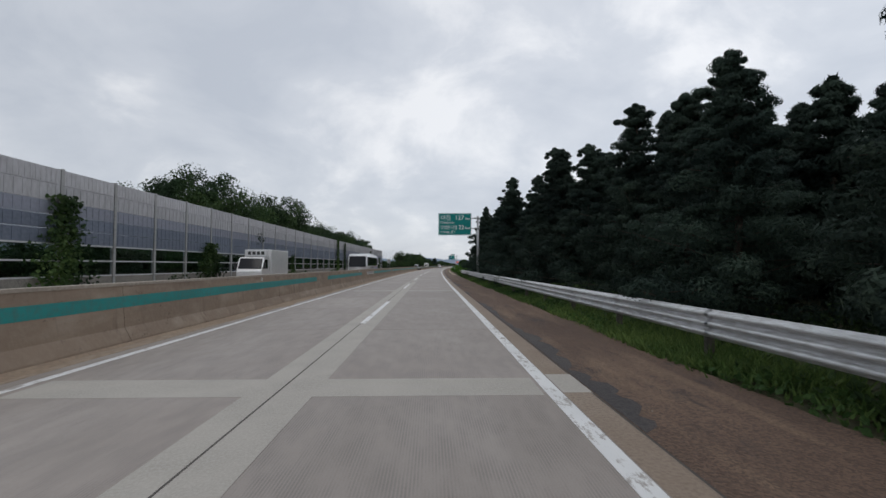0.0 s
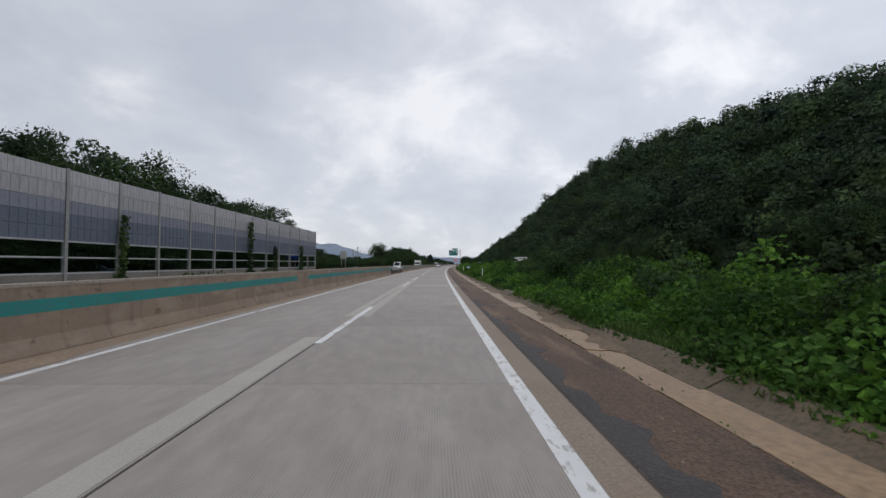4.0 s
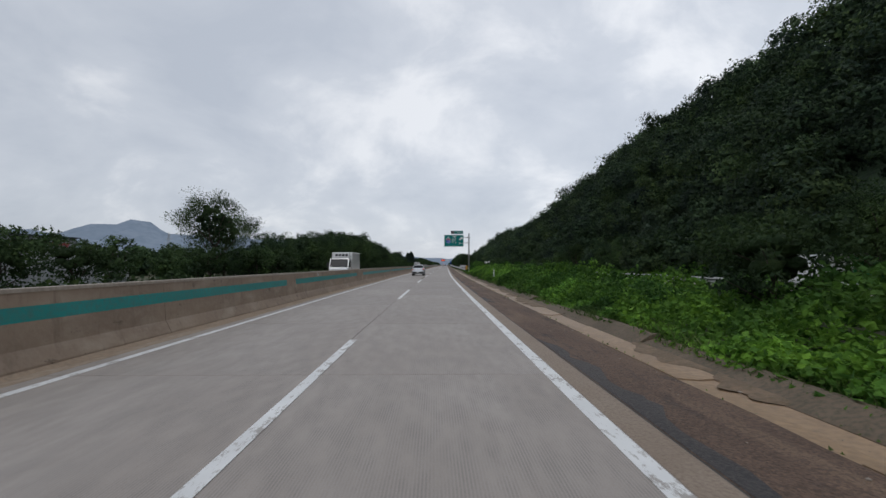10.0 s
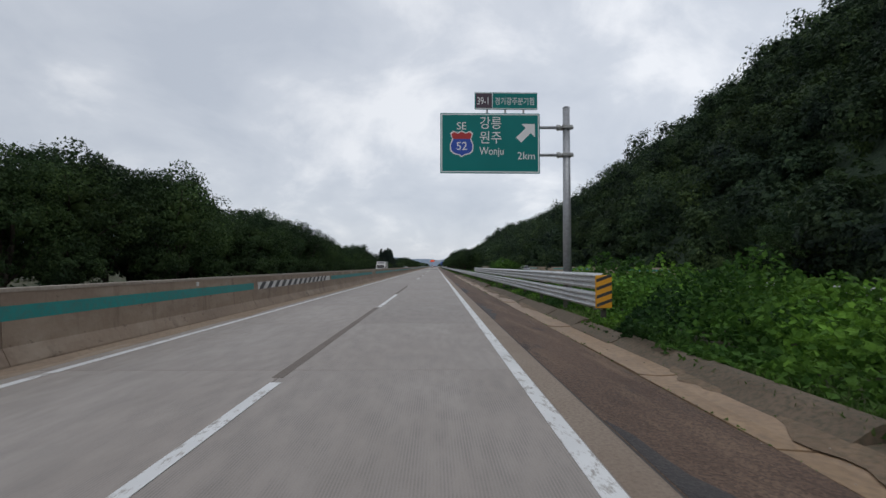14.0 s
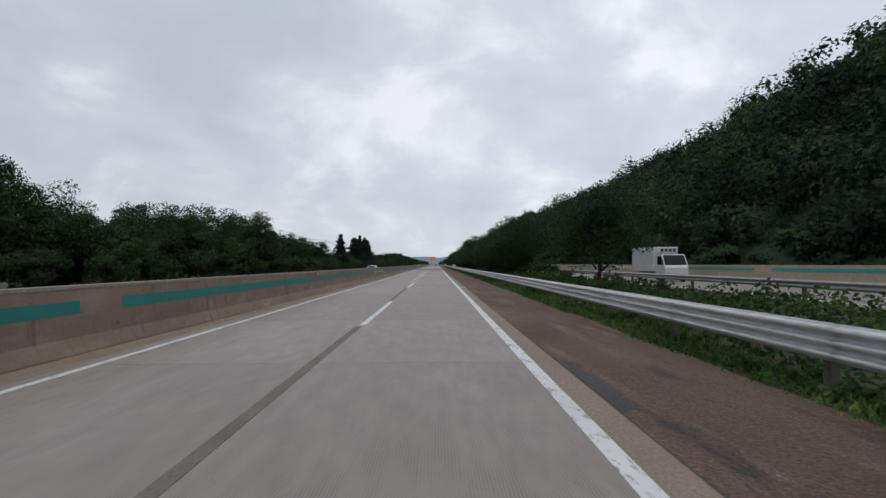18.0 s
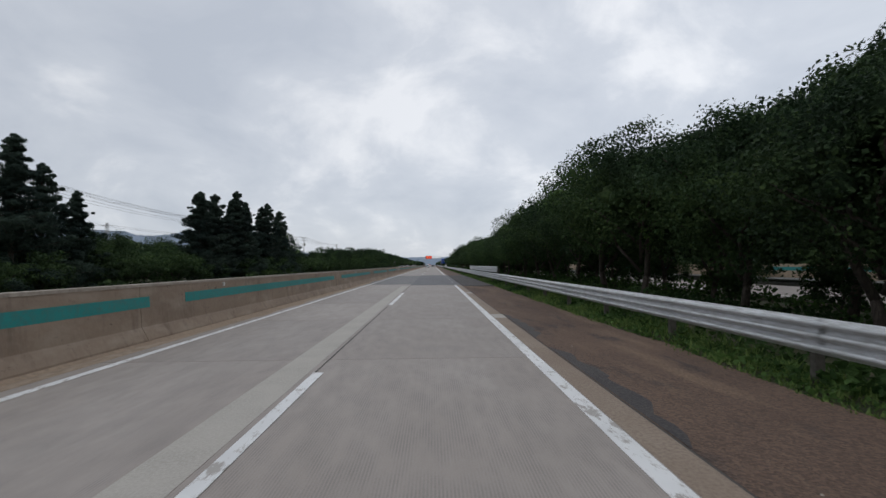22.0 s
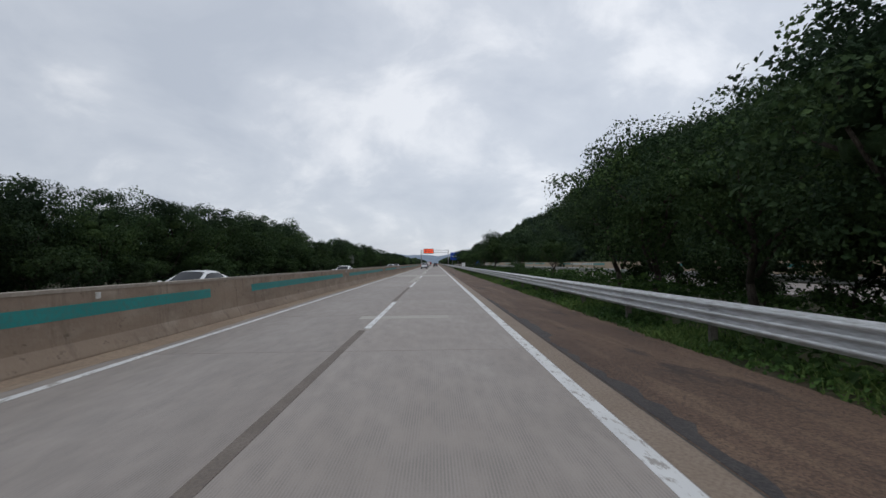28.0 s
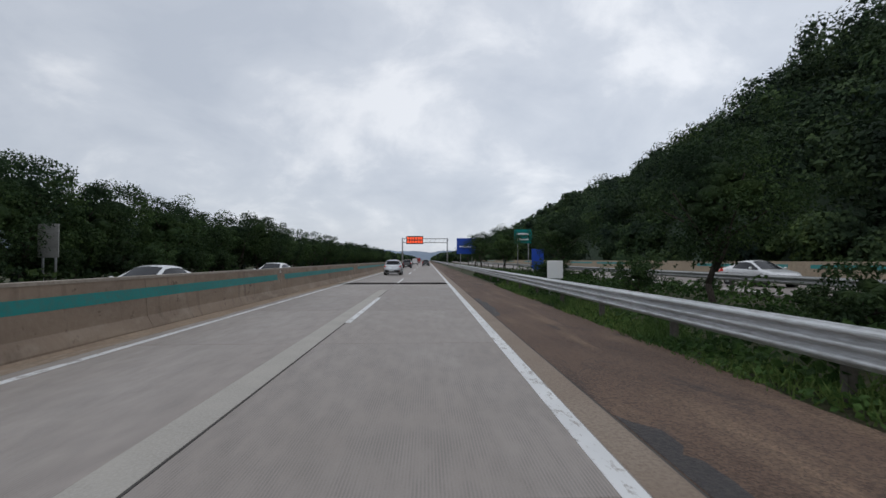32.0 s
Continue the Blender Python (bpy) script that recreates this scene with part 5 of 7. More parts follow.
HEDGE_S = [478, 500, 530, 545, 565, 585, 603, 618, 640, 655, 669, 676, 694, 698, 718, 760, 900]
HEDGE_H = [4.6, 4.4, 3.4, 4.6, 5.9, 6.4, 6.9, 7.4, 7.8, 8.0, 6.0, 6.2, 7.6, 7.9, 7.4, 7, 7]
for s in np.concatenate([np.arange(478, 730, 4.2), np.arange(730, 900, 8.0)]):
    plant(left_kinds[rp.randrange(4)], s, -20.8 + rp.uniform(-2.0, 0.8), np.interp(s, HEDGE_S, HEDGE_H) * rp.uniform(0.88, 1.04), rp.uniform(0, 6.28))
# bushes at the feet of the trees and in the verges
for s in np.arange(284, 470, 7.5):
    plant(left_kinds[rp.randrange(4)], s, -26.0 + rp.uniform(-1.5, 1.0), np.interp(s, LEFT_H_S, LEFT_H) * 0.98, rp.uniform(0, 6.28))
for s in np.arange(402, 705, 3.6):
    plant(bushes[rp.randrange(2)], s + rp.uniform(-1, 1), 14.6 + rp.uniform(-0.7, 0.9), rp.uniform(0.6, 1.0) if s < 428 else rp.uniform(1.4, 2.3) if s < 600 else rp.uniform(0.5, 0.9), rp.uniform(0, 6.28))
for s in np.arange(284, 720, 4.2):
    plant(bushes[rp.randrange(2)], s + rp.uniform(-2, 2), -18.6 + rp.uniform(-0.6, 0.3), rp.uniform(1.9, 3.0), rp.uniform(0, 6.28))
for s, d, h in ((369, 13.3, 2.9), (373, 14.6, 2.7), (377, 13.4, 2.0), (366, 15.0, 2.2)):
    plant(bright_bush, s, d, h, rp.uniform(0, 6.28))
for s, d, h in ((382, 14, 1.8), (118, 12, 2.6), (124, 10.5, 2.0), (131, 14, 3.0), (141, 14, 2.4), (90, 9, 1.6), (98, 10, 1.8), (88, 13, 2.0), (628, 9.5, 1.5), (645, 12.5, 1.7), (676, 9.3, 1.6), (690, 12, 1.8), (697, 9.8, 1.7), (150, 13, 2.4), (205, 12.5, 2.2), (222, 11.5, 3.0), (262, 14, 2.4), (285, 12, 2.7)):
    plant(bushes[rp.randrange(2)], s, d, h, rp.uniform(0, 6.28))
for s in np.arange(588, 611, 3.2):
    plant(bushes[rp.randrange(2)], s + rp.uniform(-0.8, 0.8), 13.2 + rp.uniform(-0.6, 0.6), rp.uniform(1.9, 2.6), rp.uniform(0, 6.28))
# small trees and shrubs along the foot of the ridge
for s in np.arange(84, 345, 9.0):
    plant(left_kinds[rp.randrange(4)], s + rp.uniform(-3, 3), 28.2 + rp.uniform(-1, 2), rp.uniform(4.5, 6.5), rp.uniform(0, 6.28))

# ---- weeds and grass ----
def rough_height(s, d):
    return 0.55 + 0.45 * np.maximum(0, np.sin(s * 0.23 + 1.1 * np.sin(d * 0.4)) * np.sin(d * 0.45 + s * 0.05)) + 0.22 * np.sin(s * 1.7 + 2.0 * np.sin(d * 1.1)) * np.sin(d * 1.9 + 1.5 * np.sin(s * 0.6)) + 0.3 * np.sin(s * 0.31 + d * 0.5) * np.sin(d * 0.7 - s * 0.13) + 0.28 * np.sin(s * 0.11 + 1.3) * np.cos(d * 0.33) + 0.2 * np.sin(s * 0.9 + d * 1.3) + 0.12 * np.sin(s * 2.1 - d * 1.9)


def weeds(name, label, s0, s1, d0, d1, density, height, size, material, seed, mounds=0.0, up=1.1):
    rng = np.random.default_rng(seed)
    n = int((s1 - s0) * (d1 - d0) * density)
    s = rng.uniform(s0, s1, n)
    d = d0 + (d1 - d0) * rng.uniform(0, 1, n) ** 1.3
    edge = np.clip(0.25 + (d - d0) / 2.5, 0.25, 1.0)
    h = rough_height(s, d) * height * edge
    # single plants stand up from the rest as mounds
    rise = np.zeros(n)
    for _ in range(int((s1 - s0) * (d1 - d0) * mounds)):
        ms, md, mr = rng.uniform(s0, s1), rng.uniform(d0 + 0.5, d1), rng.uniform(0.5, 1.7)
        near = np.nonzero(np.abs(s - ms) < mr)[0]
        q = 1 - ((s[near] - ms) ** 2 + (d[near] - md) ** 2) / mr ** 2
        rise[near] = np.maximum(rise[near], np.sqrt(np.maximum(q, 0)) * mr * rng.uniform(0.25, 0.55))
    h = h + rise
    z = np.maximum(lie(s, d), -0.1) + np.abs(h) * (1 - rng.uniform(0, 1, n) ** 2.2 * 0.8) + rng.normal(size=n) * 0.05
    x, y = WN(s, d)
    ob = cards(name, np.stack([x, y, z], 1), size * rng.uniform(0.55, 1.35, n), material, None, up, seed, 1.25)
    tagged(ob, label, "weeds", kind="stuff")
    return ob


weeds("vine_field", "thick bright green vines and weeds behind the kerb", 84, 304, 6.78, 9.6, 230, 1.2, 0.12, LEAF_VINE, 11, 0.16)
weeds("vine_field_middle", "thick bright green vines and weeds behind the kerb", 84, 320, 9.4, 14.5, 95, 1.4, 0.17, LEAF_VINE, 17, 0.14)
weeds("vine_field_back", "deep green vines and weeds towards the ridge", 84, 345, 14, 16.7, 60, 1.3, 0.20, LEAF_VINE, 12, 0.07)
weeds("ridge_foot_vines", "deep green vines and weeds at the foot of the ridge", 84, 345, 25.8, 29, 34, 1.5, 0.25, LEAF_VINE, 33, 0.07)
weeds("kerb_vines", "trailing green vines creeping over the kerb", 84, 306, 6.5, 7.3, 210, 0.5, 0.10, LEAF_VINE, 18, 0.25)
weeds("barrier_foot_weeds", "low green weeds along the foot of the noise barrier", -30, 152, -16.9, -16.0, 60, 1.45, 0.16, LEAF, 19, 0.1)
weeds("rail_vines", "vines grown over the rail beside the side road", 138, 372, 16.0, 16.75, 110, 1.75, 0.14, LEAF_VINE, 29)
weeds("vine_verge", "green weeds and vines behind the guardrail", 300, 380, 7.15, 16, 80, 0.55, 0.15, LEAF_VINE, 13, 0.06)
weeds("verge_weeds", "low dark green weeds between the roads", 378, 720, 7.2, 16.4, 40, 0.6, 0.15, LEAF_VERGE, 14, 0.05)
weeds("left_weeds", "low green weeds beyond the oncoming lanes", 150, 720, -20.5, -16.6, 14, 0.9, 0.28, LEAF, 15)
weeds("forest_edge_weeds", "dark weeds under the pines", -20, 92, 7.0, 15, 34, 0.6, 0.18, LEAF, 16)


def grass(name, s0, s1, d0, d1, density, tall, seed, z0=-0.08):
    rng = np.random.default_rng(seed)
    n = int((s1 - s0) * (d1 - d0) * density)
    s, d = rng.uniform(s0, s1, n), rng.uniform(d0, d1, n)
    patch = np.sin(s * 0.7 + seed) * np.sin(s * 0.23) + rng.normal(size=n) * 0.5
    inner = (d - d0) / (d1 - d0)
    keep = patch + inner * 2.2 > 0.35
    s, d = s[keep], d[keep]
    n = len(s)
    x, y = WN(s, d)
    h = tall * (0.75 + 0.35 * np.sin(s * 0.9 + 1.7 * np.sin(s * 0.37))) * rng.uniform(0.35, 1.25, n) * (0.45 + 0.55 * (d - d0) / (d1 - d0))
    a = rng.uniform(0, 6.28, n)
    v = np.empty((n, 3, 3))
    w = 0.012 + 0.02 * rng.uniform(0, 1, n)
    v[:, 0] = np.stack([x - w * np.cos(a), y - w * np.sin(a), np.full(n, z0)], 1)
    v[:, 1] = np.stack([x + w * np.cos(a), y + w * np.sin(a), np.full(n, z0)], 1)
    v[:, 2] = np.stack([x + h * 0.5 * rng.normal(size=n), y + h * 0.5 * rng.normal(size=n), z0 + h], 1)
    me = bpy.data.meshes.new(name)
    me.vertices.add(n * 3)
    me.vertices.foreach_set("co", v.reshape(-1))
    me.loops.add(n * 3)
    me.loops.foreach_set("vertex_index", np.arange(n * 3, dtype=np.int32))
    me.polygons.add(n)
    me.polygons.foreach_set("loop_start", np.arange(0, n * 3, 3, dtype=np.int32))
    me.update(calc_edges=True)
    me.materials.append(GRASS)
    ob = new(name, me)
    tagged(ob, "ragged green grass along the shoulder and guardrail", "grass", kind="stuff")


grass("verge_grass", -20, 84, 6.2, 7.6, 380, 0.42, 1)
grass("verge_grass", 376, 700, 6.55, 7.8, 260, 0.36, 2)
weeds("verge_creepers", "low leafy weeds along the foot of the guardrail", -20, 84, 6.35, 7.3, 90, 0.42, 0.09, LEAF_VERGE, 27)
weeds("verge_creepers", "low leafy weeds along the foot of the guardrail", 376, 700, 6.7, 7.5, 75, 0.40, 0.09, LEAF_VERGE, 28)
grass("kerb_grass", 84, 300, 6.45, 7.2, 200, 0.38, 3, 0.03)
grass("gutter_grass", 84, 376, 5.48, 5.60, 60, 0.06, 4, -0.08)
grass("gutter_grass", 84, 376, 6.18, 6.4, 60, 0.09, 6, -0.08)
grass("kerb_grass", 300, 378, 6.8, 7.5, 120, 0.22, 5, 0.03)

# vines on the noise barrier
rngv = np.random.default_rng(9)
for s, z1, w in ((2, 4.6, 1.2), (14, 3.0, 0.6), (24, 5.2, 1.9), (39.5, 3.5, 2.2), (51, 2.8, 0.9), (62, 3.0, 0.7), (90, 6.5, 0.8), (96.5, 6.2, 0.6), (101, 3.4, 0.5), (112, 4.5, 0.5), (131, 5.8, 0.6), (138, 3.6, 0.5), (148, 4.0, 0.6)):
    n = int(560 * w * z1 / 4)
    z = rngv.uniform(0.3, z1, n)
    x, y = WN(s + rngv.normal(size=n) * w * 0.5 * (1.1 - z / z1 * 0.7), -16.82 + rngv.uniform(-0.02, 0.35, n))
    v = cards("wall_vine", np.stack([x, y, z], 1), 0.20 * rngv.uniform(0.6, 1.3, n), LEAF, None, 0.6, int(s), 1.2)
    tagged(v, "dark ivy climbing the noise barrier", "vine", "ivy on the noise barrier", "stuff")
# loose stones and grit on the shoulder
rngs = np.random.default_rng(31)
n = 2600
s_, d_ = rngs.uniform(-5, 690, n), 4.25 + 2.0 * rngs.uniform(0, 1, n) ** 0.7
x, y = WN(s_, d_)
z = -0.01 - (d_ - 4.13) * 0.031
grit = cards("shoulder_stones", np.zeros((0, 3)), np.zeros(0), STONE, None, 0, 5, 1, np.stack([x, y, z], 1), 0.008 + 0.022 * rngs.uniform(0, 1, n) ** 3, 1, 0.6)
tagged(grit, "loose stones and grit scattered on the shoulder", "stones", kind="stuff")

# ---- vehicles ----
def car_paint(name, c):
    m, n, l, bs = shader(name, 0.28, 0.35, 0.5)
    f = noise_fac(n, l, 1.2, 4.0, lo=0.3, hi=0.7)
    f2 = noise_fac(n, l, 9.0, 4.0, (1, 1, 0.4), 0.5, 0.8)
    col = mix(n, l, f, c, tuple(v * 0.9 for v in c))
    l.new(mix(n, l, mix(n, l, f2, (0, 0, 0), (0.25, 0.25, 0.25)), col, (0.22, 0.20, 0.18)), bs.inputs["Base Color"])
    bs.inputs["Coat Weight"].default_value = 0.5
    bs.inputs["Coat Roughness"].default_value = 0.08
    return m


SILVER = car_paint("silver_paint", (0.57, 0.60, 0.64))
WHITE_CAR = car_paint("white_paint", (0.78, 0.78, 0.78))
BLACK_CAR = car_paint("black_paint", (0.02, 0.02, 0.024))
RED_CAR = car_paint("red_paint", (0.35, 0.03, 0.03))
CAR_GLASS = surface("dark_car_glass", (0.008, 0.009, 0.012), (0.014, 0.015, 0.018), None, 0.06, grain=0.0, spec=0.25)
TYRE = surface("tyre_rubber", (0.02, 0.02, 0.02), (0.03, 0.029, 0.028), None, 0.85, big=3)
RIM = surface("alloy_rim", (0.45, 0.46, 0.47), (0.36, 0.37, 0.38), None, 0.35, 0.8, grain=0.0)
BLACK_PLASTIC = surface("black_plastic", (0.025, 0.025, 0.027), (0.04, 0.04, 0.04), None, 0.6, big=3, small=30, grain=0.2, relief=0.002)
TAIL, tn, tl, tb = shader("tail_lamp_red", 0.15)
tb.inputs["Base Color"].default_value = (0.50, 0.022, 0.016, 1)
tb.inputs["Emission Color"].default_value = (1.0, 0.06, 0.03, 1)
tb.inputs["Emission Strength"].default_value = 0.11
HEADLAMP = surface("head_lamp", (0.72, 0.74, 0.76), (0.62, 0.64, 0.66), None, 0.1, grain=0.0)
PLATE_WHITE = surface("number_plate", (0.70, 0.71, 0.70), (0.64, 0.65, 0.64), None, 0.45, grain=0.0)


def wheel(parent, x, y, r, w=0.22):
    side = 1 if x > 0 else -1
    bm = bm_new()
    bmesh.ops.create_cone(bm, cap_ends=True, segments=28, radius1=r, radius2=r, depth=w, matrix=pose(x, y, r, 0, 90, 0))
    es = [e for e in bm.edges if abs(e.verts[0].co.x - e.verts[1].co.x) < 1e-4]
    bmesh.ops.bevel(bm, geom=es, offset=0.03, segments=2, affect="EDGES")
    ty = part("wheel", bm, TYRE, parent, "black rubber tyre on an alloy wheel", False)
    bm = bm_new()
    rod(bm, (x + side * w * 0.3, y, r), (x + side * (w / 2 + 0.004), y, r), r * 0.68, r * 0.62, 20)
    rim = part("rim", bm, BLACK_PLASTIC, ty)
    bm = bm_new()
    for k in range(5):
        a = k * 1.2566 + 0.3
        rod(bm, (x + side * (w / 2 + 0.006), y, r), (x + side * (w / 2 + 0.004), y + math.cos(a) * r * 0.62, r + math.sin(a) * r * 0.62), r * 0.10, r * 0.13, 6)
    bmesh.ops.create_cone(bm, cap_ends=True, segments=24, radius1=r * 0.7, radius2=r * 0.66, depth=0.02, matrix=pose(x + side * (w / 2 - 0.012), y, r, 0, 90, 0))
    part("spokes", bm, RIM, ty)


CAR_SHAPES = {
    # y, under, belt, roof, half width at the belt, half width at the roof
    "sedan": [(0.00, 0.46, 0.78, 0.80, 0.76, 0.66), (0.08, 0.33, 0.96, 0.98, 0.86, 0.72), (0.55, 0.25, 0.98, 1.02, 0.90, 0.72), (1.30, 0.22, 0.98, 1.38, 0.91, 0.58), (1.70, 0.22, 0.97, 1.44, 0.91, 0.60), (2.20, 0.22, 0.96, 1.45, 0.91, 0.60),
              (2.55, 0.22, 0.95, 1.40, 0.91, 0.58), (3.40, 0.22, 0.92, 0.96, 0.90, 0.70), (4.20, 0.24, 0.80, 0.83, 0.86, 0.64), (4.55, 0.30, 0.66, 0.68, 0.74, 0.56), (4.64, 0.42, 0.56, 0.58, 0.6, 0.46)],
    "van": [(0.00, 0.42, 1.0, 1.90, 0.80, 0.70), (0.05, 0.30, 1.02, 1.95, 0.86, 0.76), (0.5, 0.26, 1.04, 1.97, 0.88, 0.78), (1.6, 0.24, 1.04, 1.98, 0.88, 0.78), (2.8, 0.24, 1.04, 1.97, 0.88, 0.78),
            (3.5, 0.24, 1.03, 1.88, 0.88, 0.74), (4.25, 0.24, 1.02, 1.10, 0.86, 0.74), (4.75, 0.30, 0.85, 0.88, 0.80, 0.64), (4.85, 0.42, 0.62, 0.64, 0.66, 0.5)],
}


HATCH_SLICES = [
    # height, rear end, front end, half width, squareness of the plan
    (0.20, 0.20, 4.18, 0.78, 5.5), (0.28, 0.05, 4.32, 0.87, 6.0), (0.42, 0.00, 4.37, 0.905, 6.5), (0.58, -0.01, 4.37, 0.918, 6.8), (0.70, 0.00, 4.34, 0.925, 6.8),
    (0.755, 0.025, 4.31, 0.925, 6.8), (0.79, 0.085, 4.28, 0.922, 6.8), (0.88, 0.11, 4.17, 0.922, 6.8), (0.95, 0.125, 3.95, 0.918, 6.8), (1.00, 0.14, 3.62, 0.908, 6.8),
    (1.05, 0.165, 3.28, 0.895, 6.4), (1.09, 0.195, 3.06, 0.875, 6.0), (1.12, 0.235, 2.98, 0.855, 5.6), (1.22, 0.345, 2.83, 0.815, 5.0), (1.34, 0.47, 2.63, 0.765, 5.0),
    (1.45, 0.575, 2.42, 0.715, 4.8), (1.52, 0.62, 2.26, 0.675, 4.6), (1.57, 0.655, 2.12, 0.63, 4.2), (1.61, 0.76, 1.95, 0.55, 3.6), (1.635, 1.00, 1.75, 0.38, 3.0), (1.645, 1.30, 1.50, 0.12, 2.4)]


def hatch_point(a, z, proud=0.0):
    """A point of the hatchback's skin: a runs round the plan from the rear (-90 degrees) by the right side (0) to the front (90)."""
    table = np.array(HATCH_SLICES)
    yr, yf, w, n = (float(np.interp(z, table[:, 0], table[:, i])) for i in (1, 2, 3, 4))
    c, q = math.cos(a), math.sin(a)
    w, half = w + proud, (yf - yr) / 2 + proud
    x = math.copysign(abs(c) ** (2 / n), c) * w
    y = (yr + yf) / 2 + math.copysign(abs(q) ** (2 / n), q) * half
    # the tail is bowed in plan
    if q < 0:
        y += 0.10 * (x / w) ** 2 * min(1.0, abs(q) * 1.4)
    return (x, y, z)


def hatch_patch(name, outline, material, parent, label="", proud=0.012, mirror=1, steps=10):
    """A piece that lies on the skin; outline: two lists of (a in degrees, z) from end to end, lower and upper edge."""
    lower, upper = outline
    vs, fs = [], []
    for i in range(steps + 1):
        u = i / steps * (len(lower) - 1)
        k = min(int(u), len(lower) - 2)
        f = u - k
        lo = [lower[k][j] + (lower[k + 1][j] - lower[k][j]) * f for j in (0, 1)]
        hi = [upper[k][j] + (upper[k + 1][j] - upper[k][j]) * f for j in (0, 1)]
        for v in (0.0, 0.33, 0.67, 1.0):
            p_ = hatch_point(radians(lo[0] + (hi[0] - lo[0]) * v), lo[1] + (hi[1] - lo[1]) * v, proud if 0 < v < 1 and 0 < i < steps else proud * 0.45)
            vs.append((p_[0] * mirror, p_[1], p_[2]))
    for i in range(steps):
        for j in range(3):
            k = i * 4 + j
            fs.append((k, k + 4, k + 5, k + 1) if mirror > 0 else (k, k + 1, k + 5, k + 4))
    ob = mesh_ob(name, vs, fs, material, parent, label)
    for f in ob.data.polygons:
        f.use_smooth = True
    return ob


def make_hatch(name, label, paint, group="cars on the expressway"):
    """A tall rounded hatchback; its tail is at y = 0."""
    g = empty(name)
    tagged(g, label, "car", group)
    heights = sorted({round(z, 4) for z0, z1 in zip(HATCH_SLICES, HATCH_SLICES[1:]) for z in (z0[0], (z0[0] + z1[0]) / 2)} | {1.645})
    round_n = 72
    angles = [2 * math.pi * i / round_n - math.pi / 2 for i in range(round_n)]
    # crowd the points into the corners, where the plan turns
    angles = [q - 0.18 * math.sin(4 * q) for q in angles]
    vs = [hatch_point(q, z) for z in heights for q in angles]
    pieces = {"body": [], "rear_window": [], "windscreen": [], "right": [], "left": []}
    for i in range(len(heights) - 1):
        zm = (heights[i] + heights[i + 1]) / 2
        for j in range(round_n):
            f = (i * round_n + j, i * round_n + (j + 1) % round_n, (i + 1) * round_n + (j + 1) % round_n, (i + 1) * round_n + j)
            turn = (math.degrees((angles[j] + angles[j] + 2 * math.pi / round_n) / 2) + 180) % 360 - 180
            side = turn if abs(turn) <= 90 else math.copysign(180, turn) - turn
            kind = "body"
            if 1.10 < zm < 1.53:
                if side < -41 and zm > 1.13:
                    kind = "rear_window"
                elif side > 44:
                    kind = "windscreen"
                elif -27 < side < 36 and zm < 1.47:
                    kind = "right" if abs(turn) < 90 else "left"
            pieces[kind].append(f)
    pieces["body"].append(tuple(reversed(range(round_n))))
    pieces["body"].append(tuple((len(heights) - 1) * round_n + j for j in range(round_n)))
    for kind, fs in pieces.items():
        used = sorted({q for f in fs for q in f})
        at_ = {q: i for i, q in enumerate(used)}
        nm = kind if kind in ("body", "rear_window", "windscreen") else "side_window"
        ob = mesh_ob(nm, [vs[q] for q in used], [tuple(at_[q] for q in f) for f in fs], paint if kind == "body" else CAR_GLASS, g, "" if kind == "body" else "dark tinted glass")
        for f in ob.data.polygons:
            f.use_smooth = len(f.vertices) == 4
    for m in (1, -1):
        hatch_patch("tail_light", ([(-66, 0.86), (-52, 0.85), (-40, 0.87), (-30, 0.90)], [(-69, 0.92), (-55, 1.00), (-44, 1.10), (-33, 1.02)]), TAIL, g, "lit red tail light", 0.018, m, 14)
        hatch_patch("head_light", ([(72, 0.72), (56, 0.74), (40, 0.82)], [(70, 0.80), (54, 0.86), (38, 0.90)]), HEADLAMP, g, "", 0.012, m)
        hatch_patch("window_trim", ([(-26, 1.105), (0, 1.105), (34, 1.105)], [(-26, 1.122), (0, 1.122), (34, 1.122)]), RIM, g, "thin chrome strip", 0.008, m, 16)
        hatch_patch("window_pillar", ([(-3.2, 1.125), (-2.9, 1.125)], [(1.2, 1.46), (1.5, 1.46)]), BLACK_PLASTIC, g, "", 0.004, m, 3)
        hatch_patch("sill", ([(-24, 0.24), (0, 0.24), (24, 0.24)], [(-24, 0.36), (0, 0.36), (24, 0.36)]), BLACK_PLASTIC, g, "", 0.012, m, 14)
        hatch_patch("side_strip", ([(-14, 0.50), (0, 0.51), (15, 0.50)], [(-14, 0.555), (0, 0.565), (15, 0.555)]), BLACK_PLASTIC, g, "", 0.014, m, 10)
        hatch_patch("rear_reflector", ([(-62, 0.40), (-54, 0.40)], [(-62, 0.45), (-54, 0.45)]), TAIL, g, "", 0.022, m, 4)
        hatch_patch("door_seam", ([(-3.4, 0.38), (-3.2, 0.38)], [(-2.9, 1.10), (-2.7, 1.10)]), BLACK_PLASTIC, g, "", 0.003, m, 3)
        for y in (0.84, 3.52):
            # black disc on the skin paints the shaded gap round the wheel
            bm = bm_new()
            rod(bm, (m * 0.62, y, 0.345), (m * 0.926, y, 0.345), 0.385, 0.378, 30)
            part("wheel_shade_disc", bm, BLACK_PLASTIC, g)
            wheel(g, m * 0.815, y, 0.335)
        bm = bm_new()
        bmesh.ops.create_icosphere(bm, subdivisions=2, radius=0.11, matrix=Matrix.LocRotScale((m * 1.01, 2.78, 1.10), None, (1.05, 0.6, 0.75)))
        part("mirror", bm, BLACK_PLASTIC, g, "black wing mirror", True)
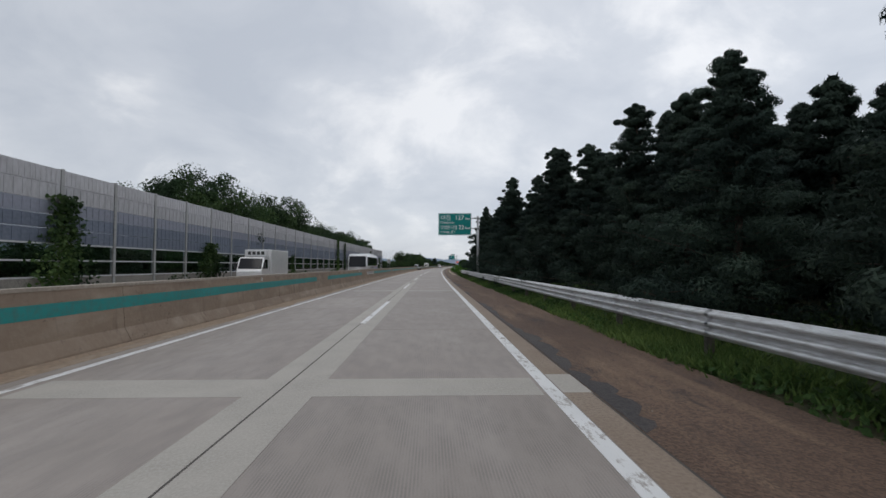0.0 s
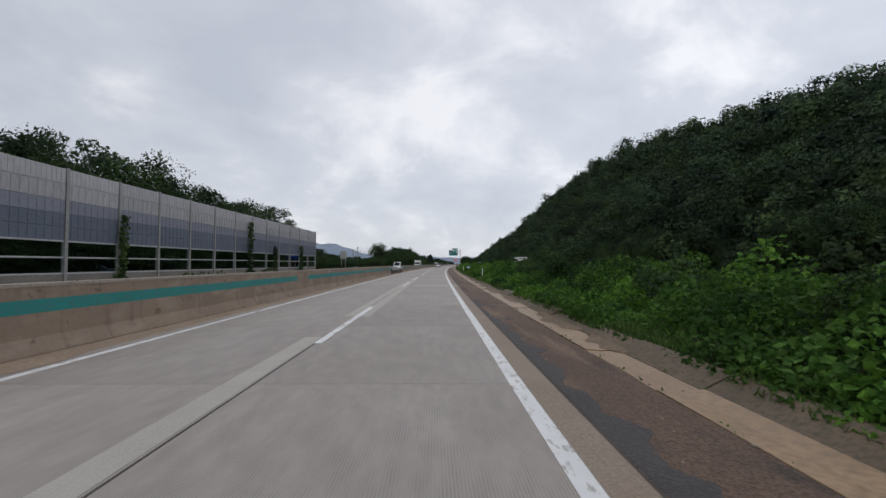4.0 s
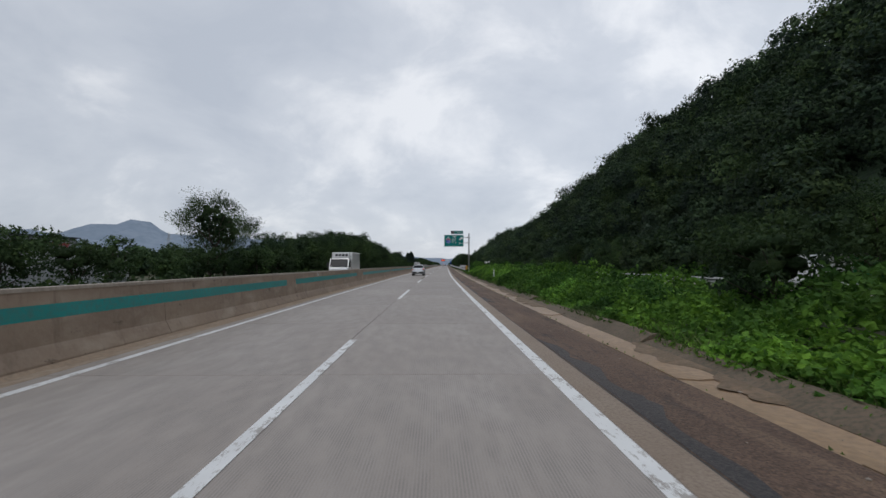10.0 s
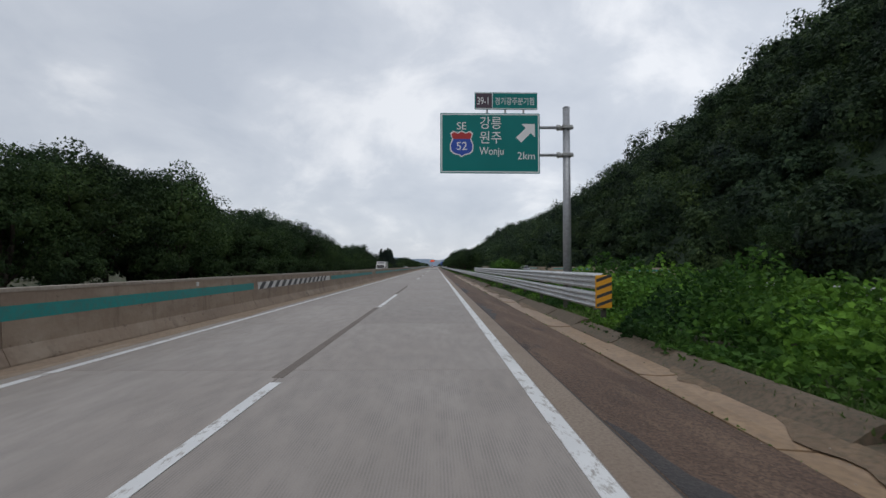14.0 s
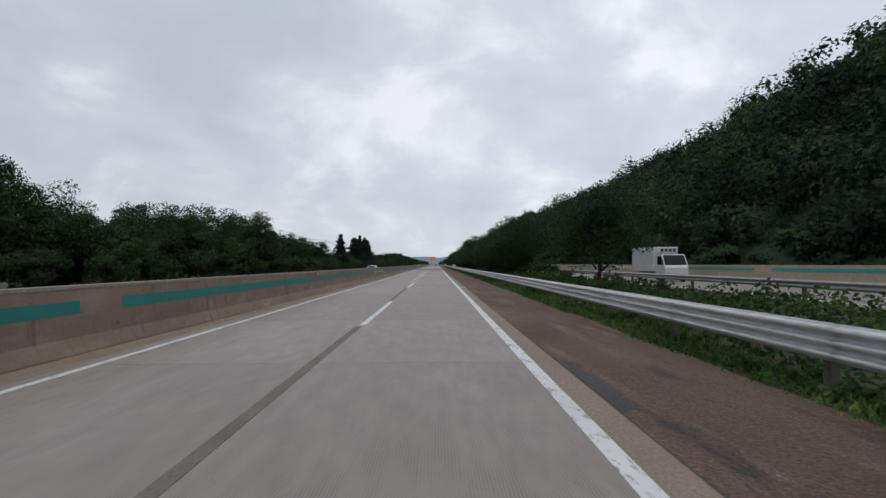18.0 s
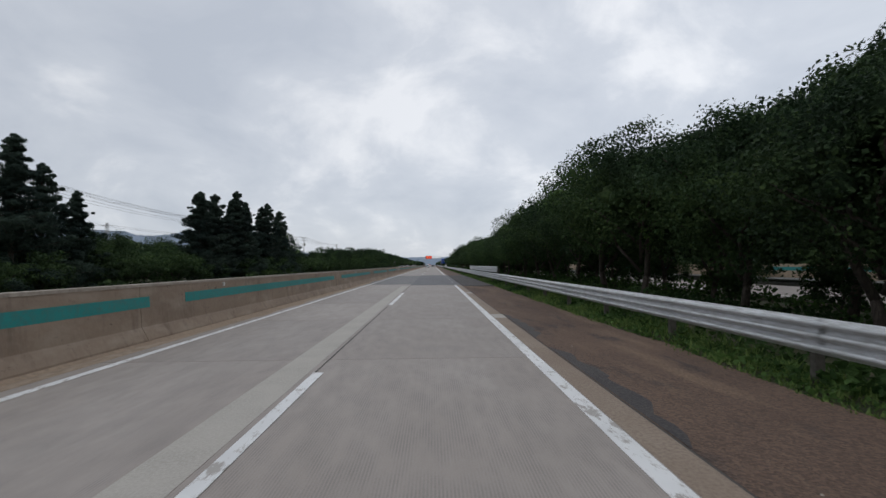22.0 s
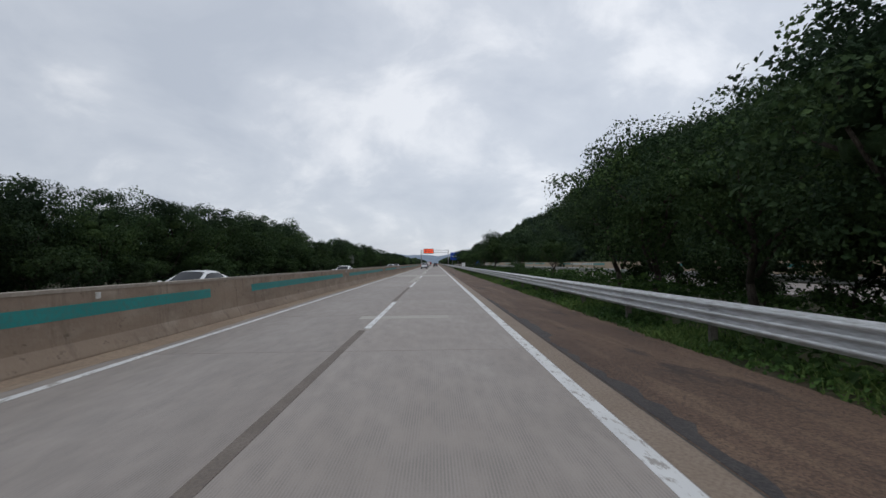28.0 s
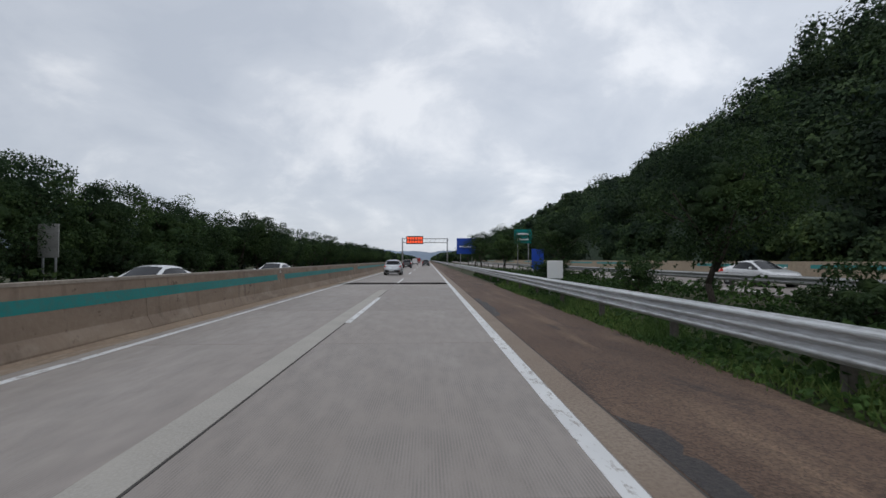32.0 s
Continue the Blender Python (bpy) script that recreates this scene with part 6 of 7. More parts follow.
        for y in (1.50, 2.42):
            bm = bm_new()
            box(bm, min(m * 0.90, m * 0.95), max(m * 0.90, m * 0.95), y, y + 0.19, 0.93, 0.965, 0.012)
            part("door_handle", bm, paint, g)
        bm = bm_new()
        rod(bm, (m * 0.50, 0.95, 1.618), (m * 0.52, 1.95, 1.612), 0.014, 0.014, 6)
        part("roof_strip", bm, BLACK_PLASTIC, g)
    hatch_patch("rear_bumper", ([(-128, 0.27), (-90, 0.27), (-52, 0.27)], [(-130, 0.56), (-90, 0.555), (-50, 0.56)]), BLACK_PLASTIC, g, "black lower rear bumper", 0.02, 1, 28)
    hatch_patch("skid_plate", ([(-100, 0.29), (-90, 0.285), (-80, 0.29)], [(-101, 0.335), (-90, 0.335), (-79, 0.335)]), RIM, g, "pale metal strip", 0.03, 1, 10)
    hatch_patch("front_grille", ([(110, 0.34), (90, 0.34), (70, 0.34)], [(110, 0.60), (90, 0.60), (70, 0.60)]), BLACK_PLASTIC, g, "", 0.012, 1, 12)
    hatch_patch("rear_spoiler", ([(-125, 1.525), (-90, 1.525), (-55, 1.525)], [(-125, 1.565), (-90, 1.57), (-55, 1.565)]), paint, g, "", 0.055, 1, 16)
    plate("tailgate_grip", -0.11, 0.11, 0.785, 0.815, BLACK_PLASTIC, g, 0.05, 0.13, 0.008)
    plate("badge", -0.03, 0.03, 0.90, 0.97, RIM, g, 0.095, 0.14, 0.008)
    hatch_patch("tailgate_seam", ([(-116, 0.772), (-90, 0.772), (-64, 0.772)], [(-116, 0.780), (-90, 0.780), (-64, 0.780)]), BLACK_PLASTIC, g, "", 0.004, 1, 16)
    pl = plate("number_plate", -0.33, 0.17, 0.445, 0.555, PLATE_WHITE, g, -0.055, -0.03, 0.005)
    for k_ in range(6):
        x = -0.28 + k_ * 0.07 + (0.02 if k_ > 1 else 0)
        plate("plate_bar", x, x + 0.04, 0.47, 0.53, STRIPE_BLACK, pl, -0.059, -0.05, 0.0)
    return g


def make_car(name, label, shape, paint, group="cars on the expressway"):
    st = CAR_SHAPES[shape]
    g = empty(name)
    tagged(g, label, "car" if shape != "van" else "van", group)
    rings = []
    for y, zb, zt, zr, w, wr in st:
        has = zr - zt > 0.2
        zm = zb + (zt - zb) * 0.55
        half = [(0.0, zb), (w * 0.80, zb), (w * 0.96, zb + 0.12), (w * 1.0, zm), (w * 0.985, zt - 0.05), (w * 0.955, zt)]
        half += [(wr * 1.03 if has else w * 0.88, zr - (0.09 if has else 0.005)), (wr * 0.86, zr - (0.02 if has else 0.0)), (wr * 0.45, zr + 0.012), (0.0, zr + 0.018)]
        rings.append([(x, y, z) for x, z in half] + [(-x, y, z) for x, z in half[-2:0:-1]])
    k = len(rings[0])
    body_f = []
    glass_f = {"windscreen": [[]], "rear_window": [[]], "side_window": [[], []]}
    n = len(rings)
    roofed = [st[i][3] - st[i][2] > 0.2 for i in range(n)]
    for i in range(n - 1):
        for j in range(k):
            f = (i * k + j, i * k + (j + 1) % k, (i + 1) * k + (j + 1) % k, (i + 1) * k + j)
            top = 6 <= j <= 11
            side = j in (5, 12)
            if roofed[i] != roofed[i + 1] and (7 <= j <= 10):
                glass_f["rear_window" if i < n / 2 else "windscreen"][0].append(f)
            elif side and roofed[i]:
                glass_f["side_window"][0 if j == 5 else 1].append(f)
            else:
                body_f.append(f)
    body_f.append(tuple(range(k)))
    body_f.append(tuple((n - 1) * k + j for j in reversed(range(k))))
    vs = [v for r in rings for v in r]
    b = mesh_ob("body", vs, body_f, paint, g)
    for f in b.data.polygons:
        f.use_smooth = len(f.vertices) == 4
    for nm, fs in glass_f.items():
        for side_f in fs:
            if side_f:
                used = sorted({q for f in side_f for q in f})
                w_ = mesh_ob(nm, [vs[q] for q in used], [tuple(used.index(q) for q in f) for f in side_f], CAR_GLASS, g, "dark tinted glass")
                for f in w_.data.polygons:
                    f.use_smooth = True
    L = st[-1][0]
    wmax = max(s[4] for s in st)
    ys = (L * 0.2, L * 0.80)
    for y in ys:
        for sd in (-1, 1):
            # black disc on the flank stands in for the shaded wheel well
            bm = bm_new()
            rod(bm, (sd * (wmax - 0.2), y, 0.33), (sd * (wmax + 0.006), y, 0.33), 0.40, 0.40, 24)
            part("wheel_shade_disc", bm, BLACK_PLASTIC, g)
            wheel(g, sd * (wmax - 0.085), y, 0.32)
    for sd in (-1, 1):
        bm = bm_new()
        bmesh.ops.create_icosphere(bm, subdivisions=2, radius=0.1, matrix=Matrix.LocRotScale((sd * (wmax + 0.10), L * 0.655, 1.02), None, (1.0, 0.6, 0.7)))
        part("mirror", bm, paint, g, "", True)
        for y in (L * 0.30, L * 0.49):
            bm = bm_new()
            box(bm, min(sd * (wmax - 0.03), sd * (wmax + 0.025)), max(sd * (wmax - 0.03), sd * (wmax + 0.025)), y, y + 0.18, 0.86, 0.895, 0.01)
            part("door_handle", bm, paint, g)
        bm = bm_new()
        box(bm, min(sd * (wmax - 0.06), sd * (wmax + 0.012)), max(sd * (wmax - 0.06), sd * (wmax + 0.012)), L * 0.3, L * 0.7, 0.26, 0.36, 0.012)
        part("sill", bm, BLACK_PLASTIC, g)
        # lamps
        lampf = [(sd * 0.50, 0.008, 0.80), (sd * 0.895, 0.01, 0.76), (sd * 0.935, 0.40, 0.81), (sd * 0.935, 0.42, 0.91), (sd * 0.82, 0.10, 1.05), (sd * 0.70, 0.05, 0.89)]
        lv = lampf + [(x * 0.93, y + 0.10, zz) for x, y, zz in lampf]
        bm = bm_new()
        ring = [bm.verts.new(v) for v in lampf]
        back = [bm.verts.new(v) for v in lv[6:]]
        mid = bm.verts.new((sd * 0.845, 0.045, 0.86))
        end = bm.verts.new((sd * 0.78, 0.2, 0.86))
        for q in range(6):
            bm.faces.new((mid, ring[q], ring[(q + 1) % 6]))
            bm.faces.new((end, back[(q + 1) % 6], back[q]))
            bm.faces.new((ring[q], back[q], back[(q + 1) % 6], ring[(q + 1) % 6]))
        part("tail_light", bm, TAIL, g, "lit red tail light")
        fl = [(sd * 0.45, L - 0.10, 0.66), (sd * 0.74, L - 0.22, 0.68), (sd * 0.76, L - 0.30, 0.78), (sd * 0.5, L - 0.14, 0.74)]
        part("head_light", loop_bm(fl + [(x * 0.97, y - 0.08, zz) for x, y, zz in fl], 4), HEADLAMP, g)
    plan = [(-0.955, 0.46), (-0.935, 0.10), (-0.74, -0.035), (0.74, -0.035), (0.935, 0.10), (0.955, 0.46)]
    bm = loop_bm([(x * wmax, y, 0.28) for x, y in plan] + [(x * wmax, y, 0.57) for x, y in plan], 6)
    bmesh.ops.bevel(bm, geom=list(bm.edges), offset=0.025, segments=2, affect="EDGES")
    part("rear_bumper", bm, BLACK_PLASTIC, g, "black lower rear bumper")
    plate("skid_plate", -0.55, 0.55, 0.30, 0.37, RIM, g, -0.05, -0.02, 0.01)
    pl = plate("number_plate", -0.30, 0.20, 0.455, 0.565, PLATE_WHITE, g, -0.055, -0.03, 0.005)
    for k_ in range(6):
        x = -0.25 + k_ * 0.07 + (0.02 if k_ > 1 else 0)
        plate("plate_bar", x, x + 0.04, 0.48, 0.54, STRIPE_BLACK, pl, -0.059, -0.05, 0.0)
    plate("tailgate_seam", -0.72, 0.72, 0.795, 0.805, BLACK_PLASTIC, g, 0.085, 0.15, 0.0)
    plate("tailgate_grip", -0.12, 0.12, 0.80, 0.825, BLACK_PLASTIC, g, 0.07, 0.15, 0.008)
    bm = bm_new()
    box(bm, -wmax * 0.8, wmax * 0.8, L - 0.12, L + 0.01, 0.34, 0.56, 0.04)
    part("front_grille", bm, BLACK_PLASTIC, g)
    return g


def loop_bm(vs, n):
    bm = bm_new()
    v = [bm.verts.new(p) for p in vs]
    bm.faces.new(v[:n])
    bm.faces.new(list(reversed(v[n:])))
    for i in range(n):
        bm.faces.new((v[i], v[n + i], v[n + (i + 1) % n], v[(i + 1) % n]))
    return bm


def make_truck(name, label, length=6.0, height=2.9, paint=None, cargo=None):
    """A cab-over truck with a boxy cargo body; its rear is at y = 0."""
    g = empty(name)
    tagged(g, label, "truck", "trucks")
    bm = bm_new()
    box(bm, -1.05, 1.05, 0.0, length - 1.75, 0.85, height, 0.04)
    bx = part("cargo_box", bm, cargo or WHITE_CAR, g, "white cargo box")
    for z in (0.9, height - 0.05):
        plate("box_rail", -1.06, 1.06, z - 0.05, z + 0.05, RIM, bx, -0.01, 0.02, 0.0)
    bm = bm_new()
    box(bm, -0.8, 0.8, length - 1.72, length - 1.35, height - 0.55, height - 0.02, 0.05)
    cool = part("cooling_unit", bm, WHITE_CAR, bx, "white cooling unit with dark slots")
    for k in range(4):
        plate("slot", -0.65 + k * 0.34, -0.40 + k * 0.34, height - 0.42, height - 0.16, BLACK_PLASTIC, cool, length - 1.36, length - 1.342, 0.0)
    bm = bm_new()
    box(bm, -0.35, 0.35, 0.1, length - 0.4, 0.5, 0.85)
    part("chassis", bm, BLACK_PLASTIC, g)
    y0, y1 = length - 1.65, length
    prof = [(y0, 0.45), (y0, 2.15), (y0 + 0.15, 2.28), (y1 - 0.55, 2.26), (y1 - 0.12, 1.35), (y1, 1.2), (y1, 0.45)]
    vs = [(-0.95, y, z) for y, z in prof] + [(0.95, y, z) for y, z in prof]
    k = len(prof)
    bm = bm_new()
    v = [bm.verts.new(p) for p in vs]
    bm.faces.new(v[:k])
    bm.faces.new(list(reversed(v[k:])))
    for i in range(k):
        bm.faces.new((v[i], v[k + i], v[k + (i + 1) % k], v[(i + 1) % k]))
    bmesh.ops.bevel(bm, geom=list(bm.edges), offset=0.04, segments=2, affect="EDGES")
    cab = part("cab", bm, paint or WHITE_CAR, g)
    ws = [(-0.85, y1 - 0.50, 2.18), (0.85, y1 - 0.50, 2.18), (0.88, y1 - 0.115, 1.40), (-0.88, y1 - 0.115, 1.40)]
    part("windscreen", loop_bm([(x, y + 0.012, z + 0.008) for x, y, z in ws] + [(x, y - 0.03, z - 0.03) for x, y, z in ws], 4), CAR_GLASS, cab)
    for sd in (-1, 1):
        dw = [(sd * 0.958, y0 + 0.4, 1.40), (sd * 0.958, y1 - 0.25, 1.40), (sd * 0.958, y1 - 0.62, 2.1), (sd * 0.958, y0 + 0.4, 2.1)]
        part("door_window", loop_bm(dw + [(x * 0.96, y, z) for x, y, z in dw], 4), CAR_GLASS, cab)
        plate("head_light", min(sd * 0.6, sd * 0.9), max(sd * 0.6, sd * 0.9), 0.68, 0.86, HEADLAMP, cab, y1 - 0.02, y1 + 0.012)
        plate("tail_light", min(sd * 0.75, sd * 1.0), max(sd * 0.75, sd * 1.0), 0.62, 0.78, TAIL, g, -0.02, 0.05)
        bm = bm_new()
        box(bm, min(sd * 1.02, sd * 1.18), max(sd * 1.02, sd * 1.18), y1 - 0.2, y1 - 0.12, 1.4, 1.85, 0.02)
        part("mirror", bm, BLACK_PLASTIC, cab)
        for y in (1.1, length - 0.75):
            wheel(g, sd * 0.85, y, 0.38, 0.26)
    plate("bumper", -0.95, 0.95, 0.38, 0.62, RIM, cab, y1 - 0.04, y1 + 0.05)
    return g


COACH_GLASS = surface("coach_windscreen", (0.010, 0.011, 0.014), (0.016, 0.017, 0.020), None, 0.25, grain=0.0, spec=0.2)


def make_bus(name, label):
    g = empty(name)
    tagged(g, label, "bus", "oncoming vehicles")
    L = 11.4
    prof = [(0.0, 0.4), (0.0, 2.9), (0.25, 3.15), (L - 0.9, 3.22), (L - 0.35, 3.0), (L, 1.5), (L, 0.4)]
    vs = [(-1.24, y, z) for y, z in prof] + [(1.24, y, z) for y, z in prof]
    bm = loop_bm(vs, len(prof))
    bmesh.ops.bevel(bm, geom=list(bm.edges), offset=0.09, segments=3, affect="EDGES")
    body = part("body", bm, WHITE_CAR, g, "", True)
    for sd in (-1, 1):
        for i in range(7):
            y = 0.6 + i * 1.42
            q = [(sd * 1.246, y, 1.62), (sd * 1.246, y + 1.38, 1.62), (sd * 1.246, y + 1.38, 2.80), (sd * 1.246, y, 2.80)]
            part("side_window", loop_bm(q + [(x * 0.97, yy, z) for x, yy, z in q], 4), CAR_GLASS, body)
        q = [(sd * 1.249, 0.3, 0.6), (sd * 1.249, L - 0.4, 0.6), (sd * 1.249, L - 0.4, 0.95), (sd * 1.249, 0.3, 0.85)]
        part("blue_stripe", loop_bm(q + [(x * 0.97, yy, z) for x, yy, z in q], 4), SIGN_BLUE, body)
        for k, (mat, z) in enumerate(((SIGN_RED, 1.46), (SIGN_BLUE, 1.28), (SIGN_BLUE, 1.14))):
            q = [(sd * 1.249, 0.3, z), (sd * 1.249, 3.6 - 0.3 * k, z), (sd * 1.249, 3.6 - 0.3 * k, z + 0.07), (sd * 1.249, 0.3, z + 0.07)]
            part("thin_stripe", loop_bm(q + [(x * 0.97, yy, zz) for x, yy, zz in q], 4), mat, body)
        for k in range(5):
            plate_q = [(sd * 1.249, 4.8 + k * 0.75, 1.2), (sd * 1.249, 5.1 + k * 0.75, 1.2), (sd * 1.249, 5.1 + k * 0.75, 1.5), (sd * 1.249, 4.8 + k * 0.75, 1.5)]
            part("lettering_bar", loop_bm(plate_q + [(x * 0.97, yy, zz) for x, yy, zz in plate_q], 4), BLACK_PLASTIC, body)
        for y in (2.9, L - 2.6):
            wheel(g, sd * 1.05, y, 0.5, 0.3)
        plate("head_light", min(sd * 0.7, sd * 1.05), max(sd * 0.7, sd * 1.05), 0.75, 0.95, HEADLAMP, body, L - 0.03, L + 0.012)
        bm = bm_new()
        rod(bm, (sd * 1.2, L - 0.5, 2.9), (sd * 1.45, L + 0.15, 2.4), 0.03, 0.03, 6)
        box(bm, min(sd * 1.36, sd * 1.54), max(sd * 1.36, sd * 1.54), L + 0.1, L + 0.2, 2.0, 2.45, 0.02)
        part("mirror", bm, BLACK_PLASTIC, body)
    q = [(-1.1, L - 0.36, 2.88), (1.1, L - 0.36, 2.88), (1.14, L - 0.02, 1.45), (-1.14, L - 0.02, 1.45)]
    part("windscreen", loop_bm([(x, y + 0.06, z) for x, y, z in q] + [(x, y - 0.05, z) for x, y, z in q], 4), COACH_GLASS, body)
    bm = bm_new()
    box(bm, -0.9, 0.9, 2.2, 5.0, 3.18, 3.4, 0.08)
    part("roof_unit", bm, WHITE_CAR, body)
    return g


def put(ob, s, d, turn=0.0, z=0.006):
    ob.matrix_basis = at(s, d, z, turn)
    return ob


def again(ob, s, d, turn=0.0, label="", z=0.006):
    c = copy_thing(ob, at(s, d, z, turn))
    if label:
        c["label"] = label
    return c


silver = put(make_hatch("hatchback_car", "silver hatchback with lit red tail lights in the passing lane", SILVER), 277.3, -1.28)
again(silver, 717.5, -1.55, 0, "silver hatchback far ahead in the passing lane")
dark = put(make_hatch("suv_car", "dark sport utility car far ahead on the road", BLACK_CAR), 784, 1.75)
again(dark, 757, -1.8, 0, "black car far ahead in the passing lane")
again(dark, 393, 21.4, 180, "black car on the side road beyond the guardrail", 0.126)
white = put(make_car("white_car", "white sedan in the oncoming lanes behind the barrier", "sedan", WHITE_CAR, "oncoming vehicles"), 688.5, -8.0, 180)
for s in (451, 606.5, 637, 702):
    again(white, s, -8.0, 180)
again(white, 697, 21.2, 180, "white sedan on the side road facing the camera", 0.126)
van = put(make_car("white_van", "white van in the oncoming lanes behind the barrier", "van", WHITE_CAR, "oncoming vehicles"), 197, -8.0, 180)
again(van, 79.2, -8.0, 180)
again(van, 815, -1.8, 0, "white van far ahead in the passing lane")
bus = put(make_bus("coach_bus", "white coach with dark windows and a blue stripe"), 73.2, -8.0, 180)
truck = put(make_truck("box_truck", "white box truck in the oncoming lanes"), 260.6, -7.95, 180)
again(truck, 41, -11.7, 180)
again(truck, 383.5, -8.0, 180).scale = (0.84, 0.84, 0.84)
again(truck, 182, 19.2, 180, "white box truck on the side road beyond the vines", 0.126)
again(truck, 419, 21.4, 180, "white box truck on the side road behind the trees", 0.126)
red = put(make_truck("red_truck", "red cargo truck far ahead in the passing lane", 5.6, 2.4, RED_CAR, RED_CAR), 858, -1.8)

# ---- buildings and distance on the left ----
NAVY = surface("navy_cladding", (0.030, 0.044, 0.080), (0.040, 0.056, 0.096), (0.025, 0.036, 0.065), 0.5, 0.0, 0.15, 1.5, 0.1, 0.01, (1, 1, 0.2))
PALE_WALL = surface("pale_cladding", (0.30, 0.32, 0.35), (0.25, 0.27, 0.30), (0.20, 0.21, 0.23), 0.6, 0.0, 0.3, 3.0, 0.1, 0.01)
FENCE_GREY = surface("fence_sheet", (0.36, 0.38, 0.40), (0.42, 0.44, 0.46), (0.30, 0.31, 0.32), 0.5, 0.0, 0.4, 4.0, 0.1, 0.005)
GREEN_STEEL = surface("green_steel", (0.05, 0.30, 0.12), (0.04, 0.25, 0.10), None, 0.5)
RED_STEEL = surface("red_steel", (0.32, 0.05, 0.05), (0.26, 0.04, 0.04), None, 0.5)


def warehouse(name, label, s, d, wide, deep, h, wall_material, roof_material, rise=0.8, windows=0, doors=0):
    """A long shed: its side faces the road; d is its road side."""
    g = empty(name, at(s, d, 0))
    tagged(g, label, "building", "roadside buildings")
    bm = bm_new()
    box(bm, -deep, 0, 0, wide, -0.4, h)
    w = part("wall", bm, wall_material, g)
    for k in range(int(wide / 1.2)):
        bm = bm_new()
        box(bm, 0.0, 0.05, k * 1.2 + 0.02, k * 1.2 + 0.10, 0.0, h)
        part("cladding_rib", bm, wall_material, w)
    prof = [(0.5, h), (0.5, h + 0.18), (-deep / 2, h + rise + 0.18), (-deep - 0.5, h + 0.18), (-deep - 0.5, h)]
    vs = [(x, -0.4, z) for x, z in prof] + [(x, wide + 0.4, z) for x, z in prof]
    part("roof", loop_bm(vs, len(prof)), roof_material, g)
    for k in range(windows):
        y = wide * (k + 0.5) / windows
        bm = bm_new()
        box(bm, -0.02, 0.06, y - 0.9, y + 0.9, h * 0.55, h * 0.55 + 1.0, 0.02)
        fr = part("window", bm, RIM, g)
        bm = bm_new()
        box(bm, 0.05, 0.07, y - 0.8, y + 0.8, h * 0.55 + 0.1, h * 0.55 + 0.9)
        part("pane", bm, CAR_GLASS, fr)
    for k in range(doors):
        y = wide * (k + 0.5) / doors
        bm = bm_new()
        box(bm, -0.02, 0.05, y - 2.0, y + 2.0, -0.1, 4.0, 0.02)
        part("shutter_door", bm, PALE_WALL, g)
    return g


warehouse("warehouse", "long dark navy metal-clad warehouse beyond the fence", 148, -41, 63, 40, 8.1, NAVY, NAVY, 0.7)
warehouse("warehouse", "dark navy metal-clad shed with low roof", 213, -41, 36, 60, 6.4, NAVY, NAVY, 0.4)
warehouse("office_building", "grey flat office block with rows of windows", 268, -62, 22, 14, 6.2, PALE_WALL, NAVY, 0.2, 5)
shed = empty("open_shed", at(256, -44, 0))
tagged(shed, "grey shed with a red steel frame", "shed")
bm = bm_new()
box(bm, -7, -0.15, 0.15, 10, -0.2, 4.0)
part("wall", bm, PALE_WALL, shed)
for y in (0, 3.4, 6.8, 10.1):
    plate("post", -0.15, 0.05, -0.2, 4.25, RED_STEEL, shed, y - 0.1, y + 0.1, 0.0)
plate("beam", -0.2, 0.1, 4.0, 4.3, RED_STEEL, shed, -0.2, 10.3, 0.0)
bm = bm_new()
box(bm, -7.3, 0.1, -0.3, 10.4, 4.3, 4.45)
part("roof", bm, PALE_WALL, shed)
fence = empty("sheet_fence")
tagged(fence, "pale grey corrugated sheet fence along the field", "fence")
for s in np.arange(178, 252, 2.4):
    prof = [(0.04 if (k // 2) % 2 else 0.0, k * 0.145 + (0.05 if k % 2 else 0.0)) for k in range(17)]
    vs = [(x, y, z) for z in (0.0, 2.9) for x, y in prof + [(x - 0.02, y) for x, y in reversed(prof)]]
    f = part("sheet", loop_bm(vs, 34), FENCE_GREY, fence)
    f.matrix_basis = at(s, -27, 0)
    bm = bm_new()
    rod(bm, (-0.08, 0, -0.3), (-0.08, 0, 3.0), 0.05, 0.05, 8)
    part("post", bm, ZINC_DULL, f)
hall = warehouse("factory_hall", "pale grey factory hall behind the noise barrier", 30, -70, 80, 30, 7.0, PALE_WALL, NAVY, 1.0, 8)
house = warehouse("farm_building", "small white farm building beyond the trees", 560, -78, 14, 10, 4.6, PALE_WALL, NAVY, 1.2, 2)

box_c = empty("storage_container", at(236, 26.4, 0))
tagged(box_c, "green and white storage container at the foot of the ridge", "container")
bm = bm_new()
box(bm, 0, 2.4, 0, 5, -0.1, 2.3, 0.04)
part("body", bm, SIGN_WHITE, box_c)
for k in range(3):
    plate("green_door", 0.1 + k * 0.75, 0.75 + k * 0.75, 0.2, 2.1, GREEN_STEEL, box_c, -0.03, 0.02, 0.01)
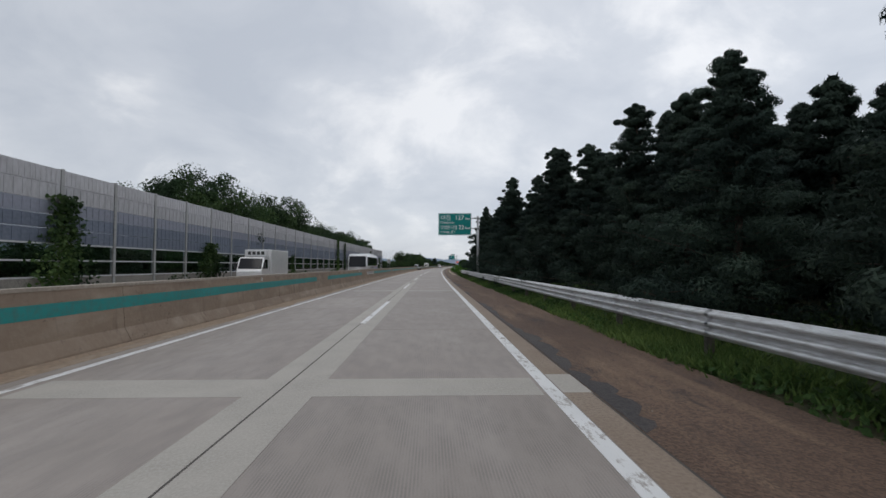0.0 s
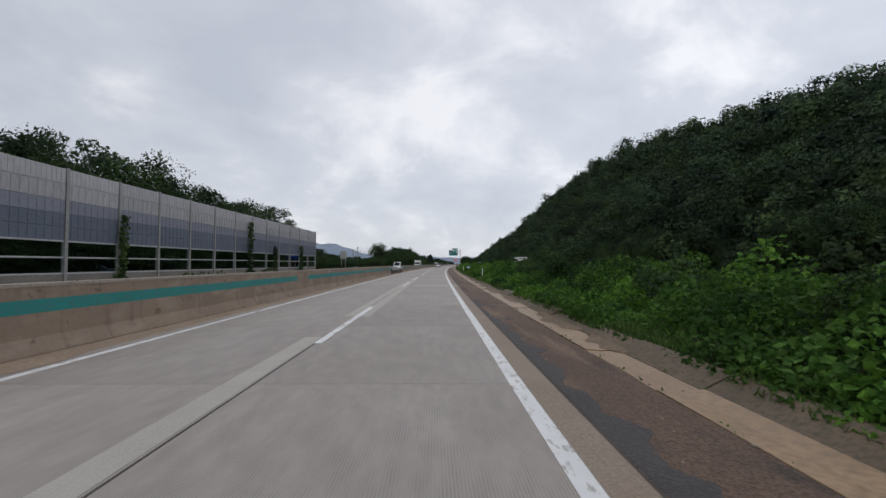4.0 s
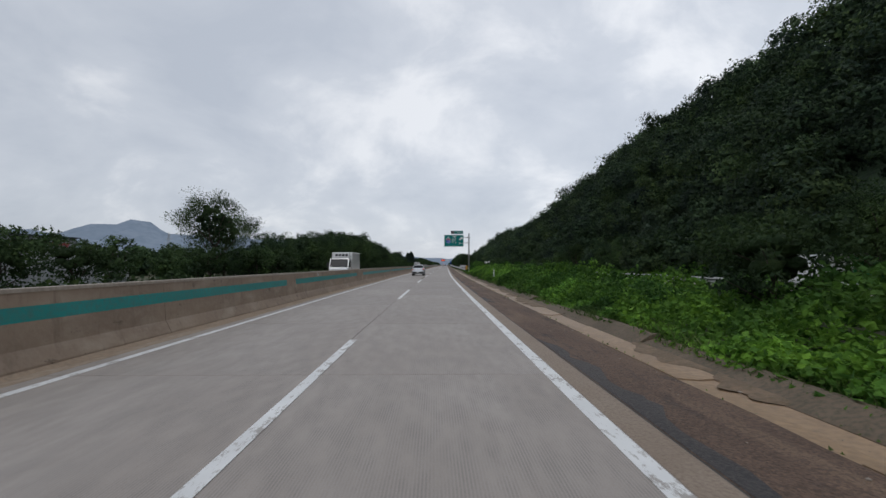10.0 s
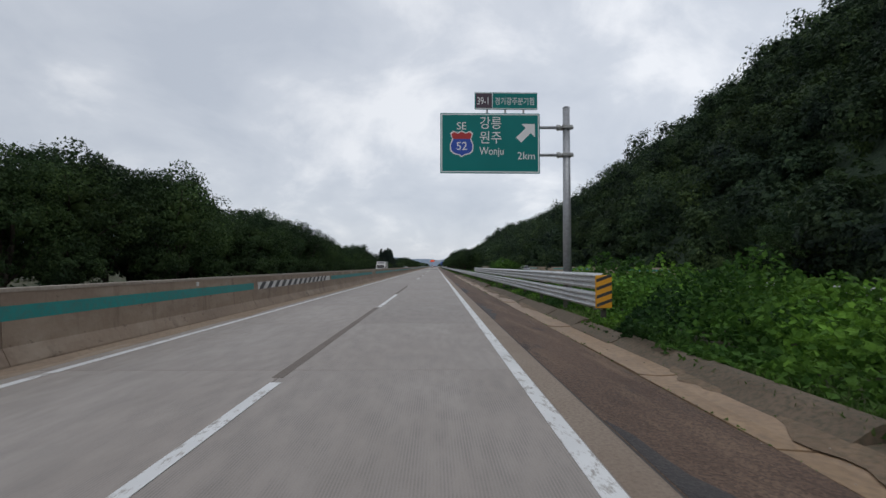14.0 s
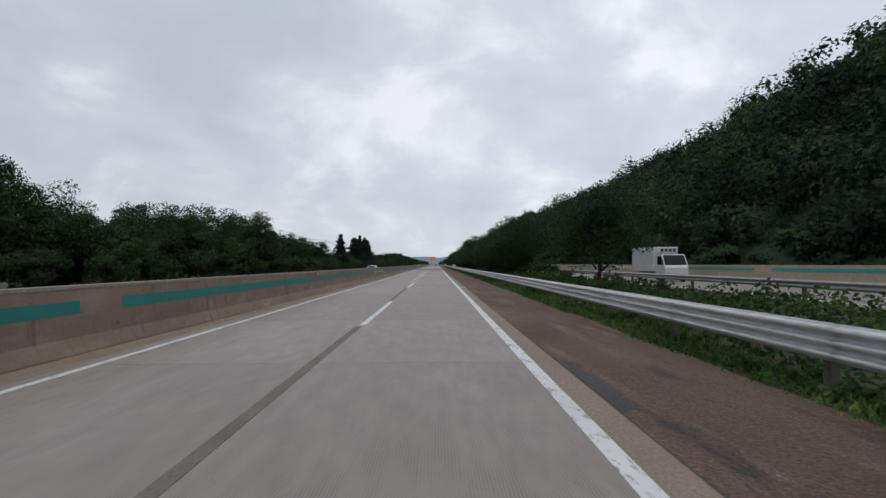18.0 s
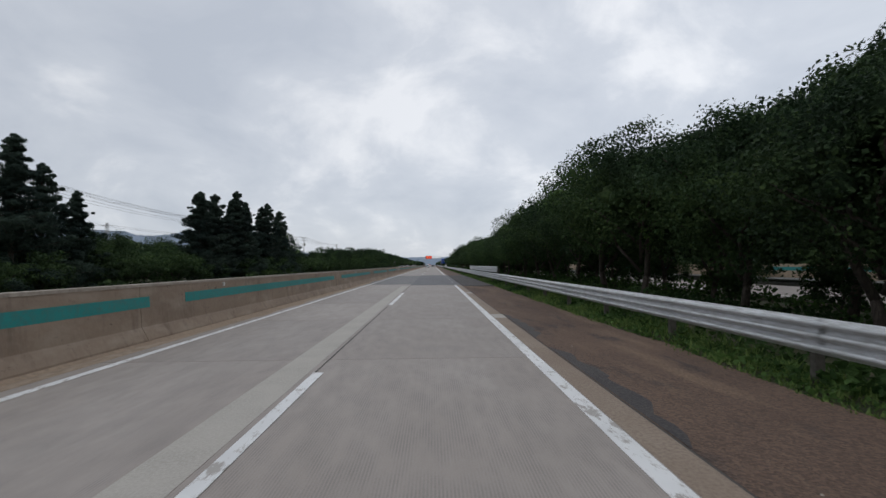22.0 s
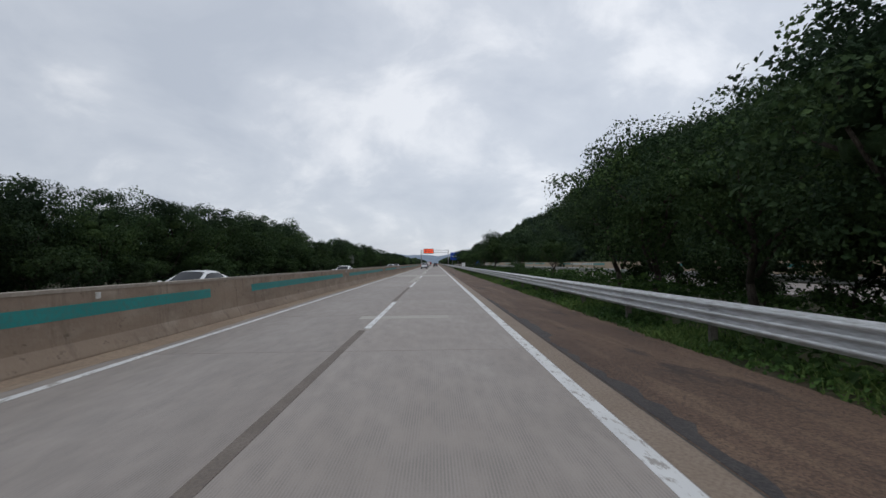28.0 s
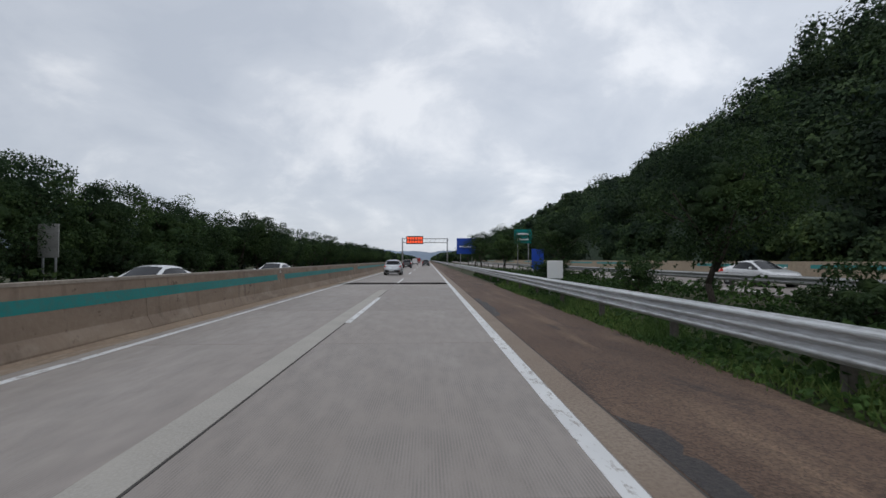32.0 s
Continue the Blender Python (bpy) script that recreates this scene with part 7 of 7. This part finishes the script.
# phone mast
mast = empty("phone_mast", at(279, -95, 0) @ Matrix.Scale(1.07, 4))
tagged(mast, "tall lattice phone mast with antenna panels at the top", "mast")
for a in range(3):
    x, y = 0.8 * math.cos(a * 2.094), 0.8 * math.sin(a * 2.094)
    bm = bm_new()
    rod(bm, (x, y, -0.3), (x * 0.6, y * 0.6, 26), 0.12, 0.08, 8)
    part("leg", bm, ZINC_DULL, mast)
for k in range(17):
    z = k * 1.5
    bm = bm_new()
    for a in range(3):
        f0, f1 = 0.8 * (1 - 0.4 * z / 26), 0.8 * (1 - 0.4 * (z + 1.5) / 26)
        a0, a1 = a * 2.094, (a + 1) * 2.094
        rod(bm, (f0 * math.cos(a0), f0 * math.sin(a0), z), (f1 * math.cos(a1), f1 * math.sin(a1), z + 1.5), 0.04, 0.04, 5)
    part("brace", bm, ZINC_DULL, mast)
bm = bm_new()
bmesh.ops.create_cone(bm, cap_ends=True, segments=16, radius1=2.0, radius2=2.0, depth=0.12, matrix=pose(0, 0, 24.2))
part("platform", bm, ZINC_DULL, mast)
for k in range(9):
    a = k * 0.698
    bm = bm_new()
    box(bm, -0.16, 0.16, -0.09, 0.09, 24.0, 26.2, 0.03)
    p = part("antenna", bm, PALE_WALL, mast)
    p.matrix_basis = pose(2.1 * math.cos(a), 2.1 * math.sin(a), 0, 0, 0, math.degrees(a) + 90)
bm = bm_new()
rod(bm, (0, 0, 24), (0, 0, 28.6), 0.05, 0.03, 6)
part("lightning_rod", bm, ZINC_DULL, mast)

# power line
def pylon(s, d, h):
    g = empty("power_pylon", at(s, d, 0))
    tagged(g, "distant steel lattice power pylon", "pylon", "power pylons")
    b = h * 0.07
    for sx in (-1, 1):
        for sy in (-1, 1):
            bm = bm_new()
            rod(bm, (sx * b, sy * b, -1), (sx * b * 0.2, sy * b * 0.2, h), 0.14, 0.07, 5)
            part("leg", bm, ZINC_DULL, g)
    for k in range(8):
        z0, z1 = h * k / 8, h * (k + 1) / 8
        f0, f1 = b * (1 - 0.8 * k / 8), b * (1 - 0.8 * (k + 1) / 8)
        bm = bm_new()
        for sy in (-1, 1):
            rod(bm, (-f0, sy * f0, z0), (f1, sy * f1, z1), 0.06, 0.06, 4)
            rod(bm, (f0, sy * f0, z0), (-f1, sy * f1, z1), 0.06, 0.06, 4)
        part("brace", bm, ZINC_DULL, g)
    for z, w in ((h * 0.70, 3.6), (h * 0.82, 3.0), (h * 0.94, 2.4)):
        bm = bm_new()
        rod(bm, (-w, 0, z), (w, 0, z), 0.10, 0.10, 5)
        part("cross_arm", bm, ZINC_DULL, g)


PYLONS = [(560, -100, 19), (640, -124, 19), (720, -84, 17), (560, -210, 26)]
for s, d, h in PYLONS:
    pylon(s, d, h)
cable = empty("power_cables")
tagged(cable, "thin black power cables sagging between pylons", "cable")
for (s0, d0, h0), (s1, d1, h1) in ((PYLONS[0], (500, -66, 19)), (PYLONS[0], PYLONS[1]), (PYLONS[1], PYLONS[2])):
    for zf, off in ((0.70, -3.4), (0.70, 3.4), (0.82, -2.8), (0.82, 2.8), (0.94, 2.2), (0.94, -2.2)):
        a, b = W(s0, d0 + off, h0 * zf), W(s1, d1 + off, h1 * zf)
        pts = [a.lerp(b, i / 8) - Vector((0, 0, 5.0 * i / 8 * (1 - i / 8))) for i in range(9)]
        part("wire", tube(pts, 0.035), STRIPE_BLACK, cable)

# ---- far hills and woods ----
# no haze in the air: its blue-grey is painted into these two colours
HAZE_TINT = surface("haze_tinted_far_woods", (0.23, 0.28, 0.345), (0.26, 0.31, 0.375), (0.20, 0.25, 0.31), 1.0, big=0.006, small=0.05, grain=0.0, spec=0.0)
HAZE_TINT_NEAR = surface("haze_tinted_wooded_hill", (0.06, 0.085, 0.085), (0.075, 0.10, 0.10), (0.05, 0.07, 0.07), 1.0, big=0.02, small=0.15, grain=0.0, spec=0.0)


def far_hill(name, label, s, d, length, depth, h, seed, material, turn=0.0):
    """A long rounded ridge with a broken skyline."""
    nx, ny = 60, 14
    vs = []
    for i in range(nx + 1):
        for j in range(ny + 1):
            u, v = i / nx, j / ny
            base = math.sin(math.pi * u) ** 0.8 * math.sin(math.pi * v)
            nz = noise.fractal(Vector((u * 7 + seed, v * 2.5, seed * 0.7)), 0.9, 2.1, 6)
            vs.append(((u - 0.5) * length, (v - 0.5) * depth, -2 + max(0, h * base * (0.75 + 0.45 * nz) + 0.6 * nz * base)))
    fs = [(i * (ny + 1) + j, (i + 1) * (ny + 1) + j, (i + 1) * (ny + 1) + j + 1, i * (ny + 1) + j + 1) for i in range(nx) for j in range(ny)]
    ob = mesh_ob(name, vs, fs, material)
    ob.matrix_basis = at(s, d, 0, turn)
    for f in ob.data.polygons:
        f.use_smooth = True
    tagged(ob, label, "hill", kind="structure")


far_hill("backdrop_hill", "far wooded mountain ridge, tinted blue-grey with painted haze", 1500, -900, 1500, 500, 120, 3.0, HAZE_TINT, 20)
far_hill("backdrop_hill", "far wooded mountain ridge, tinted blue-grey with painted haze", 1100, -1000, 1200, 500, 95, 9.0, HAZE_TINT, 70)
far_hill("backdrop_hill", "far wooded mountain ridge, tinted blue-grey with painted haze", 500, -1100, 1300, 500, 85, 14.0, HAZE_TINT, 90)
far_hill("backdrop_hill", "low wooded hills on the horizon with painted haze", 2300, -100, 1400, 400, 55, 5.0, HAZE_TINT, 5)
far_hill("backdrop_hill", "low wooded hills on the horizon with painted haze", 2300, 500, 1200, 400, 90, 6.0, HAZE_TINT, -10)
far_hill("backdrop_hill", "low wooded hill beyond the fields", 60, -420, 700, 220, 22, 21.0, HAZE_TINT_NEAR, 90)

# a band of far trees closing the fields on the left and the road's far end
rng = np.random.default_rng(17)
fields = Woods()


def far_tree(s, d, r):
    fields.add(s, d, r, far_temps, 0.26 * r, r * 0.75, rng.uniform(0.9, 1.4))


for s in np.arange(-30, 145, 5.0):
    far_tree(s, -34 + rng.uniform(-4, 4), rng.uniform(1.6, 2.8))
for s in np.arange(270, 900, 4.0):
    far_tree(s, -28 + rng.uniform(-3, 3), rng.uniform(2.0, 3.2))
    far_tree(s + 2, -48 + rng.uniform(-6, 6), rng.uniform(1.5, 2.8))
for s in np.arange(-100, 1500, 6.0):
    far_tree(s, -130 + rng.uniform(-14, 14), rng.uniform(2.6, 4.2))
for s in np.arange(900, 1500, 5.0):
    far_tree(s, -21 + rng.uniform(-3, 3), rng.uniform(2.6, 4.0))
    far_tree(s, 12 + rng.uniform(-2, 3), rng.uniform(2.4, 3.6))
fields.build("far_woods", "bands of far dark green trees across the fields", 23)


# utility poles in the fields on the left
def utility_pole(s, d, h):
    g = empty("utility_pole", at(s, d, 0))
    tagged(g, "grey concrete utility pole with cross arms in the field", "utility pole", "utility poles")
    bm = bm_new()
    rod(bm, (0, 0, -0.3), (0, 0, h), 0.17, 0.10, 10)
    part("pole", bm, PLINTH, g, "", True)
    for z, w in ((h - 0.4, 1.1), (h - 1.3, 0.9)):
        bm = bm_new()
        box(bm, -w, w, -0.05, 0.05, z - 0.05, z + 0.05)
        arm = part("cross_arm", bm, ZINC_DULL, g)
        for x in (-w * 0.9, -w * 0.4, w * 0.4, w * 0.9):
            bm = bm_new()
            rod(bm, (x, 0, z + 0.05), (x, 0, z + 0.28), 0.05, 0.03, 8)
            part("insulator", bm, SIGN_WHITE, arm)
    bm = bm_new()
    rod(bm, (0.34, 0, h - 3.1), (0.34, 0, h - 2.2), 0.24, 0.24, 12)
    part("transformer", bm, ZINC_DULL, g, "", True)


FIELD_POLES = [(514, -44.5, 12.0), (570, -44.5, 12.0), (626, -44.5, 12.0), (682, -44.5, 12.0)]
for s, d, h in FIELD_POLES:
    utility_pole(s, d, h)
wires = empty("utility_wires")
tagged(wires, "thin black wires sagging between the utility poles", "cable")
for (s0, d0, h0), (s1, d1, h1) in zip(FIELD_POLES, FIELD_POLES[1:]):
    for off, dz in ((-1.0, -0.12), (-0.45, -0.12), (0.45, -0.12), (1.0, -0.12), (0.8, -1.02), (-0.8, -1.02)):
        a, b = W(s0, d0 + off, h0 + dz), W(s1, d1 + off, h1 + dz)
        pts = [a.lerp(b, i / 8) - Vector((0, 0, 3.6 * i / 8 * (1 - i / 8))) for i in range(9)]
        part("wire", tube(pts, 0.018), STRIPE_BLACK, wires)
